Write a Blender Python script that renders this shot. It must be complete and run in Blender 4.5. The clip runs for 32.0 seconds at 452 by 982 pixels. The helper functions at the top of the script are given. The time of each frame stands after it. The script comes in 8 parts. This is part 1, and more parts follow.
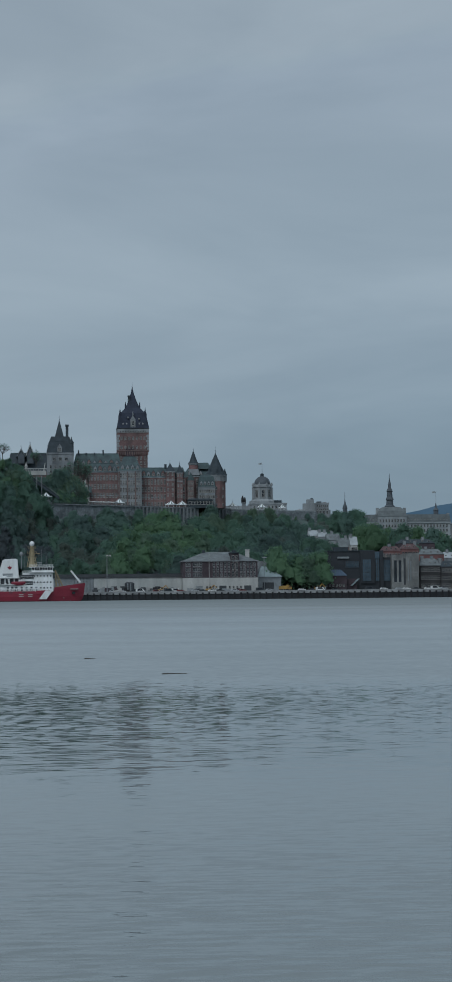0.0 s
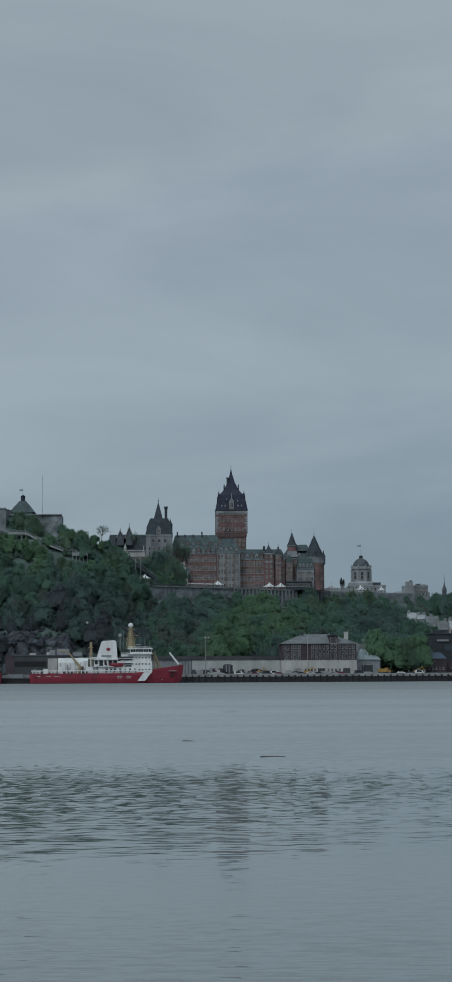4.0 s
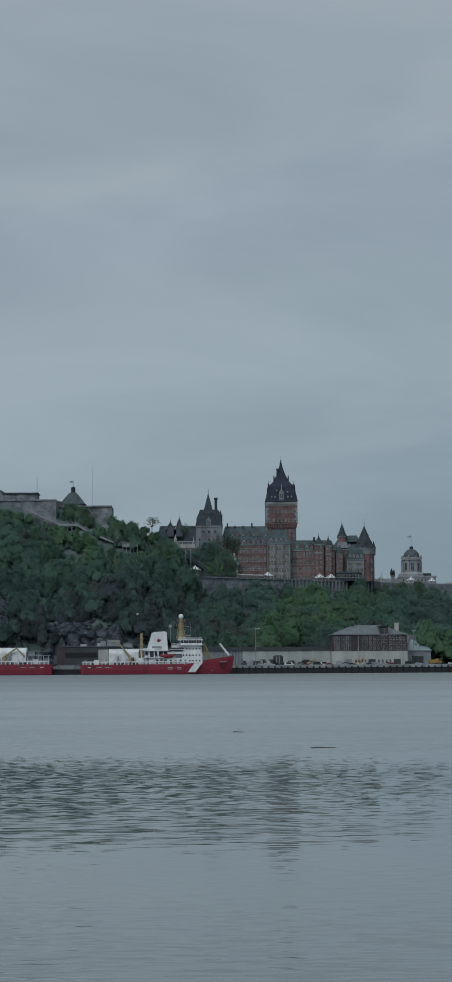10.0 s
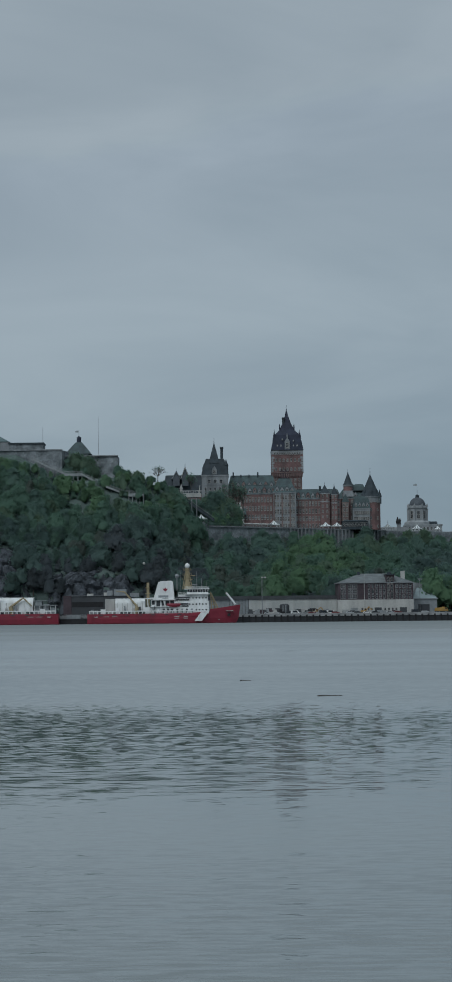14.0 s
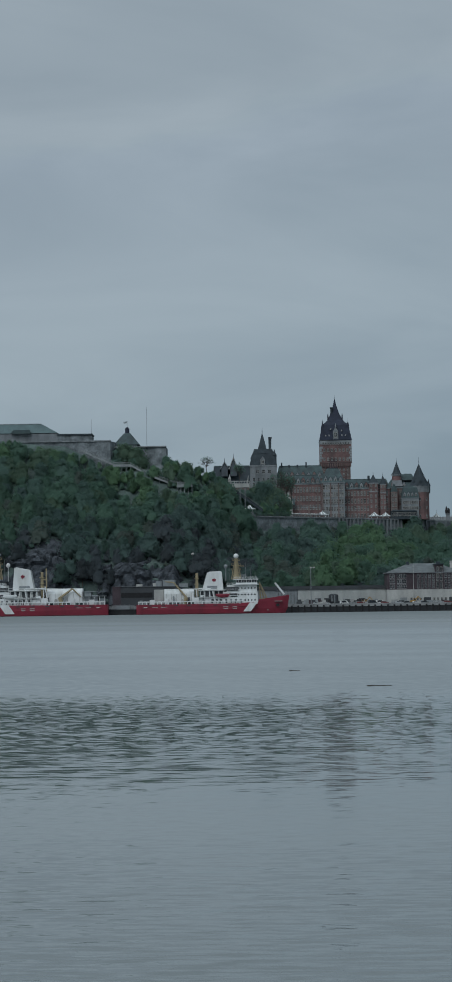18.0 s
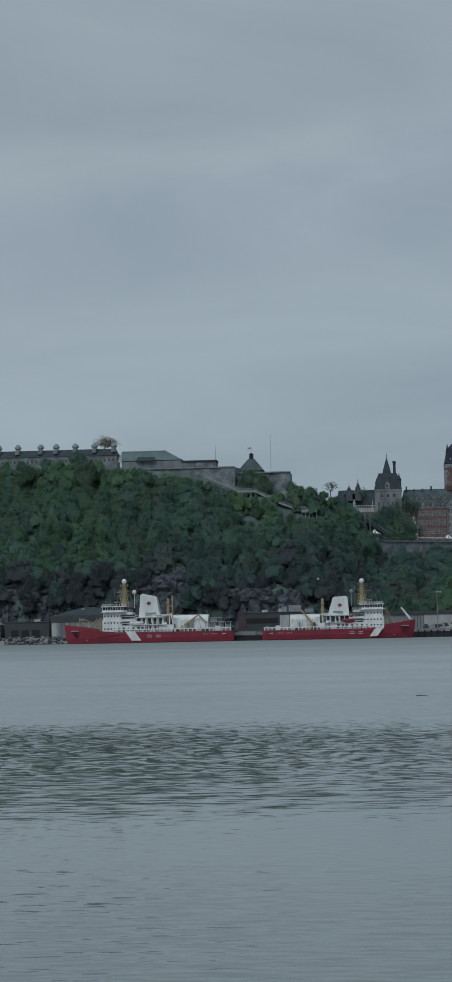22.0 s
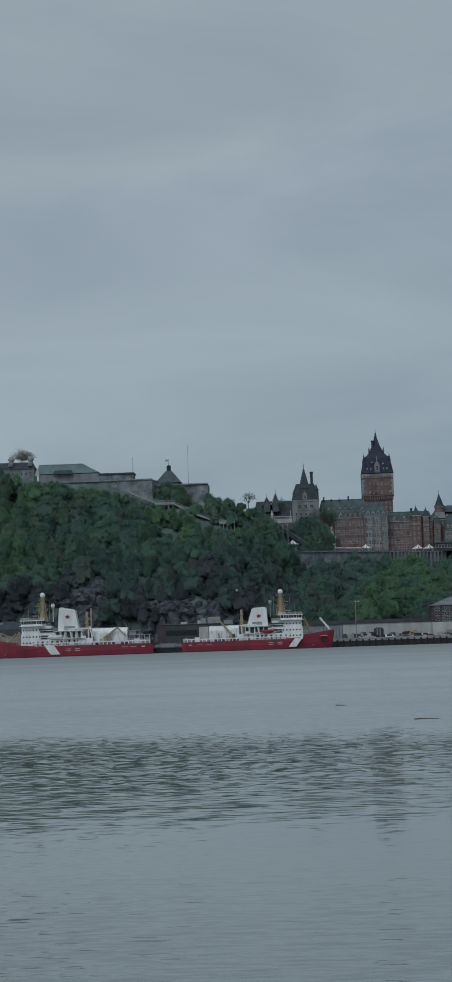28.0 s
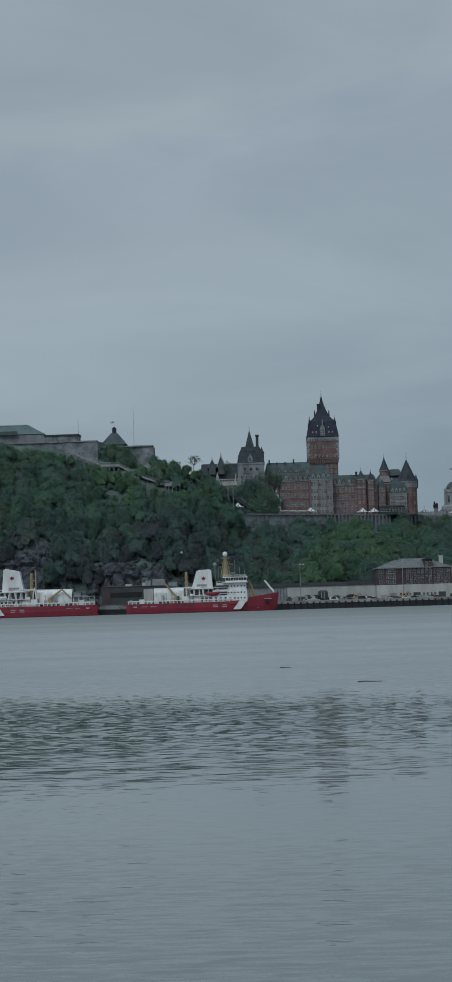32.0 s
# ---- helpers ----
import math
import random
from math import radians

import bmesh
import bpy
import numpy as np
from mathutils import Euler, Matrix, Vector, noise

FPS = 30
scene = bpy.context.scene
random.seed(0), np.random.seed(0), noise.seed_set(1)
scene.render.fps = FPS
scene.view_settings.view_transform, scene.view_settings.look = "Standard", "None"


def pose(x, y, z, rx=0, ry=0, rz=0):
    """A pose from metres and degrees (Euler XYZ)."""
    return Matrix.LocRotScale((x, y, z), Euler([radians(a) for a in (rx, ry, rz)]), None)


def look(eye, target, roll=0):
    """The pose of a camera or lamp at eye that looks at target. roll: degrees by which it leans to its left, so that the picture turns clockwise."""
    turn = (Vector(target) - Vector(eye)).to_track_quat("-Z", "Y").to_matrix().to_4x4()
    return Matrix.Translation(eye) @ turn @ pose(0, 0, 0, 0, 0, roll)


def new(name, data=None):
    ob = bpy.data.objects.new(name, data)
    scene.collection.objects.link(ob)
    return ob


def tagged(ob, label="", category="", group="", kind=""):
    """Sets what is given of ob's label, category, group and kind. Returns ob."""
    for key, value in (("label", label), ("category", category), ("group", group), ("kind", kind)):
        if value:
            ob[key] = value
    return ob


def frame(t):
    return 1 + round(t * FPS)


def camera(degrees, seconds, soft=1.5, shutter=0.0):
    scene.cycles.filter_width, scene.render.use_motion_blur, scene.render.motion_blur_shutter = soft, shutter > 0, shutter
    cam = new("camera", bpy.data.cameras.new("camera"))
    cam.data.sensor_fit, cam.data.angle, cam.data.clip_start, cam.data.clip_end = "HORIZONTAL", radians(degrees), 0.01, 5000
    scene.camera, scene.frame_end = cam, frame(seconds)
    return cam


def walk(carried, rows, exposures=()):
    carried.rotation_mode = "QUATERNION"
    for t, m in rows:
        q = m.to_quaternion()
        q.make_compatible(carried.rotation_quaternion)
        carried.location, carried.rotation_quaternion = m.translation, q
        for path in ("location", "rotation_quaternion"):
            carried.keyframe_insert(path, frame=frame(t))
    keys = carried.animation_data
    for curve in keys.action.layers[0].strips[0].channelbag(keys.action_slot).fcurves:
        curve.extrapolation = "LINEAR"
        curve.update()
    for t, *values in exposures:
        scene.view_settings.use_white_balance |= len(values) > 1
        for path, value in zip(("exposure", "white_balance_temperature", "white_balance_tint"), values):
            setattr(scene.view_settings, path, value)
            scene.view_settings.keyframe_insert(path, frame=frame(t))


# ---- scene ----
# The camera stands on the far bank, six metres over the river, and turns where it is.
EYE_Z = 6.0
PATH = [
    (0, 92.809, 0.558, -4.547),
    (0.5, 93.080, 0.492, -4.334),
    (1, 93.560, 0.576, -3.962),
    (1.5, 94.484, 0.536, -3.340),
    (2, 94.923, 0.704, -2.778),
    (2.5, 94.982, 0.628, -2.501),
    (3, 95.009, 0.631, -2.178),
    (3.5, 95.030, 0.796, -1.934),
    (4, 95.197, 0.310, -1.711),
    (4.5, 95.449, 0.288, -0.462),
    (6.5, 95.859, -0.058, 0.171),
    (7, 95.832, -0.056, 0.203),
    (7.5, 95.769, -0.024, 0.141),
    (8, 95.722, 0.199, 0.020),
    (8.5, 95.702, 0.173, -0.035),
    (9, 95.637, 0.314, -0.112),
    (9.5, 95.343, 0.214, -0.223),
    (10, 94.948, 0.347, -0.262),
    (10.5, 94.559, 0.410, -0.284),
    (11, 94.226, 0.733, -0.309),
    (11.5, 94.032, 0.719, -0.310),
    (12, 93.848, 0.595, -0.219),
    (12.5, 93.640, 0.553, -0.181),
    (13, 93.450, 0.639, -0.159),
    (13.5, 93.417, 0.567, -0.153),
    (15.5, 93.825, 0.834, 0.329),
    (16, 93.734, 0.795, 0.469),
    (16.5, 93.595, 0.745, 0.656),
    (17, 93.414, 0.737, 0.864),
    (17.5, 93.276, 0.720, 1.164),
    (18, 93.217, 0.745, 1.334),
    (18.5, 93.106, 0.784, 1.548),
    (19, 93.063, 0.659, 1.987),
    (19.5, 93.118, 0.763, 3.159),
    (20, 93.358, 0.663, 4.222),
    (20.5, 93.674, 0.647, 4.646),
    (21, 93.823, 0.916, 4.911),
    (21.5, 93.924, 1.064, 5.028),
    (22, 94.008, 1.134, 4.961),
    (22.5, 93.984, 1.361, 4.560),
    (23, 93.908, 1.421, 4.254),
    (23.5, 93.799, 1.632, 4.008),
    (24, 93.778, 1.482, 3.755),
    (24.5, 93.756, 1.615, 3.516),
    (25, 93.774, 1.700, 3.238),
    (25.5, 93.774, 1.740, 3.047),
    (26, 93.752, 1.818, 2.830),
    (26.5, 93.835, 1.808, 2.691),
    (28.5, 94.344, 2.002, 2.588),
    (29, 94.258, 2.076, 2.513),
    (29.5, 94.075, 2.075, 2.426),
    (30, 93.678, 1.815, 2.345),
    (30.5, 93.346, 1.837, 2.113),
    (31, 93.152, 1.797, 1.415),
    (31.5, 93.137, 1.700, 1.235),
    (32, 93.158, 1.676, 1.038),
]
cam = camera(13.0, 32.0, soft=1.95)
walk(cam, [(t, pose(0, 0, EYE_Z, rx, ry, rz)) for t, rx, ry, rz in PATH],
     exposures=[(0.0, 0.0, 6220, 10), (1.5, 0.0, 6300, 10), (3.5, 0.0, 6440, 10), (32.0, 0.0, 6440, 10)])

# ---- world and light ----
world = bpy.data.worlds.new("overcast_sky")
scene.world = world
world.use_nodes = True
wn, wl = world.node_tree.nodes, world.node_tree.links
wn.clear()


def wnode(kind, **kw):
    n = wn.new(kind)
    for key, value in kw.items():
        n.inputs[key].default_value = value
    return n


w_out = wn.new("ShaderNodeOutputWorld")
w_bg = wn.new("ShaderNodeBackground")
w_sky = wn.new("ShaderNodeTexSky")
w_sky.sky_type, w_sky.sun_disc = "NISHITA", False
w_sky.sun_elevation, w_sky.sun_rotation = radians(55), radians(200)
w_co = wn.new("ShaderNodeTexCoord")
w_map = wn.new("ShaderNodeMapping")
w_map.inputs["Scale"].default_value = (2.4, 2.4, 8.0)
w_map.inputs["Rotation"].default_value = (0.0, radians(38), 0.0)
w_n1 = wnode("ShaderNodeTexNoise", Scale=2.0, Detail=5.0, Roughness=0.5, Distortion=0.5)
w_sep = wn.new("ShaderNodeSeparateXYZ")
w_tilt = wn.new("ShaderNodeMapping")
w_tilt.inputs["Rotation"].default_value = (0.0, radians(9.5), 0.0)
w_ramp = wn.new("ShaderNodeValToRGB")
w_ramp.color_ramp.elements[0].position, w_ramp.color_ramp.elements[0].color = 0.28, (0.277, 0.336, 0.380, 1)
w_ramp.color_ramp.elements[1].position, w_ramp.color_ramp.elements[1].color = 0.72, (0.355, 0.418, 0.460, 1)
w_wob = wn.new("ShaderNodeMath")
w_wob.operation = "MULTIPLY_ADD"
w_wob.inputs[1].default_value = 0.07
# layers of cloud: darker and lighter sheets above the horizon, brighter towards the zenith
w_height = wn.new("ShaderNodeValToRGB")
er = w_height.color_ramp
er.interpolation = "B_SPLINE"
er.elements[0].position, er.elements[0].color = 0.0, (0.56, 0.66, 0.74, 1)
er.elements[1].position, er.elements[1].color = 1.0, (4.0, 4.2, 4.4, 1)
for p_, c_ in ((0.075, (0.66, 0.75, 0.81, 1)), (0.12, (0.83, 0.88, 0.92, 1)), (0.19, (1.02, 1.04, 1.04, 1)), (0.255, (0.86, 0.88, 0.915, 1)), (0.31, (1.14, 1.14, 1.16, 1)), (0.36, (1.34, 1.31, 1.28, 1)), (0.50, (1.7, 1.7, 1.68, 1)), (0.70, (2.86, 3.0, 3.14, 1))):
    e_ = er.elements.new(p_)
    e_.color = c_
w_mul = wn.new("ShaderNodeMixRGB")
w_mul.blend_type = "MULTIPLY"
w_mul.inputs[0].default_value = 1.0
w_dim = wn.new("ShaderNodeMixRGB")
w_dim.blend_type = "MULTIPLY"
w_dim.inputs[0].default_value, w_dim.inputs[2].default_value = 1.0, (0.1, 0.1, 0.1, 1)
w_mix = wn.new("ShaderNodeMixRGB")
w_mix.inputs[0].default_value = 0.06
wl.new(w_co.outputs["Generated"], w_map.inputs["Vector"])
wl.new(w_map.outputs["Vector"], w_n1.inputs["Vector"])
wl.new(w_n1.outputs["Fac"], w_ramp.inputs["Fac"])
wl.new(w_co.outputs["Generated"], w_tilt.inputs["Vector"])
wl.new(w_tilt.outputs["Vector"], w_sep.inputs["Vector"])
wl.new(w_n1.outputs["Fac"], w_wob.inputs[0])
wl.new(w_sep.outputs["Z"], w_wob.inputs[2])
wl.new(w_wob.outputs["Value"], w_height.inputs["Fac"])
wl.new(w_ramp.outputs["Color"], w_mul.inputs[1])
wl.new(w_height.outputs["Color"], w_mul.inputs[2])
wl.new(w_sky.outputs["Color"], w_dim.inputs[1])
wl.new(w_mul.outputs["Color"], w_mix.inputs[1])
wl.new(w_dim.outputs["Color"], w_mix.inputs[2])
wl.new(w_mix.outputs["Color"], w_bg.inputs["Color"])
wl.new(w_bg.outputs["Background"], w_out.inputs["Surface"])
w_bg.inputs["Strength"].default_value = 1.0

sun_data = bpy.data.lights.new("sun", "SUN")
sun_data.energy, sun_data.angle, sun_data.color = 1.2, radians(35), (0.87, 0.955, 1.0)
sun = new("sun", sun_data)
sun.matrix_world = look((-300, -250, 700), (0, 300, 0))

# ---- materials ----


def material(name, color, rough=0.8, vary=0.18, scale=0.4, fine=4.0, bump=0.2, metal=0.0, dirt=None, streak=False, island=0.0):
    """Noise at two sizes over a base colour; scale and fine are in turns a metre. dirt: a second colour in stains. streak: stains run downwards."""
    m = bpy.data.materials.new(name)
    m.use_nodes = True
    n, l = m.node_tree.nodes, m.node_tree.links
    b = n["Principled BSDF"]
    b.inputs["Roughness"].default_value, b.inputs["Metallic"].default_value = rough, metal
    co = n.new("ShaderNodeTexCoord")
    geo = n.new("ShaderNodeNewGeometry")
    mp = n.new("ShaderNodeMapping")
    mp.inputs["Scale"].default_value = (1, 1, 0.25) if streak else (1, 1, 1)
    l.new(geo.outputs["Position"], mp.inputs["Vector"])
    big = n.new("ShaderNodeTexNoise")
    big.inputs["Scale"].default_value, big.inputs["Detail"].default_value = scale, 5
    small = n.new("ShaderNodeTexNoise")
    small.inputs["Scale"].default_value, small.inputs["Detail"].default_value = fine, 3
    l.new(mp.outputs["Vector"], big.inputs["Vector"])
    l.new(geo.outputs["Position"], small.inputs["Vector"])
    ramp = n.new("ShaderNodeValToRGB")
    ramp.color_ramp.elements[0].position, ramp.color_ramp.elements[1].position = 0.35, 0.68
    lo = dirt or tuple(c * (1 - 1.6 * vary) for c in color)
    hi = tuple(min(1, c * (1 + 0.6 * vary)) for c in color)
    ramp.color_ramp.elements[0].color, ramp.color_ramp.elements[1].color = (*lo, 1), (*hi, 1)
    l.new(big.outputs["Fac"], ramp.inputs["Fac"])
    hsv = n.new("ShaderNodeHueSaturation")
    l.new(ramp.outputs["Color"], hsv.inputs["Color"])
    rng = n.new("ShaderNodeMapRange")
    rng.inputs["From Min"].default_value, rng.inputs["From Max"].default_value = 0.25, 0.75
    rng.inputs["To Min"].default_value, rng.inputs["To Max"].default_value = 1 - vary, 1 + vary
    l.new(small.outputs["Fac"], rng.inputs["Value"])
    if island:
        mul = n.new("ShaderNodeMath")
        mul.operation = "MULTIPLY"
        ir = n.new("ShaderNodeMapRange")
        ir.inputs["To Min"].default_value, ir.inputs["To Max"].default_value = 1 - island, 1 + island
        l.new(geo.outputs["Random Per Island"], ir.inputs["Value"])
        l.new(ir.outputs["Result"], mul.inputs[0])
        l.new(rng.outputs["Result"], mul.inputs[1])
        l.new(mul.outputs["Value"], hsv.inputs["Value"])
    else:
        l.new(rng.outputs["Result"], hsv.inputs["Value"])
    l.new(hsv.outputs["Color"], b.inputs["Base Color"])
    if bump:
        bp = n.new("ShaderNodeBump")
        bp.inputs["Strength"].default_value, bp.inputs["Distance"].default_value = bump, 0.05
        l.new(small.outputs["Fac"], bp.inputs["Height"])
        l.new(bp.outputs["Normal"], b.inputs["Normal"])
    return m


BRICK = material("orange_brick", (0.196, 0.112, 0.108), 0.9, 0.24, 0.16, 1.6, dirt=(0.120, 0.080, 0.076))
DARKBRICK = material("dark_red_brick", (0.074, 0.054, 0.062), 0.9, 0.2, 0.2, 2.5)
PALEBRICK = material("weathered_pink_brick", (0.205, 0.142, 0.130), 0.9, 0.22, 0.25, 2.5, dirt=(0.125, 0.094, 0.088))
STONE = material("grey_limestone", (0.262, 0.276, 0.284), 0.9, 0.18, 0.22, 2.0, dirt=(0.150, 0.160, 0.168), streak=True)
PALESTONE = material("pale_ashlar_stone", (0.300, 0.315, 0.320), 0.9, 0.16, 0.22, 2.0, dirt=(0.215, 0.228, 0.235), streak=True)
DARKSTONE = material("weathered_grey_rampart_stone", (0.225, 0.245, 0.255), 0.95, 0.30, 0.2, 0.9, dirt=(0.112, 0.126, 0.134), bump=0.5)
COPPER = material("weathered_green_copper_sheet", (0.064, 0.100, 0.101), 0.75, 0.22, 0.22, 1.8, dirt=(0.042, 0.058, 0.062), streak=True)
VERDIGRIS = material("pale_verdigris_sheet", (0.105, 0.160, 0.162), 0.6, 0.15, 0.2, 1.5, dirt=(0.085, 0.128, 0.132), bump=0, streak=True)
# dark slate, its blue pushed to stand for the haze of distance
SLATE = material("dark_haze_blue_slate_roofing", (0.030, 0.037, 0.060), 0.85, 0.2, 0.3, 2.0)
ROOFGREY = material("pale_grey_slate_roofing", (0.165, 0.182, 0.186), 0.8, 0.18, 0.3, 2.0)
SLATE2 = material("grey_slate_roofing", (0.040, 0.054, 0.064), 0.8, 0.2, 0.3, 2.0)
PANE = material("dark_window_glass", (0.03, 0.035, 0.042), 0.12, 0.3, 0.15, 0.5, bump=0)
# pale grey paints both drawn curtains and the sky's reflection into the panes
PALEPANE = material("pale_curtain_and_sky_glass", (0.19, 0.185, 0.18), 0.15, 0.45, 0.35, 0.9, bump=0)
PALEROOF = material("pale_grey_metal_roofing", (0.36, 0.385, 0.395), 0.5, 0.12, 0.3, 2.0, bump=0)
DIMFRAME = material("grey_painted_frames", (0.30, 0.30, 0.30), 0.7, 0.1, 0.5, 3.0, bump=0)
FRAME = material("cream_painted_wood", (0.30, 0.29, 0.27), 0.6, 0.08, 0.5, 3.0, bump=0)
WHITE = material("white_ship_paint", (0.78, 0.79, 0.79), 0.5, 0.05, 0.3, 2.0, dirt=(0.63, 0.63, 0.61), bump=0, streak=True)
OFFWHITE = material("off_white_plaster", (0.47, 0.465, 0.44), 0.85, 0.12, 0.25, 2.0, dirt=(0.35, 0.345, 0.33), streak=True)
RED = material("red_ship_paint", (0.258, 0.024, 0.045), 0.5, 0.1, 0.15, 1.5, dirt=(0.195, 0.022, 0.038), bump=0, streak=True)
CREAM = material("cream_rendered_wall", (0.46, 0.47, 0.45), 0.85, 0.14, 0.25, 2.0, dirt=(0.34, 0.35, 0.34), streak=True)
LEAD = material("dark_lead_grey_roofing", (0.085, 0.098, 0.112), 0.7, 0.15, 0.3, 2.0)
CHARCOAL = material("charcoal_cladding", (0.026, 0.030, 0.036), 0.6, 0.15, 0.2, 2.0, bump=0)
YELLOW = material("buff_yellow_ship_paint", (0.34, 0.275, 0.165), 0.5, 0.1, 0.4, 2.0, bump=0)
ORANGE = material("yellow_machine_paint", (0.38, 0.225, 0.06), 0.6, 0.1, 0.4, 2.0, bump=0)
STEEL = material("grey_galvanised_steel", (0.30, 0.32, 0.33), 0.5, 0.1, 0.5, 3.0, metal=0.5, bump=0)
DARK = material("dark_grey_metal_cladding", (0.055, 0.06, 0.066), 0.6, 0.15, 0.2, 2.0, bump=0)
BLACK = material("black_rubber", (0.018, 0.018, 0.02), 0.8, 0.2, 0.5, 3.0)
CONCRETE = material("grey_weathered_concrete", (0.25, 0.25, 0.24), 0.9, 0.18, 0.15, 1.2, dirt=(0.15, 0.15, 0.145))
PALECONC = material("pale_worn_concrete", (0.30, 0.305, 0.305), 0.9, 0.18, 0.2, 1.2, dirt=(0.18, 0.183, 0.185))
WETWALL = material("dark_wet_concrete", (0.022, 0.024, 0.028), 0.6, 0.25, 0.3, 1.5)
ASPHALT = material("worn_asphalt", (0.06, 0.062, 0.065), 0.9, 0.2, 0.1, 1.5)
GLASS = material("blue_grey_curtain_glass", (0.070, 0.105, 0.135), 0.12, 0.2, 0.12, 0.6, bump=0)
TENT = material("white_tent_canvas", (0.74, 0.76, 0.75), 0.7, 0.06, 0.4, 2.0, bump=0)
GREENTENT = material("dark_green_tent_canvas", (0.09, 0.13, 0.12), 0.7, 0.1, 0.4, 2.0, bump=0)
BLUEROOF = material("pale_blue_green_metal_roof", (0.27, 0.33, 0.345), 0.5, 0.1, 0.25, 1.5, bump=0)
ROCK = material("grey_cliff_rock", (0.072, 0.080, 0.092), 0.95, 0.4, 0.22, 1.1, dirt=(0.026, 0.032, 0.038), bump=0.6)
BARK = material("grey_brown_bark", (0.075, 0.062, 0.052), 0.95, 0.2, 0.6, 4.0)
WOODWALK = material("grey_weathered_timber", (0.30, 0.318, 0.322), 0.9, 0.15, 0.5, 3.0)
# the far hills' blue is the haze, painted into the base colour
FARHILL = material("haze_blue_wooded_hill", (0.095, 0.165, 0.235), 1.0, 0.10, 0.004, 0.03, bump=0)
EARTH = material("dark_undergrowth", (0.090, 0.126, 0.112), 1.0, 0.3, 0.12, 0.9, dirt=(0.066, 0.090, 0.083), bump=0.6)


def leaves(name, color, dirt, dim):
    m = material(name, color, 0.75, 0.10, 0.055, 0.4, dirt=dirt, bump=0, island=dim)
    b = m.node_tree.nodes["Principled BSDF"]
    b.inputs["Specular IOR Level"].default_value = 0.1
    n, l = m.node_tree.nodes, m.node_tree.links
    tr, mx = n.new("ShaderNodeBsdfTranslucent"), n.new("ShaderNodeMixShader")
    mx.inputs[0].default_value = 0.58
    l.new(b.inputs["Base Color"].links[0].from_socket, tr.inputs["Color"])
    l.new(b.outputs["BSDF"], mx.inputs[1])
    l.new(tr.outputs["BSDF"], mx.inputs[2])
    l.new(mx.outputs["Shader"], n["Material Output"].inputs["Surface"])
    return m


# the leaf greens carry a bluish tint that stands for haze over the river
LEAF_DARK = leaves("dark_green_leaves", (0.144, 0.232, 0.190), (0.126, 0.204, 0.176), 0.06)
LEAF_MID = leaves("mid_green_leaves", (0.140, 0.242, 0.178), (0.126, 0.218, 0.166), 0.06)
LEAF_FRESH = leaves("fresh_spring_green_leaves", (0.166, 0.280, 0.158), (0.140, 0.242, 0.152), 0.06)
LEAF_BROWN = leaves("brown_budding_twigs", (0.150, 0.190, 0.160), (0.128, 0.164, 0.146), 0.06)
LEAF_OLIVE = leaves("olive_green_leaves", (0.158, 0.238, 0.164), (0.138, 0.212, 0.154), 0.06)
LEAF_DEEP = leaves("deep_haze_blue_green_leaves", (0.132, 0.202, 0.180), (0.118, 0.180, 0.168), 0.06)
LEAF_GREY = leaves("grey_bare_thicket", (0.126, 0.150, 0.158), (0.108, 0.130, 0.142), 0.06)


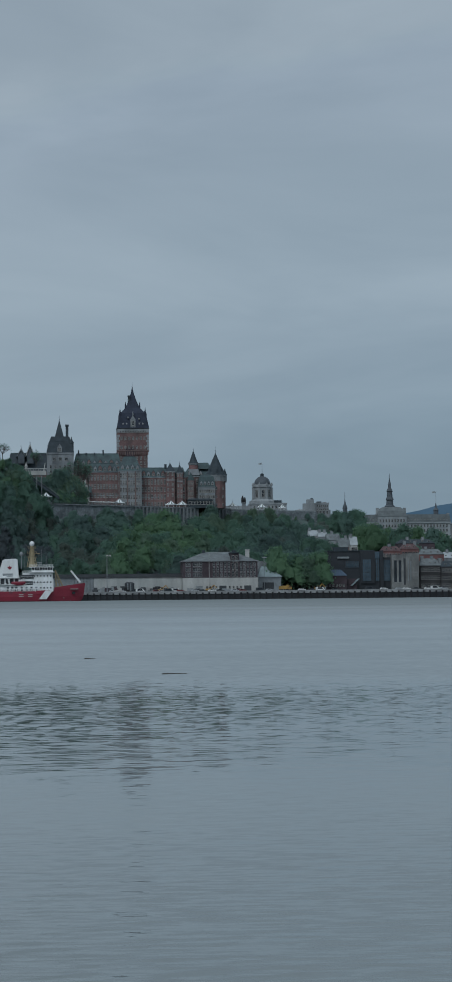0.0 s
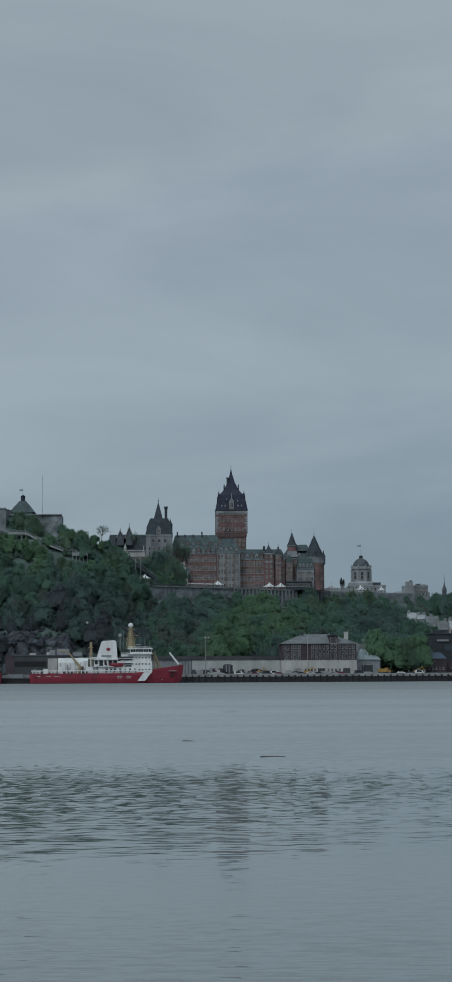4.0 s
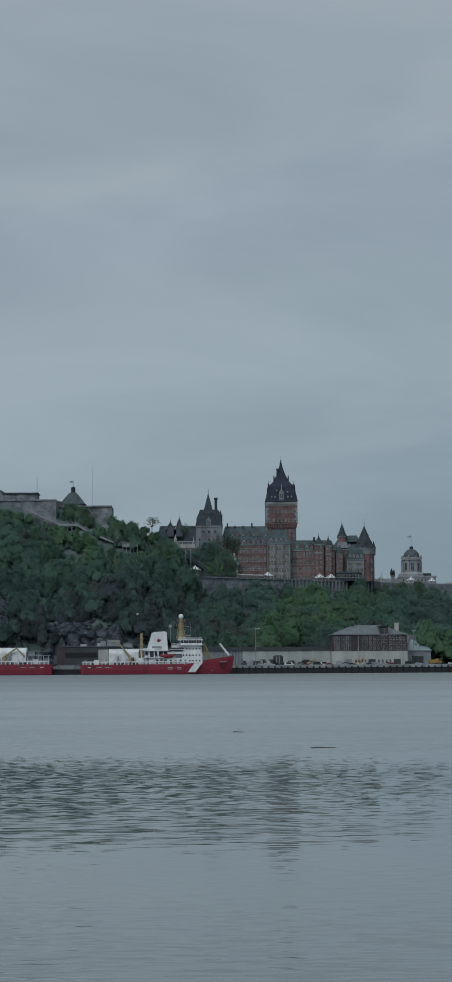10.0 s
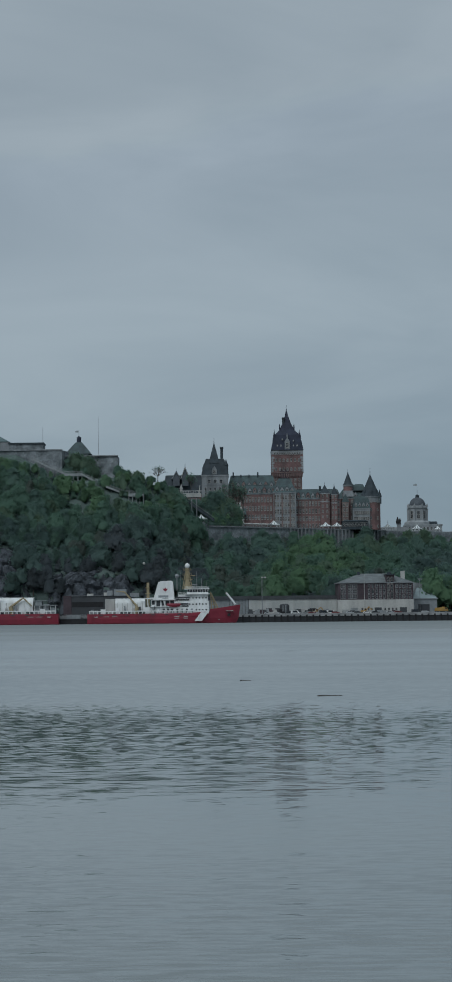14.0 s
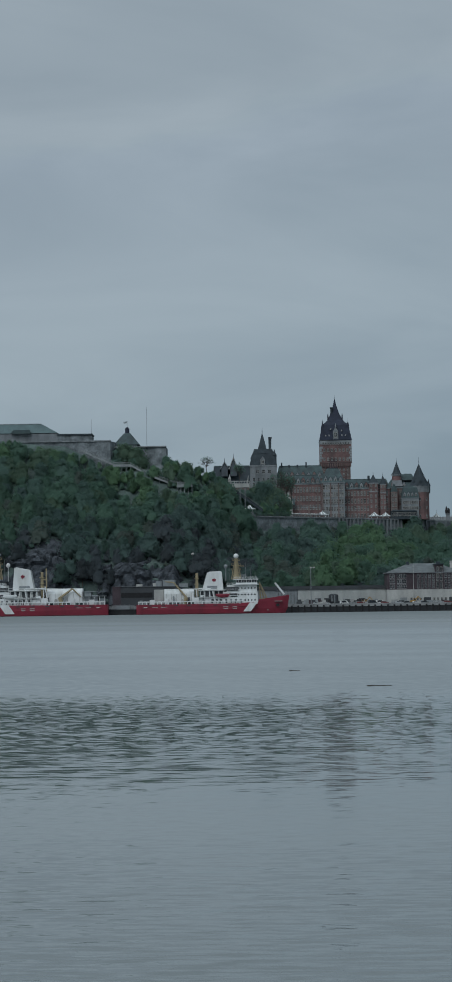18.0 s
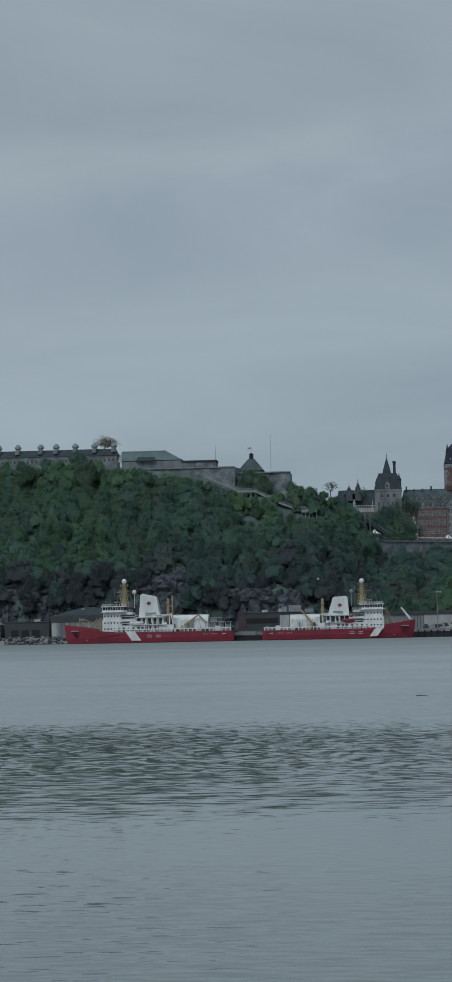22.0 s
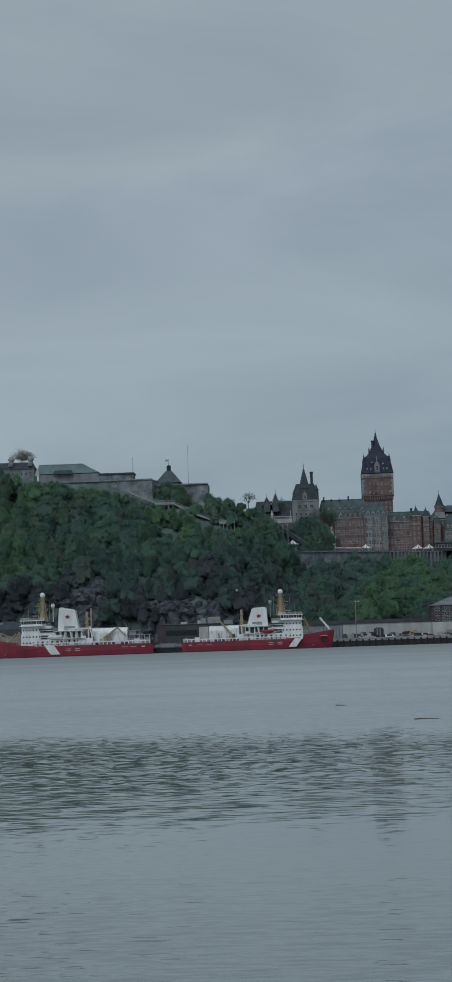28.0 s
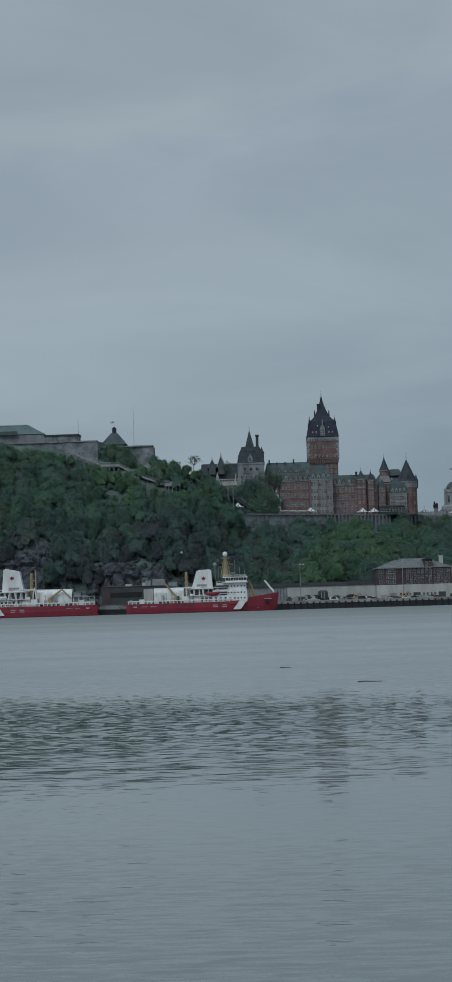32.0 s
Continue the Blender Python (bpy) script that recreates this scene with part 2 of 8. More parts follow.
def water_material():
    m = bpy.data.materials.new("grey_river_water")
    m.use_nodes = True
    n, l = m.node_tree.nodes, m.node_tree.links
    b = n["Principled BSDF"]
    b.inputs["Base Color"].default_value = (0.150, 0.174, 0.172, 1)
    b.inputs["Roughness"].default_value = 0.06
    b.inputs["IOR"].default_value = 1.55
    geo = n.new("ShaderNodeNewGeometry")
    sep = n.new("ShaderNodeSeparateXYZ")
    l.new(geo.outputs["Position"], sep.inputs["Vector"])

    def waves(sx, sy, detail, scale):
        mp = n.new("ShaderNodeMapping")
        mp.inputs["Scale"].default_value = (sx, sy, 1)
        l.new(geo.outputs["Position"], mp.inputs["Vector"])
        t = n.new("ShaderNodeTexNoise")
        t.inputs["Scale"].default_value, t.inputs["Detail"].default_value = scale, detail
        l.new(mp.outputs["Vector"], t.inputs["Vector"])
        return t.outputs["Fac"]

    def calc(op, a, c):
        q = n.new("ShaderNodeMath")
        q.operation = op
        for k, v in enumerate((a, c)):
            if isinstance(v, (int, float)):
                q.inputs[k].default_value = v
            else:
                l.new(v, q.inputs[k])
        return q.outputs["Value"]

    def step(lo, hi, v):
        q = n.new("ShaderNodeMapRange")
        q.interpolation_type = "SMOOTHSTEP"
        q.inputs["From Min"].default_value, q.inputs["From Max"].default_value = lo, hi
        l.new(v, q.inputs["Value"])
        return q.outputs["Result"]

    gusts = waves(0.010, 0.020, 3, 1.0)
    streaks = waves(0.03, 0.16, 3, 1.0)
    edge = calc("ADD", sep.outputs["Y"], calc("MULTIPLY", calc("SUBTRACT", gusts, 0.5), 34.0))
    # smooth water by the near bank, a belt of ripples, then the wind-roughened open river
    belt = step(57.0, 74.0, calc("ADD", sep.outputs["Y"], calc("MULTIPLY", calc("SUBTRACT", gusts, 0.5), 8.0)))
    river = step(103.0, 150.0, edge)

    calm = calc("MULTIPLY", belt, calc("SUBTRACT", 1.0, calc("MULTIPLY", river, 0.85)))

    def tilts(sx, sy, detail, scale):
        mp = n.new("ShaderNodeMapping")
        mp.inputs["Scale"].default_value = (sx, sy, 1)
        l.new(geo.outputs["Position"], mp.inputs["Vector"])
        t = n.new("ShaderNodeTexNoise")
        t.inputs["Scale"].default_value, t.inputs["Detail"].default_value = scale, detail
        t.inputs["Roughness"].default_value = 0.62
        l.new(mp.outputs["Vector"], t.inputs["Vector"])
        q = n.new("ShaderNodeSeparateXYZ")
        l.new(t.outputs["Color"], q.inputs["Vector"])
        return [calc("SUBTRACT", q.outputs[k], 0.5) for k in ("X", "Y")]

    def blend(f, p, q):
        """p where f is 0, q where f is 1."""
        return calc("ADD", p, calc("MULTIPLY", f, calc("SUBTRACT", q, p)))

    lx, ly = tilts(0.7, 3.5, 2, 1.0)   # long ripples near the inner edge of the belt
    sx_, sy_ = tilts(1.5, 2.6, 2, 1.0)  # shorter choppy ones farther out
    bx_, by_ = tilts(0.9, 4.2, 2, 1.0)   # low swell by the near bank
    fx, fy = tilts(2.0, 4.0, 2, 1.0)      # fine roughness
    out_ = step(70.0, 100.0, edge)
    rx, ry = blend(out_, lx, sx_), blend(out_, ly, sy_)
    near = calc("SUBTRACT", 1.0, belt)
    brink = calc("MULTIPLY", near, calc("SUBTRACT", 1.0, step(34.0, 58.0, sep.outputs["Y"])))
    patch = calc("ADD", calc("MULTIPLY", streaks, 0.6), 0.70)
    big = calc("ADD", calc("MULTIPLY", calm, 0.31), calc("MULTIPLY", river, 0.07))
    swell = calc("ADD", calc("MULTIPLY", near, 0.02), calc("MULTIPLY", brink, 0.30))
    small_ = calc("ADD", calc("ADD", calc("MULTIPLY", calm, 0.05), calc("MULTIPLY", river, 0.05)), calc("MULTIPLY", near, 0.10))
    tx = calc("MULTIPLY", calc("ADD", calc("ADD", calc("MULTIPLY", rx, big), calc("MULTIPLY", bx_, swell)), calc("MULTIPLY", fx, small_)), 0.34)
    ty = calc("MULTIPLY", calc("ADD", calc("ADD", calc("MULTIPLY", ry, big), calc("MULTIPLY", by_, swell)), calc("MULTIPLY", fy, small_)), patch)
    # at a low angle mostly those faces show that lean towards the viewer
    bands = waves(0.0015, 0.014, 3, 1.0)
    off = step(250.0, 1060.0, sep.outputs["Y"])
    lean = calc("ADD", calc("ADD", calc("MULTIPLY", calm, 0.0085), calc("MULTIPLY", calc("MULTIPLY", river, calc("ADD", 0.020, calc("ADD", calc("MULTIPLY", bands, 0.07), calc("MULTIPLY", waves(0.008, 0.07, 3, 1.0), 0.035)))), calc("ADD", 1.0, calc("MULTIPLY", off, 3.4)))), calc("MULTIPLY", near, 0.015))
    ty = calc("SUBTRACT", ty, lean)
    # the backs of the ripples stay hidden behind their crests, the more so the farther out
    ty = calc("MINIMUM", ty, calc("SUBTRACT", calc("DIVIDE", 2.7, calc("MAXIMUM", sep.outputs["Y"], 20.0)), calc("ADD", 0.0185, calc("MULTIPLY", near, 0.020))))
    nv = n.new("ShaderNodeCombineXYZ")
    nv.inputs["Z"].default_value = 1.0
    l.new(tx, nv.inputs["X"])
    l.new(ty, nv.inputs["Y"])
    unit = n.new("ShaderNodeVectorMath")
    unit.operation = "NORMALIZE"
    l.new(nv.outputs["Vector"], unit.inputs[0])
    l.new(unit.outputs["Vector"], b.inputs["Normal"])
    l.new(calc("ADD", calc("MULTIPLY", near, 0.03), 0.05), b.inputs["Roughness"])
    return m


WATER = water_material()

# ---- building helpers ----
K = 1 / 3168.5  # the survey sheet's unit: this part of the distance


def E(a, d):
    """Metres to the right of the eye of sheet column a at distance d."""
    return (a - 361) * d * K


def H(b, d):
    """Height over the water of sheet line b at distance d."""
    return EYE_Z + (1101.5 - b) * d * K


class Mesh:
    """Gathers faces for one part."""

    def __init__(self):
        self.v, self.f, self.m = [], [], []

    def add(self, verts, faces, slot=0):
        o = len(self.v)
        self.v += [tuple(p) for p in verts]
        self.f += [tuple(i + o for i in f) for f in faces]
        self.m += [slot] * len(faces)
        return self

    def box(self, x0, x1, y0, y1, z0, z1, slot=0, taper=0.0):
        t = taper
        return self.add([(x0, y0, z0), (x1, y0, z0), (x1, y1, z0), (x0, y1, z0), (x0 + t, y0 + t, z1), (x1 - t, y0 + t, z1), (x1 - t, y1 - t, z1), (x0 + t, y1 - t, z1)],
                        [(3, 2, 1, 0), (4, 5, 6, 7), (0, 1, 5, 4), (1, 2, 6, 5), (2, 3, 7, 6), (3, 0, 4, 7)], slot)

    def ring(self, x, y, levels, n=12, slot=0, turn=0.0, sx=1.0, sy=1.0):
        """A turned form: levels of (radius, z), closed at both ends."""
        vs = [(x + r * sx * math.cos(turn + 2 * math.pi * i / n), y + r * sy * math.sin(turn + 2 * math.pi * i / n), z) for r, z in levels for i in range(n)]
        fs = [(k * n + i, k * n + (i + 1) % n, (k + 1) * n + (i + 1) % n, (k + 1) * n + i) for k in range(len(levels) - 1) for i in range(n)]
        fs += [tuple(range(n - 1, -1, -1)), tuple(range((len(levels) - 1) * n, len(levels) * n))]
        return self.add(vs, fs, slot)

    def square(self, x0, x1, y0, y1, levels, slot=0):
        """A stepped roof over a rectangle: levels of (share of the half width in, z)."""
        cx, cy, hx, hy = (x0 + x1) / 2, (y0 + y1) / 2, (x1 - x0) / 2, (y1 - y0) / 2
        vs = []
        for s, z in levels:
            ex, ey = hx * s, hy * s
            vs += [(cx - ex, cy - ey, z), (cx + ex, cy - ey, z), (cx + ex, cy + ey, z), (cx - ex, cy + ey, z)]
        n = len(levels)
        fs = [(k * 4 + i, k * 4 + (i + 1) % 4, k * 4 + 4 + (i + 1) % 4, k * 4 + 4 + i) for k in range(n - 1) for i in range(4)]
        fs += [(3, 2, 1, 0), tuple(range(n * 4 - 4, n * 4))]
        return self.add(vs, fs, slot)

    def hip(self, x0, x1, y0, y1, z0, z1, inset, slot=0, over=0.4):
        """A hipped roof with its ridge along x; inset 0 gives gables."""
        x0, x1, y0, y1 = x0 - over, x1 + over, y0 - over, y1 + over
        cy = (y0 + y1) / 2
        return self.add([(x0, y0, z0), (x1, y0, z0), (x1, y1, z0), (x0, y1, z0), (x0 + inset, cy, z1), (x1 - inset, cy, z1)],
                        [(3, 2, 1, 0), (0, 1, 5, 4), (2, 3, 4, 5), (1, 2, 5), (3, 0, 4)], slot)

    def gable_y(self, x0, x1, y0, y1, z0, z1, slot=0):
        """A gabled roof with its ridge along y."""
        cx = (x0 + x1) / 2
        return self.add([(x0, y0, z0), (x1, y0, z0), (cx, y0, z1), (x0, y1, z0), (x1, y1, z0), (cx, y1, z1)],
                        [(0, 1, 2), (5, 4, 3), (0, 2, 5, 3), (1, 4, 5, 2), (0, 3, 4, 1)], slot)

    def tube(self, p, q, r, n=6, r2=None, slot=0):
        p, q = Vector(p), Vector(q)
        d = (q - p).normalized()
        s = d.cross(Vector((0.31, 0.95, 0.07))).normalized()
        t = d.cross(s)
        r2 = r if r2 is None else r2
        vs = [c + (s * math.cos(2 * math.pi * i / n) + t * math.sin(2 * math.pi * i / n)) * k for c, k in ((p, r), (q, r2)) for i in range(n)]
        fs = [(i, (i + 1) % n, n + (i + 1) % n, n + i) for i in range(n)] + [tuple(range(n - 1, -1, -1)), tuple(range(n, 2 * n))]
        return self.add(vs, fs, slot)

    def ball(self, x, y, z, r, n=10, slot=0, flat=1.0):
        lv = [(r * math.sin(math.pi * k / 8) + 0.001, z - r * flat * math.cos(math.pi * k / 8)) for k in range(9)]
        return self.ring(x, y, lv, n, slot)

    def slab(self, outline, y0, y1, slot=0):
        """An outline of (x, z) made y1 - y0 thick."""
        n = len(outline)
        vs = [(x, y0, z) for x, z in outline] + [(x, y1, z) for x, z in outline]
        fs = [tuple(range(n)), tuple(range(2 * n - 1, n - 1, -1))] + [(i, n + i, n + (i + 1) % n, (i + 1) % n) for i in range(n)]
        return self.add(vs, fs, slot)

    def deck(self, outline, z0, z1, slot=0):
        """An outline of (x, y) made z1 - z0 high."""
        n = len(outline)
        vs = [(x, y, z0) for x, y in outline] + [(x, y, z1) for x, y in outline]
        fs = [tuple(range(n - 1, -1, -1)), tuple(range(n, 2 * n))] + [(i, (i + 1) % n, n + (i + 1) % n, n + i) for i in range(n)]
        return self.add(vs, fs, slot)

    def data(self, name, mats, origin=(0, 0, 0)):
        me = bpy.data.meshes.new(name)
        ox, oy, oz = origin
        me.from_pydata([(x - ox, y - oy, z - oz) for x, y, z in self.v], [], self.f)
        for m in (mats if isinstance(mats, (list, tuple)) else [mats]):
            me.materials.append(m)
        me.polygons.foreach_set("material_index", self.m)
        bm = bmesh.new()
        bm.from_mesh(me)
        bmesh.ops.recalc_face_normals(bm, faces=bm.faces)
        bm.to_mesh(me)
        bm.free()
        return me


ORIGIN = {}


def thing(name, loc, label, category, group="", kind=""):
    ob = new(name)
    ob.location = loc
    ORIGIN[ob.name] = Vector(loc)
    return tagged(ob, label, category, group, kind)


def part(name, mesh, mats, parent, label=""):
    """One mesh, given in world metres, under a thing or a part."""
    o = ORIGIN[parent.name]
    ob = new(name, mesh.data(name, mats, o))
    ob.parent = parent
    ORIGIN[ob.name] = o
    return tagged(ob, label)


def piece(name, data, parent, loc, turn=0.0, size=(1, 1, 1)):
    """A repeated piece on shared mesh data, at a place in world metres."""
    ob = new(name, data)
    ob.parent = parent
    ob.location = Vector(loc) - ORIGIN[parent.name]
    ob.rotation_euler = (0, 0, turn)
    ob.scale = size
    return ob


def solo(name, mesh, mats, label, category="", kind="", group=""):
    ob = new(name, mesh.data(name, mats))
    return tagged(ob, label, category, group, kind)


def window_data(w, h, frame_mat=FRAME, pane_mat=PANE):
    """A window that faces the river: sunk panes in one moulded frame with bars and a sill. Its foot is at the origin."""
    t = 0.13
    xs = [-w / 2 - t, -w / 2, -0.05, 0.05, w / 2, w / 2 + t]
    zs = [-t - 0.12, 0, h * 0.5 - 0.05, h * 0.5 + 0.05, h, h + t]
    m, seen = Mesh(), {}

    def depth(i, j):
        if not (0 <= i < 5 and 0 <= j < 5):
            return 0.1
        if i in (1, 3) and j in (1, 3):
            return -0.05
        return -0.26 if j == 0 else (-0.10 if i == 2 or j == 2 else -0.16)

    def vert(i, j, y):
        if (i, j, y) not in seen:
            seen[i, j, y] = len(m.v)
            m.v.append((xs[i], y, zs[j]))
        return seen[i, j, y]

    def face(slot, *ids):
        m.f.append(ids)
        m.m.append(slot)

    for i in range(6):
        for j in range(6):
            y = depth(i, j)
            if i < 5 and j < 5:
                face(1 if y == -0.05 else 0, vert(i, j, y), vert(i + 1, j, y), vert(i + 1, j + 1, y), vert(i, j + 1, y))
            if j < 5 and depth(i - 1, j) != y:
                q = depth(i - 1, j)
                face(0, vert(i, j, q), vert(i, j, y), vert(i, j + 1, y), vert(i, j + 1, q))
            if i < 5 and depth(i, j - 1) != y:
                q = depth(i, j - 1)
                face(0, vert(i, j, q), vert(i + 1, j, q), vert(i + 1, j, y), vert(i, j, y))
    return m.data("window", [frame_mat, pane_mat])


WIN = window_data(1.05, 1.9)
WIN_HOTEL = window_data(1.15, 1.9, frame_mat=FRAME, pane_mat=PALEPANE)
WIN_SMALL = window_data(0.8, 1.2)
WIN_WIDE = window_data(1.8, 2.0)
WIN_TALL = window_data(1.1, 3.4)


def window_rows(parent, data, xs, zs, y, name="window"):
    for z in zs:
        for x in xs:
            piece(name, data, parent, (x, y, z))


def spread(x0, x1, n):
    """n places evenly between x0 and x1."""
    return [x0 + (x1 - x0) * (i + 0.5) / n for i in range(n)]

# ---- the river, the ground and the hill ----
water = Mesh()
water.add([(-4000, -400, 0), (4000, -400, 0), (4000, 1081.5, 0), (-4000, 1081.5, 0)], [(0, 1, 2, 3)])
tagged(solo("water", water, WATER, "grey rippled river water under an overcast sky", kind="structure"))

near_bank = Mesh()
near_bank.deck([(-60, -60), (60, -60), (60, 0.9), (-60, 0.9)], -1, 4.3)
solo("pavement", near_bank, CONCRETE, "concrete quay on the near bank", kind="structure")


def lerp(x, knots):
    if x <= knots[0][0]:
        return knots[0][1]
    for (xa, va), (xb, vb) in zip(knots, knots[1:]):
        if x <= xb:
            t = (x - xa) / (xb - xa)
            t = t * t * (3 - 2 * t)
            return va + (vb - va) * t
    return knots[-1][1]


QUAY_Z = 4.1
CREST = [(-600, 106), (-250, 110), (-180, 109), (-130, 105), (-110, 96), (-100, 88), (-66, 90), (-46, 88), (-34, 80), (-24, 64), (-18, 54), (-8, 51), (0, 51), (105, 51), (125, 53), (160, 55), (215, 44), (280, 34), (420, 30), (700, 24)]
CREST_Y = [(-600, 1232), (-66, 1232), (-20, 1242), (-8, 1250), (60, 1305), (105, 1352), (160, 1392), (220, 1440), (420, 1480)]
FOOT_Y = [(-600, 1128), (-60, 1128), (0, 1140), (100, 1146), (130, 1150), (190, 1190), (260, 1230), (420, 1240)]


def ground_z(x, y):
    """Height of the land: the quay, the wooded slope and the upper town."""
    yf, yc, zc = lerp(x, FOOT_Y), lerp(x, CREST_Y), lerp(x, CREST)
    if y <= yf:
        return QUAY_Z
    t = min(1.0, (y - yf) / (yc - yf))
    cliff = 0.5 + 0.5 * math.tanh((-38 - x) / 18)  # bare rock foot under the citadel
    s = t ** (1.0 - 0.35 * cliff)
    s = s * (1 - 0.12 * math.sin(math.pi * t))
    z = QUAY_Z + (zc - QUAY_Z) * s
    if t < 1:
        z += 2.2 * math.sin(math.pi * t) * noise.noise((x * 0.035, y * 0.035, 0.3))
    return z


land = Mesh()
xs_ = [-2600, -1500, -900] + [-600 + 8 * i for i in range(142)] + [620, 800, 1200, 2600]
ys_ = [1082, 1110, 1126] + [1129 + 5 * i for i in range(80)] + [1560, 1700, 2200, 3200, 4990]
nx_ = len(xs_)
land.add([(x, y, ground_z(x, y)) for y in ys_ for x in xs_],
         [(j * nx_ + i, j * nx_ + i + 1, (j + 1) * nx_ + i + 1, (j + 1) * nx_ + i) for j in range(len(ys_) - 1) for i in range(nx_ - 1)])
solo("ground", land, EARTH, "dark undergrowth on the steep wooded hill", kind="structure")

# quay: deck, wall, fender piles
quay = Mesh()
quay.deck([(E(90, 1081), 1081.5), (E(1120, 1081), 1081.5), (E(1120, 1128), 1128), (E(90, 1128), 1128)], QUAY_Z - 0.3, QUAY_Z + 0.06)
solo("quay_deck", quay, ASPHALT, "worn grey asphalt quay deck", kind="structure")
wall_ = Mesh()
wall_.box(E(90, 1081), E(1120, 1081), 1081.0, 1081.45, -2, QUAY_Z - 0.98)
quay_wall = solo("quay_wall", wall_, WETWALL, "dark wet concrete quay wall", kind="structure")
cope = Mesh()
cope.box(E(90, 1081), E(1120, 1081), 1080.6, 1082.4, QUAY_Z - 1.0, QUAY_Z + 0.6)
solo("trim", cope, PALECONC, "pale concrete coping of the quay", kind="structure")
ORIGIN[quay_wall.name] = Vector((0, 0, 0))
fm = Mesh()
fm.box(-0.5, 0.5, -0.7, 0.3, -1.0, 3.9, taper=0.06)
FENDER = fm.data("fender", BLACK)
for i in range(58):
    piece("fender", FENDER, quay_wall, (E(392 + 10.2 * i, 1081), 1080.6, 0))

# boulders of the breakwater beyond the end of the quay
rocks = thing("breakwater", (E(-220, 1075), 1076, 0), "grey boulder breakwater at the water's edge", "breakwater")
rv = []
for s in range(4):
    bm_ = bmesh.new()
    bmesh.ops.create_icosphere(bm_, subdivisions=1, radius=1)
    for v in bm_.verts:
        v.co *= 0.75 + 0.5 * random.random()
    me_ = bpy.data.meshes.new("boulder")
    bm_.to_mesh(me_)
    bm_.free()
    me_.materials.append(CONCRETE if s % 2 else ROCK)
    rv.append(me_)
bank = Mesh()
bank.add([(-700, 1076, -1), (E(-150, 1076), 1076, -1), (E(-150, 1082), 1083, 4.0), (-700, 1083, 4.0), (E(-150, 1128), 1130, 4.15), (-700, 1130, 4.15)], [(0, 1, 2, 3), (3, 2, 4, 5)])
part("bank", bank, CONCRETE, rocks)
for i in range(290):
    f_ = random.random()
    a_ = -420 + 265 * random.random() if i % 3 == 0 else -275 + 122 * random.random()
    r_ = 0.45 + 0.5 * random.random()
    piece("boulder", rv[i % 4], rocks, (E(a_, 1076), 1075.6 + f_ * 7, -0.3 + f_ * 4.4), random.random() * 6, (r_ * 1.3, r_, r_ * 0.8))

# distant hills, the haze before them put into their blue colour
hills = Mesh()
hx_ = [-2600 + 40 * i for i in range(131)]
hills.add([(x, 4850, -5) for x in hx_] + [(x, 4850 + 60, lerp(x, [(-2600, 60), (300, 70), (700, 120), (790, 165), (860, 190), (960, 212), (1150, 250), (2600, 260)]) + 10 * noise.noise((x * 0.004, 0, 2))) for x in hx_],
          [(i, i + 1, len(hx_) + i + 1, len(hx_) + i) for i in range(len(hx_) - 1)])
solo("backdrop", hills, FARHILL, "wooded hills far beyond the town, coloured haze-blue", kind="structure")

# bare rock that breaks out of the foot of the slope under the citadel


def crag(x, y):
    """How far the rock stands out of the slope, in metres; below zero it is buried."""
    q = noise.noise((x * 0.022, y * 0.03, 4.1)) + 0.55 * noise.noise((x * 0.07, y * 0.09, 1.7))
    fold = abs(noise.noise((x * 0.16 + y * 0.10, y * 0.2, 7.0))) + 0.6 * abs(noise.noise((x * 0.38 - y * 0.2, y * 0.45, 2.0)))
    up_ = (y - lerp(x, FOOT_Y))
    bare = max(math.exp(-((x + 132) / 22) ** 2) * (up_ < 40), math.exp(-((x + 85) / 13) ** 2) * (up_ < 17), math.exp(-((x + 57) / 7) ** 2) * (up_ < 15), 0.3 * math.exp(-((x + 220) / 30) ** 2) * (up_ < 18))
    d_, _p = noise.voronoi((x * 0.13 + 0.05 * y, y * 0.16, 3.0 + x * 0.02))
    crack = min(1.0, (d_[1] - d_[0]) * 4.5)
    return 8.0 * bare + 2.5 * q + 3.0 * fold - 5.0 + 2.6 * crack + 2.4 * noise.cell((x * 0.13, y * 0.2, 1.0))


rock = Mesh()
rx_ = [-300 + 0.95 * i for i in range(304)]
rt_ = [j / 66 for j in range(67)]
vs_ = []
for t in rt_:
    for x in rx_:
        y = lerp(x, FOOT_Y) - 4 + 34 * t * t + 6 * t
        up = ground_z(x, y)
        out = crag(x, y) * min(1, (1 - t) * 3) - 3.0 * max(0, t - 0.6) - 4.0 * max(0, (x + 48) / 12)
        vs_.append((x, y - out * 0.8, up + out * 0.45 + 0.5 * noise.noise((x * 0.4, y * 0.4, 2))))
nr_ = len(rx_)
rock.add(vs_, [(j * nr_ + i, j * nr_ + i + 1, (j + 1) * nr_ + i + 1, (j + 1) * nr_ + i) for j in range(len(rt_) - 1) for i in range(nr_ - 1)])
solo("rock_cliff", rock, ROCK, "bare fractured grey cliff rock at the foot of the hill", "rock")

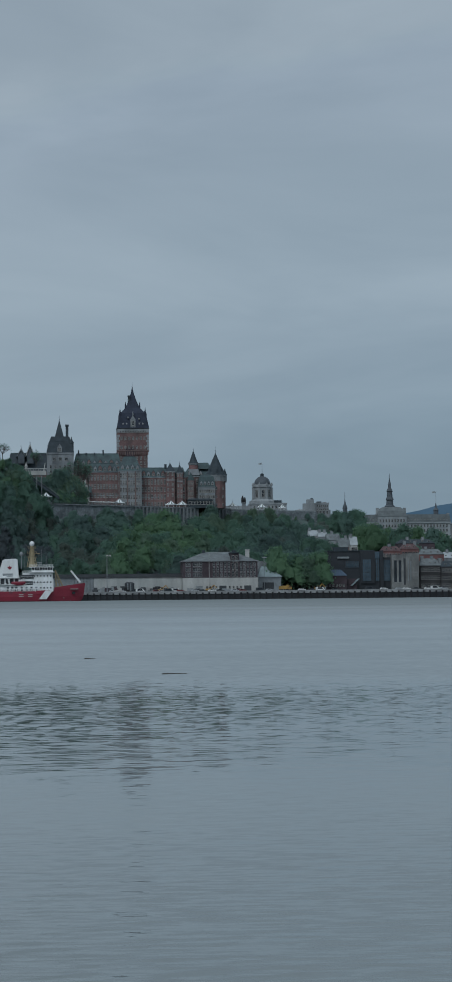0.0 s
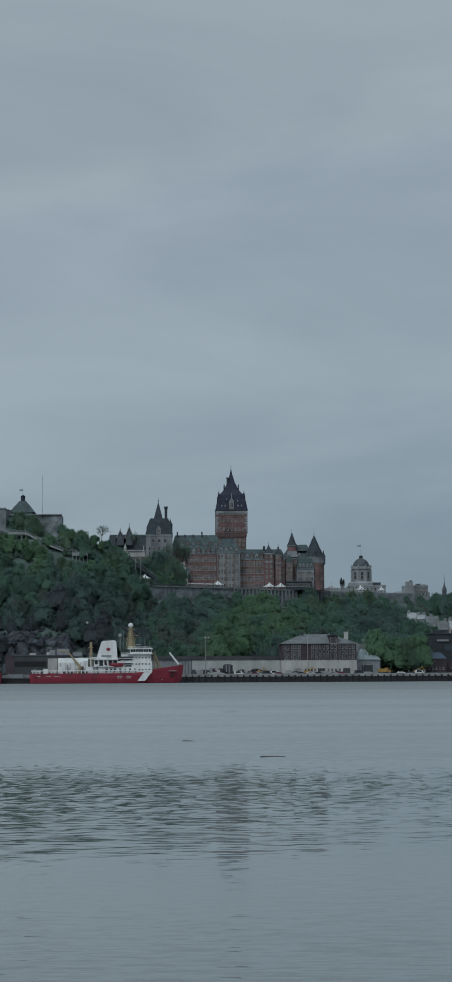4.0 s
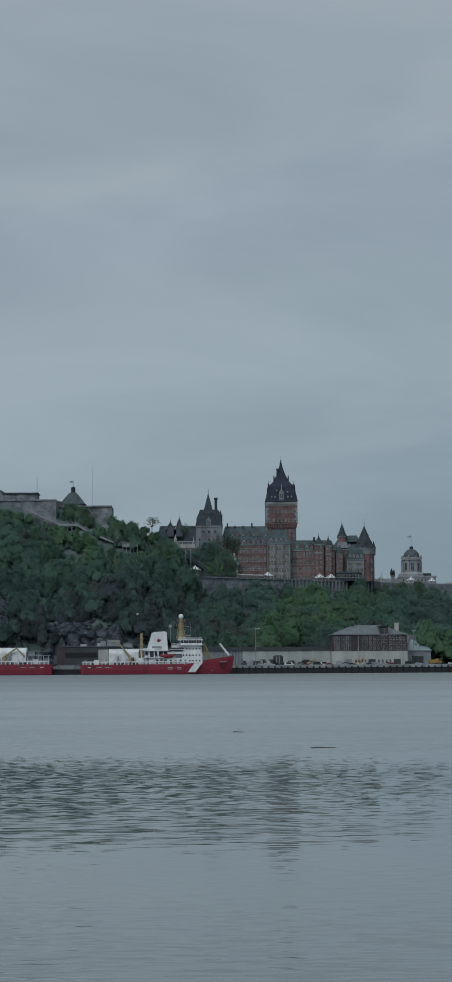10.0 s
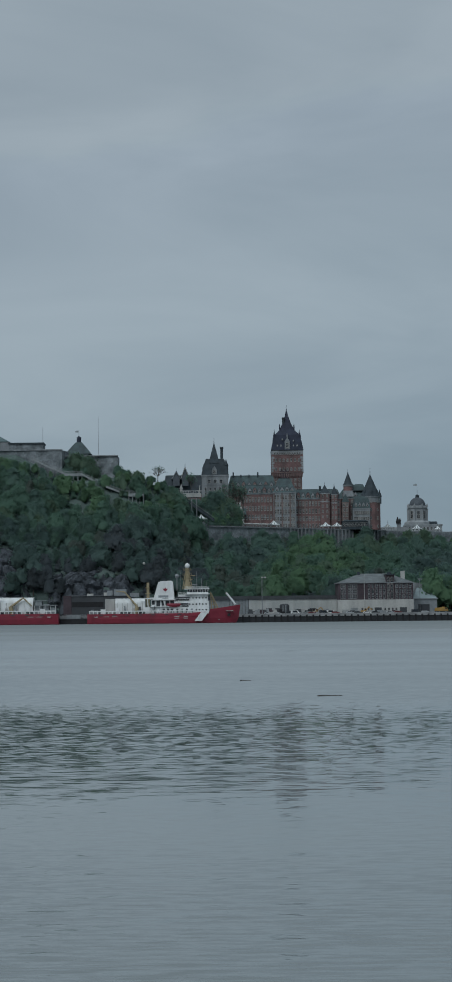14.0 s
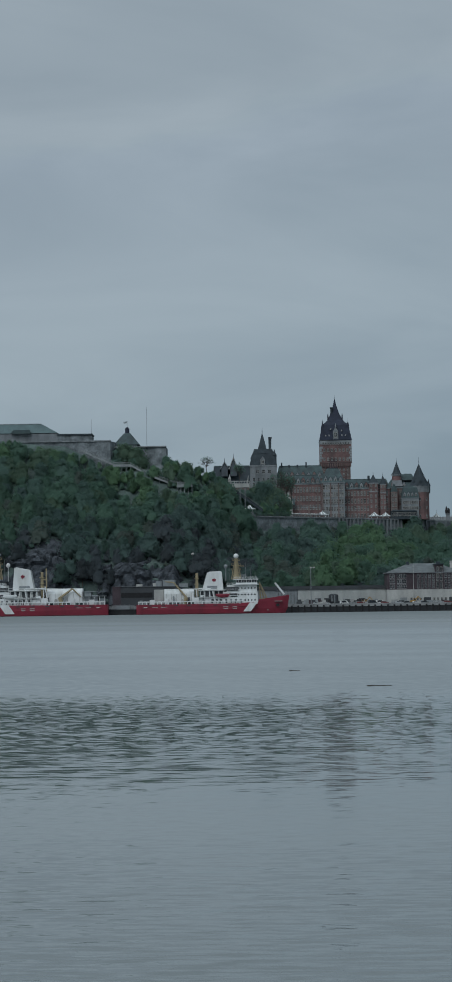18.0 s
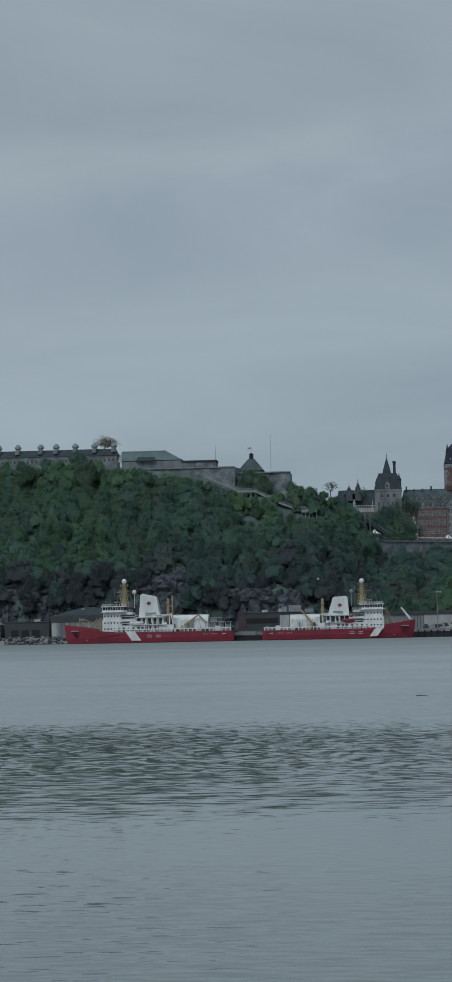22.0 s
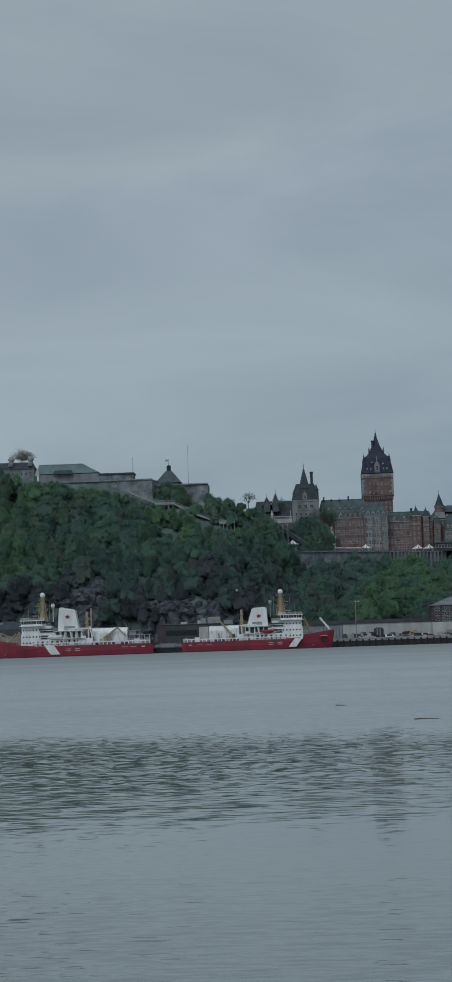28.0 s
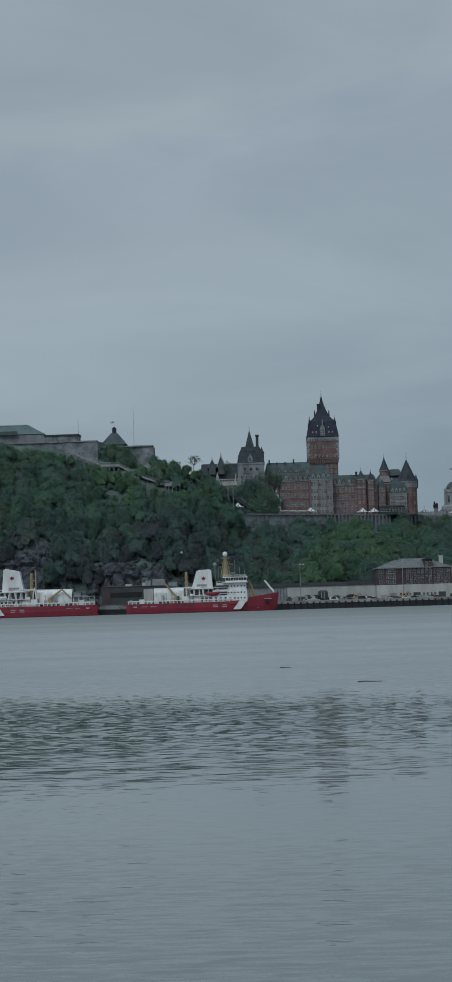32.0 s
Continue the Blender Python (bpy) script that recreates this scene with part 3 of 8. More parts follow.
# ---- trees ----


def crown_mesh(seed, r, h, n, lobes, size):
    """Leaf clumps through several uneven lobes that draw in towards the top. The tree's foot is at z 0."""
    rnd = random.Random(seed)
    vs, fs, out = [], [], []
    light = Vector((0, -0.42, 0.72))

    def whole(c):
        """Outwards from the middle of the crown."""
        return (c - Vector((0, 0, h * 0.45))).normalized()

    blobs = []
    for k in range(lobes):
        up = (k + rnd.uniform(0.2, 0.8)) / lobes
        an, rr = rnd.uniform(0, 6.283), r * rnd.uniform(0.3, 0.55) * (1 - 0.7 * up * up)
        blobs.append((rr * math.cos(an), rr * math.sin(an), h * (0.30 + 0.56 * up), r * rnd.uniform(0.36, 0.66) * (1 - 0.35 * up)))
    ico = bmesh.new()
    bmesh.ops.create_icosphere(ico, subdivisions=1, radius=1)
    ico.verts.index_update()
    dirs, tris = [v.co.copy() for v in ico.verts], [tuple(v.index for v in f.verts) for f in ico.faces]
    ico.free()
    for bx, by, bz, br in blobs:
        o = len(vs)
        for q in dirs:
            c = Vector((bx, by, bz)) + q * br * rnd.uniform(0.55, 0.88)
            vs.append(c)
            out.append((q * 0.15 + whole(c) * 0.36 + light).normalized())
        fs += [tuple(i + o for i in f) for f in tris]
    o = len(vs)
    for q in dirs:
        c = Vector((q.x * r * 0.6, q.y * r * 0.6, h * 0.54 + q.z * h * 0.30)) * rnd.uniform(0.85, 1.08)
        vs.append(c)
        out.append((whole(c) * 0.36 + light).normalized())
    fs += [tuple(i + o for i in f) for f in tris]
    for i in range(n):
        bx, by, bz, br = blobs[i % lobes]
        d = Vector((rnd.gauss(0, 1), rnd.gauss(0, 1), rnd.gauss(0.2, 0.95))).normalized()
        c = Vector((bx, by, bz)) + d * br * (rnd.uniform(0.80, 1.16) + 0.30 * rnd.random() ** 3)
        jit = Vector((rnd.uniform(-1, 1), rnd.uniform(-1, 1), rnd.uniform(-1, 1)))
        nrm = (d + jit * 0.32).normalized()
        u = nrm.orthogonal().normalized()
        u = (Matrix.Rotation(rnd.uniform(0, 6.28), 3, nrm) @ u)
        w = nrm.cross(u)
        out += [(d * 0.12 + jit * 0.08 + whole(c) * 0.36 + light).normalized()] * 4
        s = size * rnd.uniform(0.55, 1.35)
        o = len(vs)
        vs += [c + u * s * 0.5, c + w * s * 0.42, c - u * s * 0.55, c - w * s * 0.38]
        fs.append((o, o + 1, o + 2, o + 3))
    return [tuple(v) for v in vs], fs, [tuple(d) for d in out]


def trunk_mesh(seed, r, h):
    rnd = random.Random(seed)
    m = Mesh()
    m.tube((0, 0, -1.5), (rnd.uniform(-0.3, 0.3), 0, h * 0.5), 0.26, 6, 0.17)
    for k in range(5):
        an = rnd.uniform(0, 6.28)
        z0 = h * rnd.uniform(0.28, 0.5)
        m.tube((0, 0, z0), (r * 0.55 * math.cos(an), r * 0.55 * math.sin(an), z0 + h * rnd.uniform(0.2, 0.36)), 0.12, 5, 0.04)
    return m


TREES = []
for s, (r_, h_, n_, lo_, si_) in enumerate([(5.0, 12, 800, 15, 0.66), (4.2, 11, 660, 13, 0.62), (5.8, 12.5, 920, 18, 0.70), (3.2, 13, 580, 13, 0.62), (4.6, 8.8, 660, 12, 0.64), (2.8, 6.5, 380, 6, 0.60), (2.9, 5.5, 120, 5, 0.66)]):
    TREES.append((crown_mesh(s + 20, r_, h_, n_, lo_, si_), trunk_mesh(s + 50, r_, h_), h_))
LEAF_SETS = (LEAF_DARK, LEAF_MID, LEAF_FRESH, LEAF_BROWN, LEAF_OLIVE, LEAF_DEEP, LEAF_GREY)
CROWNS = {}
TRUNKS = [t[1].data("trunk", BARK) for t in TREES]


def rounded(me, out):
    """Leaf clumps take the light as the lobe does that they sit on."""
    me.polygons.foreach_set("use_smooth", [True] * len(me.polygons))
    me.normals_split_custom_set_from_vertices(out)


def tree(kind, tone, x, y, z, s, turn, label=""):
    """A broadleaf tree with a trunk and a crown, standing on the slope."""
    (vs, fs, out), _, _h = TREES[kind]
    if (kind, tone) not in CROWNS:
        me = bpy.data.meshes.new("crown")
        me.from_pydata(vs, [], fs)
        rounded(me, out)
        me.materials.append(LEAF_SETS[tone])
        CROWNS[kind, tone] = me
    words = ("broadleaf tree with a dense dark green crown", "broadleaf tree with a mid green crown", "broadleaf tree in fresh spring green leaf", "tree with brownish budding twigs", "broadleaf tree with an olive green crown", "broadleaf tree with a deep green, haze-tinted crown", "tree with bare grey twigs")[tone]
    ob = thing("tree", (x, y, z), (label or words) + " on the hillside", "tree", group="trees on the hill")
    for nm, me in (("trunk", TRUNKS[kind]), ("crown", CROWNS[kind, tone])):
        p = new(nm, me)
        p.parent = ob
    ob.scale, ob.rotation_euler = (s, s, s * random.uniform(0.9, 1.15)), (0, 0, turn)
    return ob


def tone_at(x, y, z):
    """Which foliage grows where: patches of fresh green, darker stands, some not yet in leaf."""
    q = 1.25 * noise.noise((x * 0.016 + 5, z * 0.03, 0.7)) + 0.20 * random.uniform(-1, 1)
    if x < -10:
        q += 0.72 * min(1.0, max(-1.0, (z - 56) / 30)) + 0.14 * (x < -95 and z > 50)
    else:
        q += 0.16 + 0.5 * math.exp(-((x - 60) / 32) ** 2) * (z > 18) - 0.5 * math.exp(-((x - 8) / 22) ** 2)
    r = random.random()
    if x < -128 and z < 34:
        return 6 if r < 0.62 else (3 if r < 0.82 else 5)
    if q < -0.55:
        return 6 if r < 0.5 and x < -10 else 5
    if q < -0.22:
        return 5 if r < 0.55 else (3 if r < 0.72 else 0)
    if q < 0.10:
        return 0 if r < 0.5 else (5 if r < 0.62 else (3 if r < 0.74 else 1))
    if q < 0.42:
        return 1 if r < 0.55 else (4 if r < 0.8 else 0)
    return 2 if r < 0.6 else (4 if r < 0.8 else 1)


# how high the woods reach, column by column of the sheet
TOPLINE = [(-260, 817), (-150, 814), (-60, 835), (0, 846), (60, 858), (100, 874), (150, 884), (190, 872), (215, 870), (258, 890), (285, 900), (298, 917), (306, 934), (314, 948), (326, 958), (332, 974), (400, 974), (420, 968), (455, 972), (480, 968), (500, 957), (540, 952), (565, 960), (620, 973), (660, 974), (715, 975), (735, 986), (760, 988), (1000, 1010)]
def slope_d(a, b):
    """The distance at which the line of sight over sheet point (a, b) comes down on the slope."""
    d = 1135.0
    while d < 1246 and ground_z(E(a, d), d) < H(b, d) - 1.2:
        d += 1.0
    return d


# woods below the cliff walk leave it free
WALKLINE = [(50, 852), (84, 868), (112, 881), (138, 883), (176, 902), (206, 913), (240, 919)]
WALK_D = [(a, slope_d(a, b) - 3) for a, b in WALKLINE]
rt = random.Random(11)
single, mass = [], {k: [] for k in range(7)}
count = 0
for row in range(26):
    t = (row + 0.5) / 26
    for col in range(92):
        x = -300 + 7.0 * (col + rt.uniform(-0.5, 0.5)) + (row % 2) * 3.5
        if x > 330:
            continue
        tt = t + rt.uniform(-0.012, 0.012)
        yf, yc = lerp(x, FOOT_Y), lerp(x, CREST_Y)
        y = yf + 2 + (yc - yf - 6) * tt
        z = ground_z(x, y)
        a = 361 + x / (y * K)
        if x < -40 and z < 40 and crag(x, y) > 1.8:
            continue
        if 20 < x < 90 and tt < 0.05:
            continue
        if x > 118 and (z < 12 or 775 < a < 1000):
            continue
        # every second row is enough where the slope is steep
        if rt.random() < (0.28 if x < 10 else 0.5):
            continue
        kind = rt.choice((0, 0, 1, 2, 2, 3, 4))
        s = rt.uniform(1.0, 1.55) if x < 10 else rt.uniform(1.2, 1.9)
        if tt > 0.90:
            kind, s = rt.choice((4, 5, 5, 1)), rt.uniform(0.7, 1.1)
            if -8 < x < 140:
                s *= 0.75
            if -104 < x < -62:
                s *= 0.6
        line = H(lerp(a, WALKLINE if 50 < a < 240 and y < lerp(a, WALK_D) else TOPLINE) + rt.uniform(-1, 5), y)
        fit_s = (line - z) / (TREES[kind][2] * 0.98)
        if (tt > 0.88 and a < 320) or (tt > 0.78 and a > 462):
            s = max(s, min(1.35, fit_s))
        s = min(s, fit_s)
        if s < 0.42:
            continue
        tone = tone_at(x, y, z)
        count += 1
        if (tt < 0.16 or tt > 0.86 or rt.random() < 0.03) and len(single) < 165:
            single.append((kind, tone, x, y, z - 0.3, s, rt.uniform(0, 6.28)))
        else:
            mass[tone].append((kind, x, y, z - 0.3 - 2.6 * s * (tt < 0.86), s, rt.uniform(0, 6.28)))
# shrubs at the foot of the cliff and under the crest
for k in range(1900):
    x = rt.uniform(-300, -20) if k % 5 else rt.uniform(-20, 120)
    tt = rt.uniform(0.0, 0.34) if k % 3 == 0 else (rt.uniform(0.85, 1.0) if k % 3 == 1 else rt.uniform(0.2, 0.9))
    yf, yc = lerp(x, FOOT_Y), lerp(x, CREST_Y)
    y = yf - 3 + (yc - yf) * tt
    z = ground_z(x, y)
    if crag(x, y) > 2.0 and z < 40:
        continue
    s = rt.uniform(0.5, 1.0)
    a = 361 + x / (y * K)
    if z + 6.5 * s > H(lerp(a, WALKLINE if 50 < a < 240 and y < lerp(a, WALK_D) else TOPLINE) + 3, y):
        continue
    mass[rt.choice((6, 6, 3, 5)) if x < -128 and z < 34 else rt.choice((0, 5, 5, 6, 3)) if z < 50 else rt.choice((0, 1, 1, 4))].append((6, x, y, z - 0.6, s, rt.uniform(0, 6.28)))
for args in single:
    tree(*args)
for tone, rows_ in mass.items():
    va, fa, na, base = [], [], [], 0
    for kind, x, y, z, s, turn in rows_:
        (vs, fs, out), _, _h = TREES[kind]
        v = np.array(vs) * s
        c_, s_ = math.cos(turn), math.sin(turn)
        va.append(np.stack([v[:, 0] * c_ - v[:, 1] * s_ + x, v[:, 0] * s_ + v[:, 1] * c_ + y, v[:, 2] + z], 1))
        o = np.array(out)
        na.append(np.stack([o[:, 0] * c_ - o[:, 1] * s_, o[:, 0] * s_ + o[:, 1] * c_, o[:, 2]], 1))
        fa += [tuple(i + base for i in f) for f in fs]
        base += len(vs)
    if not va:
        continue
    me = bpy.data.meshes.new("hillside_woods")
    me.from_pydata(np.concatenate(va).tolist(), [], fa)
    rounded(me, np.concatenate(na).tolist())
    me.materials.append(LEAF_SETS[tone])
    tagged(new("hillside_woods", me), ("dense dark green woods covering the hill", "mid green woods covering the hill", "fresh green woods covering the hill", "brownish budding woods on the hill", "olive green woods covering the hill", "deep green, haze-tinted woods covering the hill", "bare grey thicket low on the hill")[tone], "woods", kind="stuff")


# trees that stand apart from the slope: round the pavilion, by the quay, in the upper town
rs = random.Random(23)


def grove(n, a0, a1, d0, d1, top0, top1, tones, kinds=(0, 1, 2, 4), edge=False):
    """n trees between two columns of the sheet whose tops reach between two lines."""
    for k in range(n):
        a = a0 + (a1 - a0) * (k + rs.uniform(0.1, 0.9)) / n
        d = rs.uniform(d0, d1) + (1247 + 0.35 * (a - 322) if edge else 0)  # edge: behind the edge of the terrace
        kind = rs.choice(kinds)
        h = TREES[kind][2]
        top = H(top0 + (top1 - top0) * (k + 0.5) / n + rs.uniform(-3, 3), d)
        s = rs.uniform(0.75, 1.1)
        x = E(a, d)
        gz = max(ground_z(x, d), QUAY_Z) - 0.2
        if 1246 < d < 1470 and -21 < x < 160 and a < 720:
            gz = 60.2
        s = max(0.45, min(2.1, (top - gz) / h)) if top > gz + 3 else 0.45
        if kind > 4:
            gz -= 0.3 * h * s
        tree(kind, rs.choice(tones), x, d, gz, s, rs.uniform(0, 6.28))


grove(15, 190, 254, 1234, 1246, 868, 886, (1, 4, 1, 0), (1, 4, 5))
grove(12, 240, 296, 1230, 1236, 896, 918, (1, 4, 1, 0), (4, 5))
grove(8, 258, 290, 1240, 1250, 890, 904, (1, 4, 1))
grove(8, 336, 384, 14, 30, 908, 926, (4, 1, 0), (0, 2, 4), True)
grove(10, 340, 386, 8, 14, 921, 942, (4, 1, 3), (4, 5), True)
grove(14, 344, 388, 4, 8, 934, 946, (1, 2, 1), (5, 6), True)
grove(18, 342, 388, 2.5, 4.5, 949, 953, (1, 2, 0), (6,), True)
grove(9, 294, 340, 1262, 1274, 919, 926, (1, 4, 0), (1, 4, 0))
grove(11, 288, 340, 1246, 1252, 925, 962, (1, 0, 4), (5, 4, 6))
grove(7, 262, 308, 1236, 1246, 912, 948, (1, 0, 2), (5, 4))
grove(8, 296, 328, 1228, 1236, 930, 968, (1, 0, 0), (5, 4))
grove(12, 640, 700, 1148, 1160, 1040, 1060, (0, 1, 1), (0, 2))
grove(10, 694, 770, 1128, 1146, 1041, 1049, (2, 1, 4, 2), (0, 2, 1))
grove(8, 706, 770, 1150, 1170, 1040, 1052, (1, 0, 0), (0, 2))
grove(7, 786, 838, 1400, 1440, 979, 981, (0, 1, 1), (0, 2))
grove(7, 722, 788, 1440, 1480, 985, 987, (0, 1, 0), (0, 2))
grove(8, 744, 802, 1232, 1246, 1022, 1036, (0, 1, 1), (1, 4, 0))
grove(9, 736, 840, 1370, 1395, 990, 1000, (0, 1), (0, 2))
grove(7, 822, 876, 1330, 1400, 1003, 1007, (1, 1, 2), (0, 2))
grove(11, 845, 978, 1290, 1400, 1001, 1016, (1, 0, 2), (0, 2))
grove(9, 740, 800, 1300, 1350, 1002, 1012, (0, 1), (0, 2))
grove(6, 900, 1000, 1240, 1290, 1028, 1030, (0, 1), (1, 4))


def bare_tree(a, d, foot, top, width, twigs, mat, tufts, label, seed):
    """A tree hardly in leaf: trunk, limbs and many fine twigs, some small tufts at their ends."""
    rnd = random.Random(seed)
    x, z0, z1 = E(a, d), H(foot, d), H(top, d)
    h, r = z1 - z0, width * d * K / 2
    ob = thing("tree", (x, d, z0), label, "tree", group="trees on the hill")
    part("trunk", Mesh().tube((x, d, z0 - 2), (x + 0.2, d, z0 + h * 0.45), 0.3, 7, 0.16), BARK, ob)
    limbs, leaf = Mesh(), Mesh()
    tips = []
    for k in range(9):
        an, up = rnd.uniform(0, 6.28), rnd.uniform(0.5, 0.85)
        p = Vector((x + 0.1, d, z0 + h * rnd.uniform(0.22, 0.45)))
        q = Vector((x + r * rnd.uniform(0.3, 0.75) * math.cos(an), d + r * 0.6 * math.sin(an), z0 + h * up))
        limbs.tube(p, q, 0.13, 5, 0.06)
        tips.append((p, q))
    for k in range(twigs):
        p, q = tips[k % 9]
        s = p.lerp(q, rnd.uniform(0.5, 1.0))
        e = s + Vector((rnd.gauss(0, 0.3) * r, rnd.gauss(0, 0.3) * r, h * rnd.uniform(0.05, 0.30)))
        e.z = min(e.z, z0 + h * (1 - 0.45 * min(1.0, ((e.x - x) / r) ** 2)) - rnd.uniform(0, 0.8))
        limbs.tube(s, e, 0.05, 3, 0.015)
        if k % tufts == 0:
            for j in range(4):
                c = e + Vector((rnd.uniform(-0.6, 0.6), rnd.uniform(-0.6, 0.6), rnd.uniform(-0.4, 0.3)))
                leaf.add([c + Vector((rnd.uniform(-0.5, 0.5), rnd.uniform(-0.5, 0.5), rnd.uniform(-0.35, 0.35))) for _ in range(3)], [(0, 1, 2)])
    part("branchwork", limbs, mat, ob)
    part("crown", leaf, mat if tufts > 2 else LEAF_MID, ob)


BUDS = material("pale_brown_budding_twigs", (0.36, 0.33, 0.275), 0.9, 0.15, 0.5, 3.0, bump=0)
THICKET = material("grey_brown_twigs", (0.10, 0.10, 0.088), 0.95, 0.15, 0.5, 3.0, bump=0)
bare_tree(-106, 1310, 818, 782, 52, 760, BUDS, 3, "wide tree with pale brown budding twigs by the barracks", 4)
bare_tree(258, 1237, 893, 866, 32, 110, BARK, 2, "slender sparse tree with few leaves on the crest", 8)
for k_, (a_, t_) in enumerate(((366, 897), (376, 889), (386, 893), (394, 900), (311, 878))):
    d_ = 1302 + 3 * k_
    bare_tree(a_, d_, 948 if a_ > 320 else 912, t_, 22, 150, THICKET, 1, "sparse tree coming into leaf before the castle", 30 + k_)
grove(5, -158, -140, 1262, 1268, 808, 812, (0, 0), (5, 4))
grove(5, 112, 158, 1252, 1256, 840, 850, (4, 1, 0), (5, 4))


# driftwood on the water
for a, b, l, turn in ((529, 1237, 1.75, 0.06), (395, 1211.5, 0.95, -0.1)):
    dd = EYE_Z / ((b - 1101.5) * K)
    lx = E(a, dd)
    m = Mesh()
    n_ = 6
    for k in range(n_):
        p0, p1 = -l / 2 + l * k / n_, -l / 2 + l * (k + 1) / n_
        m.tube((lx + p0 * math.cos(turn), dd + p0 * math.sin(turn), 0.03 + 0.02 * math.sin(k)), (lx + p1 * math.cos(turn), dd + p1 * math.sin(turn), 0.03 + 0.02 * math.sin(k + 1)), 0.038 - 0.003 * k, 7, 0.038 - 0.003 * (k + 1))
    m.tube((lx + l * 0.2, dd, 0.04), (lx + l * 0.24, dd - 0.1, 0.09), 0.02, 5, 0.01)
    solo("drift_log", m, BARK, "dark waterlogged drift log floating on the river", "log", group="drift logs")

# ---- the hotel castle on the terrace ----
D1 = 1362.0   # distance of its river front
GZ = 60.2


def X(a, d=D1):
    return E(a, d)


def Z(b, d=D1):
    return H(b, d)


castle = thing("castle_hotel", (X(460), D1 + 15, GZ), "brick and stone castle hotel with steep green copper and slate roofs", "castle")


def finial(m, x, y, z, h, r=0.22):
    m.ring(x, y, [(r, z - 0.3), (r * 0.8, z + h * 0.25), (r * 1.5, z + h * 0.32), (r * 0.6, z + h * 0.4), (0.05, z + h)], 6)


def dormer(parent, x, y, z, w, h, face=STONE, roof=COPPER):
    """A gabled dormer that looks at the river."""
    m = Mesh().box(x - w / 2, x + w / 2, y - 0.4, y + 3.0, z, z + h)
    m.gable_y(x - w / 2, x + w / 2, y - 0.4, y + 0.3, z + h, z + h + w * 0.75)
    d = part("dormer", m, face, parent)
    m = Mesh().gable_y(x - w / 2 - 0.25, x + w / 2 + 0.25, y - 0.2, y + 3.4, z + h + 0.1, z + h + w * 0.75 + 0.35)
    part("dormer_roof", m, roof, d)
    piece("dormer_window", WIN_SMALL, d, (x, y - 0.42, z + h * 0.3), 0, (w * 0.55, 1, h * 0.42))
    return d


# central tower
tx0, tx1 = X(443.5), X(489.5)
tcy = D1 + 16
thw = (tx1 - tx0) / 2
tcx = (tx0 + tx1) / 2
ty0, ty1 = tcy - thw, tcy + thw
m = Mesh().box(tx0, tx1, ty0, ty1, GZ, Z(884))
tower = part("tower_shaft", m, BRICK, castle, "orange brick tower shaft")
for sx in (tx0, tx1):
    for k in range(11):
        zq = Z(958) + k * (Z(884) - Z(958)) / 11
        w_ = 2.4 if k % 2 else 1.6
        part("quoin", Mesh().box(min(sx, sx + (w_ if sx == tx0 else -w_)) - 0.12, max(sx, sx + (w_ if sx == tx0 else -w_)) + 0.12, ty0 - 0.12, ty0 + 1.4, zq, zq + (Z(884) - Z(958)) / 11 * 0.94), PALEBRICK, tower)
# corbelled upper storeys
g = 1.0
m = Mesh().square(tx0 - g, tx1 + g, ty0 - g, ty1 + g, [(0.93, Z(886)), (1.0, Z(879)), (1.0, Z(844))])
upper = part("tower_upper_storey", m, BRICK, castle, "brick upper storeys on stone corbels")
part("stone_band", Mesh().box(tx0 - g - 0.15, tx1 + g + 0.15, ty0 - g - 0.15, ty1 + g + 0.15, Z(850), Z(844)), STONE, castle, "grey stone band")
part("stone_band", Mesh().box(tx0 - g - 0.18, tx1 + g + 0.18, ty0 - g - 0.18, ty1 + g + 0.18, Z(879.5), Z(878.5)), PALEBRICK, castle)
for k in range(14):
    x = tx0 - g + (k + 0.5) * (2 * thw + 2 * g) / 14
    part("corbel", Mesh().box(x - 0.35, x + 0.35, ty0 - g - 0.1, ty0, Z(886), Z(881)), PALEBRICK, castle)
for sx in (tx0 - g, tx1 + g):
    for k in range(6):
        zq = Z(878) + k * (Z(853) - Z(878)) / 6
        w_ = 1.9 if k % 2 else 1.2
        part("quoin_block", Mesh().box(sx - (0.12 if sx < tcx else w_), sx + (w_ if sx < tcx else 0.12), ty0 - g - 0.12, ty0, zq, zq + 1.55), STONE, upper)
window_rows(upper, WIN_HOTEL, spread(tx0 + 0.6, tx1 - 0.6, 7), [Z(876), Z(861.5)], ty0 - g - 0.02)
window_rows(upper, WIN_SMALL, spread(tx0 + 0.4, tx1 - 0.4, 11), [Z(850)], ty0 - g - 0.18)
for b_ in (893, 901, 909, 917):
    window_rows(tower, WIN_HOTEL, [X(447.5), X(472.5), X(479), X(485.5)], [Z(b_)], ty0 - 0.02)
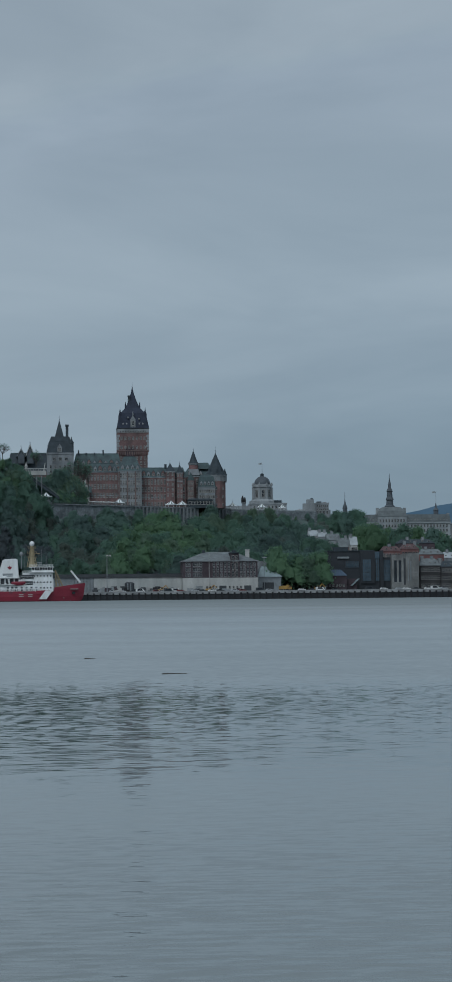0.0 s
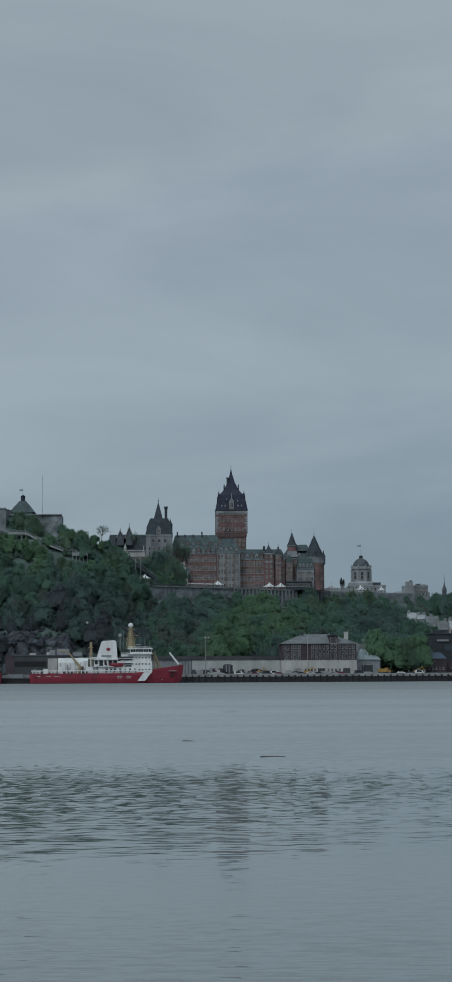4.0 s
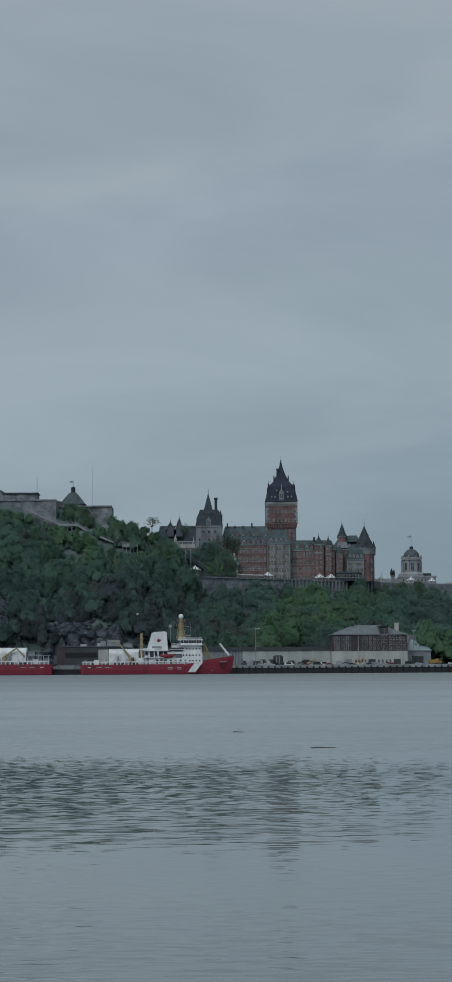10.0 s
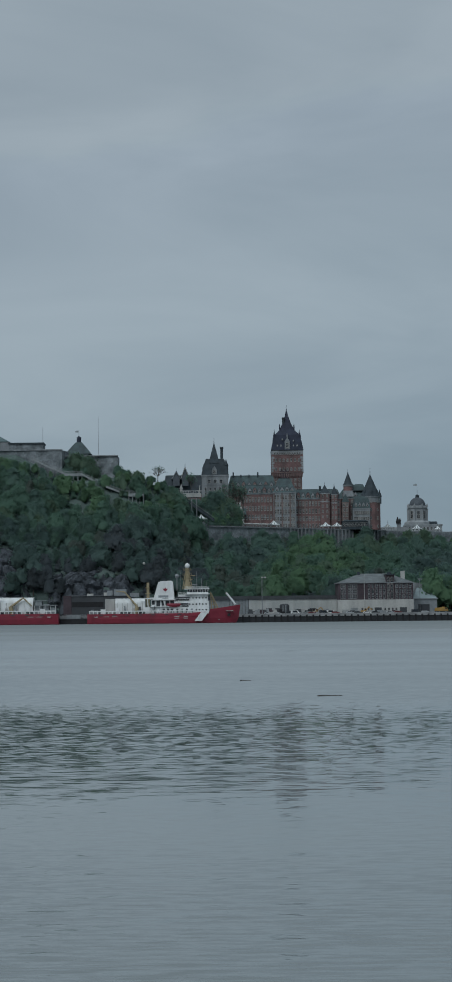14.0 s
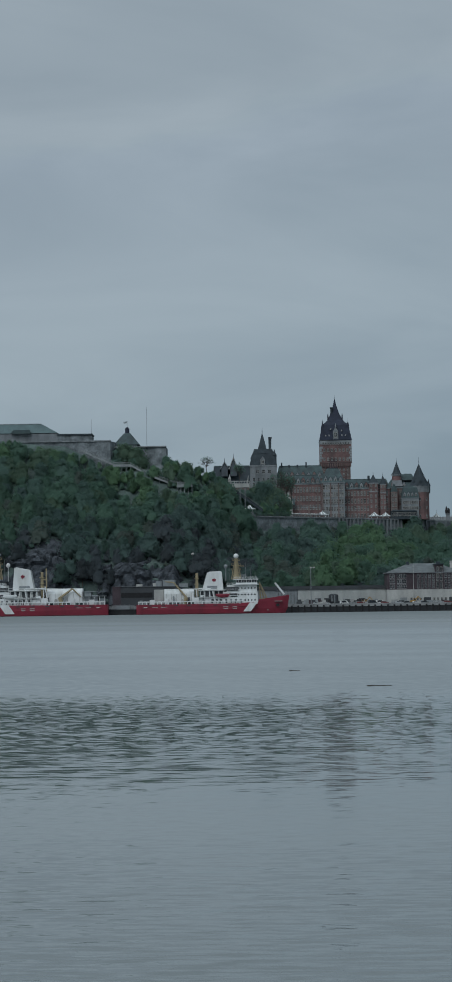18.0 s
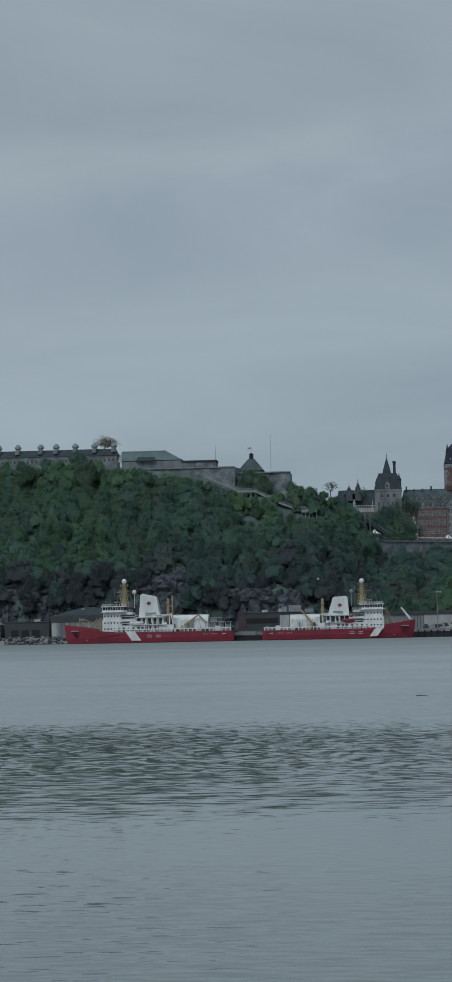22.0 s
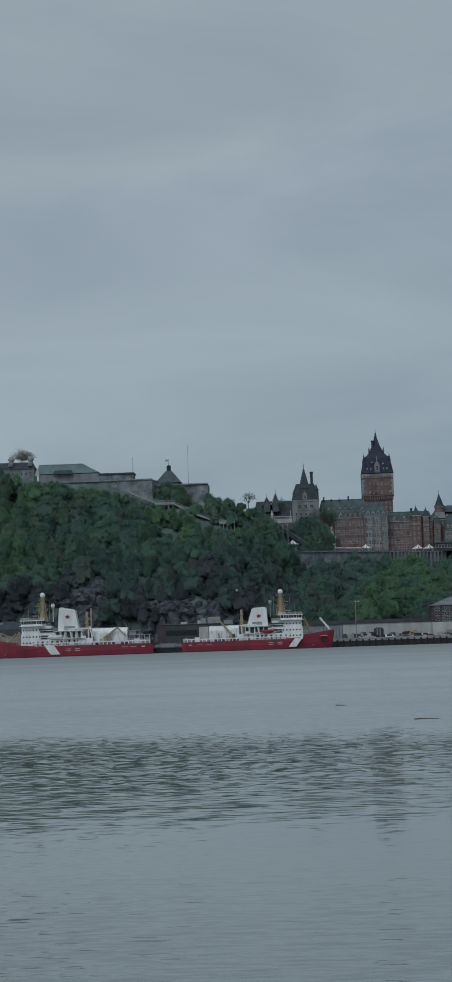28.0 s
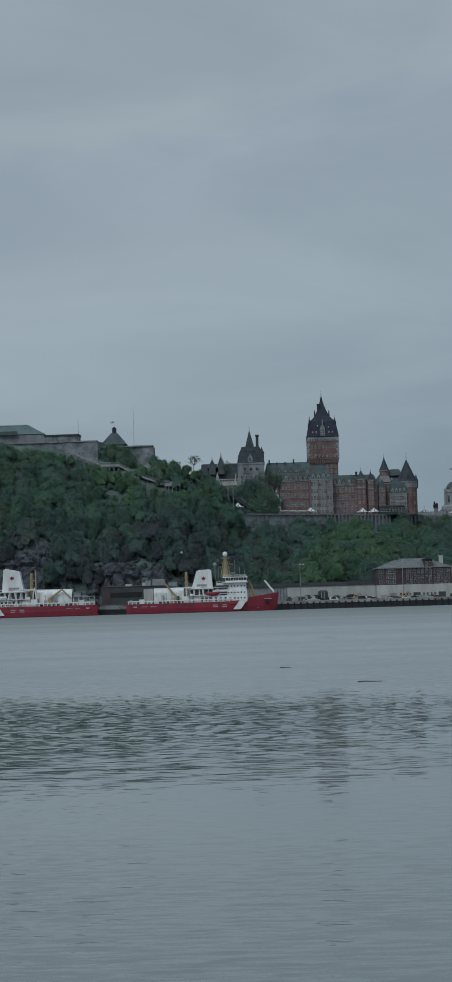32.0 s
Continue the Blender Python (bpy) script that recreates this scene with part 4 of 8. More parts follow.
# the loggia between the corbels: its shade is a dark panel, not a hollow
part("loggia_shade", Mesh().box(X(455), X(468.5), ty0 - g - 0.06, ty0 + 0.4, Z(893), Z(874)), DARKBRICK, tower, "dark brick panel for the shade in the loggia")
for a_ in (457.5, 461.8, 466):
    part("loggia_post", Mesh().box(X(a_) - 0.16, X(a_) + 0.16, ty0 - g - 0.2, ty0 - g, Z(893), Z(874)), BRICK, tower)
# tower roof: steep, flaring, drawn in twice below the peak
m = Mesh().square(tx0 - g - 0.3, tx1 + g + 0.3, ty0 - g - 0.3, ty1 + g + 0.3,
                  [(1.0, Z(843)), (0.985, Z(841)), (0.90, Z(830)), (0.79, Z(818)), (0.60, Z(813.5)), (0.46, Z(809)), (0.33, Z(802)), (0.26, Z(798)), (0.16, Z(790)), (0.09, Z(784)), (0.03, Z(776))])
roof = part("tower_roof", m, SLATE, castle, "dark steep slate roof with spiked corners")
for sx in (-1, 1):
    for sy in (-1, 1):
        cx, cy = tcx + sx * (thw + g) * 0.80, tcy + sy * (thw + g) * 0.80
        part("corner_pinnacle", Mesh().ring(cx, cy, [(1.1, Z(842)), (1.0, Z(826)), (0.8, Z(819)), (0.4, Z(816)), (0.12, Z(812)), (0.05, Z(809))], 8), SLATE, roof)
    part("upper_pinnacle", Mesh().ring(tcx + sx * thw * 0.5, tcy - thw * 0.5, [(0.5, Z(812)), (0.45, Z(803)), (0.06, Z(799))], 6), SLATE, roof)
m = Mesh()
finial(m, tcx, tcy, Z(778), 4.6)
part("finial", m, SLATE, roof)
m = Mesh().box(X(459.2), X(462.5), tcy - 3, tcy - 1.5, Z(815), Z(789))
m.box(X(458.7), X(463), tcy - 3.2, tcy - 1.3, Z(790.5), Z(788.5))
part("chimney", m, SLATE2, roof)
dormer(roof, tcx, ty0 - g + 0.2, Z(842), 3.6, Z(829) - Z(842), roof=SLATE)
part("gable_spike", Mesh().ring(tcx, ty0 - g + 0.1, [(0.45, Z(825)), (0.3, Z(822)), (0.5, Z(821)), (0.06, Z(815))], 6), STONE, roof)
for sx, b_ in ((-6.8, 837), (-4.4, 837), (4.4, 837), (6.8, 837), (-3.4, 827), (4.2, 829)):
    part("roof_light", Mesh().box(tcx + sx - 0.42, tcx + sx + 0.42, ty0 - g + 0.1, ty0 + 2.2, Z(b_), Z(b_ - 2.6)), DIMFRAME, roof)


def wing(a0, a1, y0, depth, eave, ridge, mat, roofmat, ncols, floors, inset=3.0, base=GZ, win=WIN_HOTEL, ndorm=0, name="wing", label="", parapet=True, gable=0):
    """A range of the castle: walls, cornice, roof, windows by floors, dormers."""
    x0, x1 = X(a0), X(a1)
    ze, zr = Z(eave), Z(ridge)
    w = part(name, Mesh().box(x0, x1, y0, y0 + depth, base, ze), mat, castle, label)
    part("cornice", Mesh().box(x0 - 0.2, x1 + 0.2, y0 - 0.35, y0 + depth, ze - 0.1, ze + 0.5), STONE, w)
    part("string_course", Mesh().box(x0 - 0.1, x1 + 0.1, y0 - 0.2, y0, base + (ze - base) * 0.36, base + (ze - base) * 0.36 + 0.4), STONE, w)
    r = part("roof", Mesh().hip(x0, x1, y0, y0 + depth, ze + 0.5, zr, inset), roofmat, castle)
    part("ridge_cresting", Mesh().box(x0 + inset, x1 - inset, y0 + depth / 2 - 0.15, y0 + depth / 2 + 0.15, zr - 0.2, zr + 0.45), COPPER, r)
    fl = (ze - base - 1.0) / floors
    for z in [base + 0.8 + fl * k + fl * 0.18 for k in range(floors)]:
        for x in spread(x0 + 0.6, x1 - 0.6, ncols):
            piece("window", win, w, (x, y0 - 0.02, z), 0, (0.95, 1, min(1.5, fl * 0.62 / 1.9)))
    # stone bays rise through the storeys between the windows
    bay = BRICK if mat == PALEBRICK else PALEBRICK
    step = (x1 - x0 - 1.2) / ncols
    for k in range(0, ncols + 1, 3):
        x = x0 + 0.6 + k * step
        part("stone_bay", Mesh().box(x - 0.42, x + 0.42, y0 - 0.28, y0, base, ze - 0.1), bay, w)
    for x in spread(x0 + 1, x1 - 1, ndorm) if ndorm else []:
        dormer(r, x, y0 + depth * 0.06, ze + 0.6, 2.1, 2.2 + 0.5 * (len(r.children) % 2), face=mat if len(r.children) % 2 else STONE, roof=SLATE2)
    return w, r


# west range behind the trees
w_, r_ = wing(270, 330, D1 - 22, 18, 917, 886, BRICK, SLATE2, 9, 3, 1.0, name="west_range")
for a, tip in ((289, 875), (303, 868)):
    xg = X(a)
    m = Mesh().gable_y(xg - 3.4, xg + 3.4, D1 - 22.8, D1 - 14, Z(893), Z(tip + 4))
    gr = part("gable_roof", m, SLATE2, castle)
    m = Mesh().add([(xg - 2.2, D1 - 22.9, Z(892)), (xg + 2.2, D1 - 22.9, Z(892)), (xg, D1 - 22.9, Z(tip + 9))], [(0, 1, 2)]).box(xg - 2.2, xg + 2.2, D1 - 22.9, D1 - 20, Z(903), Z(892))
    part("gable_face", m, LEAD, gr)
    for q in (-1, 1):
        part("bargeboard", Mesh().tube((xg + q * 2.9, D1 - 23.1, Z(892)), (xg, D1 - 23.1, Z(tip + 6)), 0.2, 5), OFFWHITE if tip < 870 else STONE, gr)
    m = Mesh()
    finial(m, xg, D1 - 22.6, Z(tip + 4), 1.9, 0.16)
    part("finial", m, SLATE, gr)

# west pavilion with the tall split roof
px0, px1 = X(329), X(371)
pav = part("west_pavilion", Mesh().box(px0, px1, D1 - 24, D1 - 6, GZ, Z(887)), STONE, castle, "grey stone pavilion")
m = Mesh().box(px0 - 0.25, px1 + 0.25, D1 - 24.3, D1 - 6, Z(889), Z(886.5)).box(px0 - 0.1, px1 + 0.1, D1 - 24.2, D1 - 23.8, Z(903), Z(901))
part("cornice", m, STONE, pav)
window_rows(pav, WIN_WIDE, spread(px0 + 3, px1 - 3, 3), [Z(899)], D1 - 24.02)
window_rows(pav, WIN, spread(px0 + 1, px1 - 1, 5), [Z(911), Z(919)], D1 - 24.02)
m = Mesh().square(px0 - 0.3, px1 + 0.3, D1 - 24.3, D1 - 6, [(1.0, Z(886.5)), (0.88, Z(876)), (0.76, Z(867)), (0.66, Z(861)), (0.60, Z(860.5))])
m.square(X(340.5), X(357), D1 - 22.5, D1 - 12, [(1, Z(868)), (0.78, Z(859)), (0.52, Z(850)), (0.27, Z(842)), (0.04, Z(834.5))])
pr = part("pavilion_roof", m, SLATE2, castle, "tall dark slate roof")
for a, y, b, h in ((369, D1 - 22, 870, 2.0), (332, D1 - 22, 873, 1.6), (348.8, D1 - 17.2, 835, 3.6)):
    m = Mesh()
    finial(m, X(a), y, Z(b), h, 0.2)
    part("finial", m, SLATE, pr)
m = Mesh().box(X(358.6), X(363), D1 - 19, D1 - 16.5, Z(870), Z(843)).box(X(358), X(363.6), D1 - 19.3, D1 - 16.2, Z(844.5), Z(841.5))
m.box(X(358), X(363.6), D1 - 19.3, D1 - 16.2, Z(862), Z(860.5))
part("chimney", m, SLATE2, pr)
part("corner_turret", Mesh().ring(X(367.5), D1 - 21.5, [(1.5, Z(888)), (1.5, Z(872)), (1.75, Z(871)), (0.8, Z(867)), (0.06, Z(861))], 8), SLATE2, pr)
part("corner_turret", Mesh().ring(X(333), D1 - 21.5, [(1.2, Z(888)), (1.2, Z(877)), (1.4, Z(876)), (0.06, Z(868))], 8), SLATE2, pr)
dormer(pr, X(349), D1 - 24, Z(886), 3.4, 3.4, roof=SLATE)

# long west wing with the copper roof
wing(371, 446, D1 - 12, 15, 907, 886, PALEBRICK, COPPER, 15, 5, 2.0, ndorm=8, name="west_wing", label="pink brick wing with dormers")
for a in (379, 391, 404, 418):
    part("chimney", Mesh().box(X(a) - 0.5, X(a) + 0.5, D1 - 5.5, D1 - 4, Z(892), Z(880 if a in (379, 418) else 884)), SLATE2, castle)
wing(391, 441, D1 - 25, 14, 918, 903, BRICK, COPPER, 10, 4, 2.5, ndorm=6, name="terrace_wing", label="orange brick terrace wing")
# the stepped gable of the low terrace house
m = Mesh()
gx = X(387)
m.slab([(gx - 3.4, GZ), (gx + 3.4, GZ), (gx + 3.4, Z(945)), (gx + 2.3, Z(945)), (gx + 2.3, Z(938)), (gx + 1.2, Z(938)), (gx + 1.2, Z(931)), (gx - 1.2, Z(931)), (gx - 1.2, Z(938)), (gx - 2.3, Z(938)), (gx - 2.3, Z(945)), (gx - 3.4, Z(945))], D1 - 29.0, D1 - 28.2)
sg = part("stepped_gable", m, OFFWHITE, castle, "pale stepped gable")
window_rows(sg, WIN_SMALL, [gx - 1, gx + 1], [Z(955), Z(946)], D1 - 29.02)
part("low_roof", Mesh().hip(gx - 3.2, X(398), D1 - 28.2, D1 - 25, Z(950), Z(940), 0.5), COPPER, castle)

# stone middle wing, brick east wing
wing(441, 477, D1 - 27, 20, 917, 893, STONE, COPPER, 8, 5, 4.0, ndorm=4, name="stone_wing", label="grey stone wing with rows of windows")
wing(475, 548, D1 - 20, 16, 926, 910, BRICK, COPPER, 14, 4, 2.0, ndorm=9, name="east_wing", label="orange brick east wing")


def round_tower(a, y, r, base_b, eave_b, tip_b, mat, roofmat, floors, tipfin=3.0):
    x = X(a)
    t = part("turret", Mesh().ring(x, y, [(r, GZ if base_b is None else Z(base_b)), (r, Z(eave_b))], 16), mat, castle)
    part("cornice", Mesh().ring(x, y, [(r + 0.05, Z(eave_b) - 1.2), (r + 0.35, Z(eave_b) - 0.7), (r + 0.35, Z(eave_b) + 0.15)], 16), STONE, t)
    zt = Z(tip_b)
    ze = Z(eave_b)
    h = zt - ze
    m = Mesh().ring(x, y, [(r + 0.5, ze + 0.1), (r * 0.86, ze + h * 0.16), (r * 0.56, ze + h * 0.45), (r * 0.25, ze + h * 0.76), (0.08, zt)], 14)
    finial(m, x, y, zt, tipfin, 0.14)
    rr = part("turret_roof", m, roofmat, castle)
    z0 = GZ if base_b is None else Z(base_b)
    for k in range(floors):
        for an in (-0.75, 0.0, 0.75):
            zz = z0 + (ze - z0) * (k + 0.25) / floors
            piece("window", WIN, t, (x + r * math.sin(an), y - r * math.cos(an) - 0.02, zz), an, (0.8, 1, 0.9))
    return t, rr


# east pavilion and its towers
wing(543, 600, D1 - 17, 22, 925, 902.5, PALEBRICK, COPPER, 9, 4, 7.0, ndorm=3, name="east_pavilion", label="pale brick east pavilion")


def bay_tower(a, w, y, eave_b, tip_b, mat, roofmat, tipfin):
    """A square bay that rises through the storeys under a steep pointed roof."""
    x = X(a)
    t = part("bay_tower", Mesh().box(x - w, x + w, y - w, y + w, GZ, Z(eave_b)), mat, castle)
    part("cornice", Mesh().box(x - w - 0.25, x + w + 0.25, y - w - 0.25, y + w, Z(eave_b) - 0.5, Z(eave_b) + 0.15), STONE, t)
    part("bay_band", Mesh().box(x - w - 0.12, x + w + 0.12, y - w - 0.14, y, Z(eave_b + 14), Z(eave_b + 12.6)), STONE, t)
    m = Mesh().square(x - w - 0.3, x + w + 0.3, y - w - 0.3, y + w + 0.3, [(1.0, Z(eave_b) + 0.15), (0.72, Z(eave_b - 4)), (0.4, Z((eave_b + tip_b) / 2 - 1)), (0.03, Z(tip_b))])
    finial(m, x, y, Z(tip_b), tipfin, 0.13)
    part("bay_roof", m, roofmat, castle)
    for k in range(5):
        z = Z(eave_b + 6 + 8.2 * k)
        for q in (-0.5, 0.5):
            piece("window", WIN_HOTEL, t, (x + q * w * 1.0, y - w - 0.02, z), 0, (0.85, 1, 0.95))


bay_tower(522.5, 3.1, D1 - 20, 917, 903, BRICK, SLATE2, 1.8)
bay_tower(537.5, 2.0, D1 - 21, 919, 904.5, BRICK, SLATE2, 1.6)
# the lantern tower above the roofs
tw, tr = round_tower(560.5, D1 - 13, 3.1, 925, 903, 882, BRICK, SLATE2, 1, 2.0)
part("lantern_foot", Mesh().square(X(551.5), X(569.5), D1 - 17.5, D1 - 8, [(1.0, Z(922)), (0.86, Z(915)), (0.8, Z(912.5))]), STONE, castle)
# gabled stone bay
gx = X(555)
gb_ = part("gabled_bay", Mesh().box(gx - 2.3, gx + 2.3, D1 - 21.5, D1 - 16, GZ, Z(931)), PALEBRICK, castle)
part("bay_gable", Mesh().gable_y(gx - 2.5, gx + 2.5, D1 - 21.6, D1 - 14, Z(931), Z(918)), COPPER, castle)
window_rows(gb_, WIN_HOTEL, [gx - 1.0, gx + 1.0], [Z(b_) for b_ in (938, 946, 954, 962)], D1 - 21.52)
# the lower front block with its mansard roof and dormers
fx0, fx1 = X(566), X(592.5)
fb_ = part("front_block", Mesh().box(fx0, fx1, D1 - 28, D1 - 15, GZ, Z(943)), STONE, castle, "grey stone front block")
part("front_cornice", Mesh().box(fx0 - 0.3, fx1 + 0.3, D1 - 28.3, D1 - 15, Z(943), Z(941.8)), STONE, fb_)
fr_ = part("mansard_roof", Mesh().square(fx0 - 0.2, fx1 + 0.2, D1 - 28.2, D1 - 15, [(1.0, Z(941.8)), (0.90, Z(933)), (0.80, Z(926)), (0.5, Z(922))]), COPPER, castle, "dull green copper mansard roof")
for x in spread(fx0 + 0.6, fx1 - 0.6, 4):
    dormer(fr_, x, D1 - 27.6, Z(940), 1.6, 2.0, face=STONE, roof=SLATE2)
window_rows(fb_, WIN_HOTEL, spread(fx0 + 0.4, fx1 - 0.4, 7), [Z(951), Z(960)], D1 - 28.02)
# the round corner tower
tw, tr = round_tower(594.5, D1 - 20, 6.7, None, 923, 887.5, BRICK, SLATE2, 4, 4.6)
part("stone_band", Mesh().ring(X(594.5), D1 - 20, [(6.85, Z(932.5)), (6.85, Z(925))], 16), STONE, tw)
for an in (-0.7, 0.1, 0.85):
    xx, yy = X(594.5) + 6.0 * math.sin(an), D1 - 20 - 6.0 * math.cos(an)
    m = Mesh().box(xx - 0.6, xx + 0.6, yy - 0.3, yy + 1.5, Z(922), Z(916)).gable_y(xx - 0.75, xx + 0.75, yy - 0.35, yy + 2, Z(916), Z(912.5))
    part("roof_dormer", m, SLATE2, tr)
part("corner_turret", Mesh().ring(X(609.5), D1 - 18, [(1.2, Z(934)), (1.3, Z(923)), (1.5, Z(922)), (0.7, Z(917)), (0.05, Z(911))], 10), SLATE2, castle)
m = Mesh().square(X(568), X(588), D1 - 14, D1 - 3, [(1, Z(912)), (0.8, Z(905)), (0.62, Z(902)), (0.55, Z(901.5))])
part("high_roof", m, COPPER, castle)
part("chimney", Mesh().box(X(514.5), X(518), D1 - 13, D1 - 11.5, Z(915), Z(904)), SLATE2, castle)
# low glazed terrace pavilion at the foot
m = Mesh().box(X(548), X(588), D1 - 33, D1 - 28.1, GZ, Z(963)).hip(X(548), X(588), D1 - 33, D1 - 28.1, Z(963), Z(960.5), 2)
lo = part("veranda", m, SLATE2, castle, "low glazed veranda")
window_rows(lo, WIN_WIDE, spread(X(549), X(587), 8), [Z(970)], D1 - 33.02)

# ---- the terrace, its wall, fence and tents ----


def terr(s):
    """A point of the terrace edge, s from 0 to 1."""
    a, b = Vector((E(322, 1247), 1247)), Vector((E(622, 1352), 1352))
    p = a.lerp(b, s)
    return p.x, p.y


TZ = 60.3
t0, t1 = terr(0), terr(1)
m = Mesh().deck([(t0[0], t0[1]), (t1[0], t1[1]), (E(760, 1400), 1402), (E(760, 1420), 1470), (t0[0] - 6, 1400), (t0[0] - 6, 1262)], TZ - 0.7, TZ)
solo("terrace_deck", m, WOODWALK, "grey timber promenade deck of the terrace", kind="structure")
m = Mesh()
nrm = Vector((t1[1] - t0[1], -(t1[0] - t0[0]))).normalized()
w_out = 0.3
m.deck([(t0[0] - nrm.x * w_out, t0[1] - nrm.y * w_out), (t1[0] - nrm.x * w_out, t1[1] - nrm.y * w_out), (t1[0] - nrm.x * 1.5, t1[1] - nrm.y * 1.5 + 2), (t0[0] - nrm.x * 1.5, t0[1] - nrm.y * 1.5 + 2)], 46, TZ - 0.5)
terrace_wall = solo("terrace_wall", m, DARKSTONE, "weathered grey stone retaining wall of the terrace", kind="structure")
ORIGIN[terrace_wall.name] = Vector((0, 0, 0))
ang = math.atan2(t1[1] - t0[1], t1[0] - t0[0])
pm = Mesh().box(-0.5, 0.5, -0.7, 0.4, 0, 9.0, taper=0.05)
PIER = pm.data("pier", STONE)
for k in range(26):
    s = 0.47 + 0.5 * k / 25
    x, y = terr(s)
    piece("pier", PIER, terrace_wall, (x, y - 0.25, TZ - 9.6), ang)
m = Mesh()
m.deck([(t0[0], t0[1] - 0.9), (t1[0], t1[1] - 0.9), (t1[0], t1[1] + 0.4), (t0[0], t0[1] + 0.4)], TZ - 0.6, TZ + 0.12)
solo("trim", m, STONE, "pale stone edge of the terrace", kind="structure")
m = Mesh().deck([(t1[0], t1[1]), (E(762, 1400), 1401), (E(762, 1400), 1403), (t1[0], t1[1] + 2)], 40, TZ - 0.6)
solo("terrace_wall", m, DARKSTONE, "grey retaining wall under the far end of the terrace", kind="structure")
fence = thing("railing", (*terr(0.5), TZ), "dark iron railing along the terrace edge", "railing")
m = Mesh()
for z in (0.25, 1.15):
    m.tube((t0[0], t0[1] - 0.5, TZ + z), (t1[0], t1[1] - 0.5, TZ + z), 0.06, 4)
part("rail", m, DARK, fence)
pm = Mesh().box(-0.06, 0.06, -0.06, 0.06, 0.1, 1.2)
POST = pm.data("post", DARK)
for k in range(90):
    x, y = terr((k + 0.5) / 90)
    piece("post", POST, fence, (x, y - 0.5, TZ))


def gazebo(x, y, z, r, label):
    g = thing("gazebo", (x, y, z), label, "gazebo", group="terrace gazebos")
    m, m2 = Mesh(), Mesh()
    n = 24
    for i in range(n):
        a0_, a1_ = 2 * math.pi * i / n, 2 * math.pi * (i + 1) / n
        pts = []
        for rr, zz in ((r, 2.3), (r * 0.6, 3.0), (r * 0.25, 4.0), (0.05, 5.0)):
            pts += [(x + rr * math.cos(a0_), y + rr * math.sin(a0_), z + zz), (x + rr * math.cos(a1_), y + rr * math.sin(a1_), z + zz)]
        (m if i % 3 else m2).add(pts, [(0, 1, 3, 2), (2, 3, 5, 4), (4, 5, 7, 6)])
        m.add([(x + r * math.cos(a0_), y + r * math.sin(a0_), z + 2.3), (x + r * math.cos(a1_), y + r * math.sin(a1_), z + 2.3), (x + r * math.cos(a1_), y + r * math.sin(a1_), z + 2.0), (x + r * math.cos(a0_), y + r * math.sin(a0_), z + 2.0)], [(0, 1, 2, 3)])
    part("canopy", m, TENT, g)
    part("canopy_stripes", m2, GREENTENT, g)
    for i in range(6):
        a0_ = 2 * math.pi * i / 6
        part("post", Mesh().tube((x + r * 0.93 * math.cos(a0_), y + r * 0.93 * math.sin(a0_), z), (x + r * 0.93 * math.cos(a0_), y + r * 0.93 * math.sin(a0_), z + 2.5), 0.09, 5), TENT, g)
    m = Mesh()
    finial(m, x, y, z + 4.9, 2.2, 0.1)
    part("finial", m, DARK, g)
    return g


for a, s_off, r in ((443, 9, 4.2), (526, 10, 4.0), (544, 8, 4.2), (641 - 16, 8, 3.4), (668 + 4, 12, 3.4), (705, 14, 2.6)):
    s = (a - 322) / 300
    x, y = terr(s)
    d = y + s_off
    gazebo(E(a, d), d, TZ, r, "white-topped conical gazebo tent on the terrace")

def parasol(a, s_off, mat, label):
    x, y = terr((a - 322) / 300)
    y += s_off
    x = E(a, y)
    p = thing("parasol", (x, y, TZ), label, "parasol", group="terrace parasols")
    part("pole", Mesh().tube((x, y, TZ), (x, y, TZ + 2.7), 0.05, 5), STEEL, p)
    part("canopy", Mesh().ring(x, y, [(1.5, TZ + 2.1), (1.55, TZ + 2.25), (0.8, TZ + 2.7), (0.05, TZ + 3.0)], 8), mat, p)


for k in range(13):
    parasol(391 + 3.9 * k, 7 + 2.2 * (k % 3), OFFWHITE if k % 4 else STEEL, "pale cafe parasol open on the terrace")
for k in range(10):
    parasol(556 + 4.2 * k, 6 + 2.0 * (k % 3), CHARCOAL if k % 3 else DARK, "dark cafe parasol open on the terrace")

# ---- the two coast guard ships ----


def leaf_outline(cx, cz, s):
    """The plain leaf-shaped mark on the funnel."""
    pts = [(0, -1.0), (0.10, -0.45), (0.62, -0.52), (0.52, -0.28), (0.98, 0.10), (0.80, 0.18), (0.86, 0.50), (0.56, 0.42), (0.30, 0.66), (0.36, 0.30), (0.18, 0.62), (0, 1.0)]
    full = pts + [(-x, z) for x, z in pts[-2:0:-1]]
    return [(cx + x * s, cz + z * s) for x, z in full]


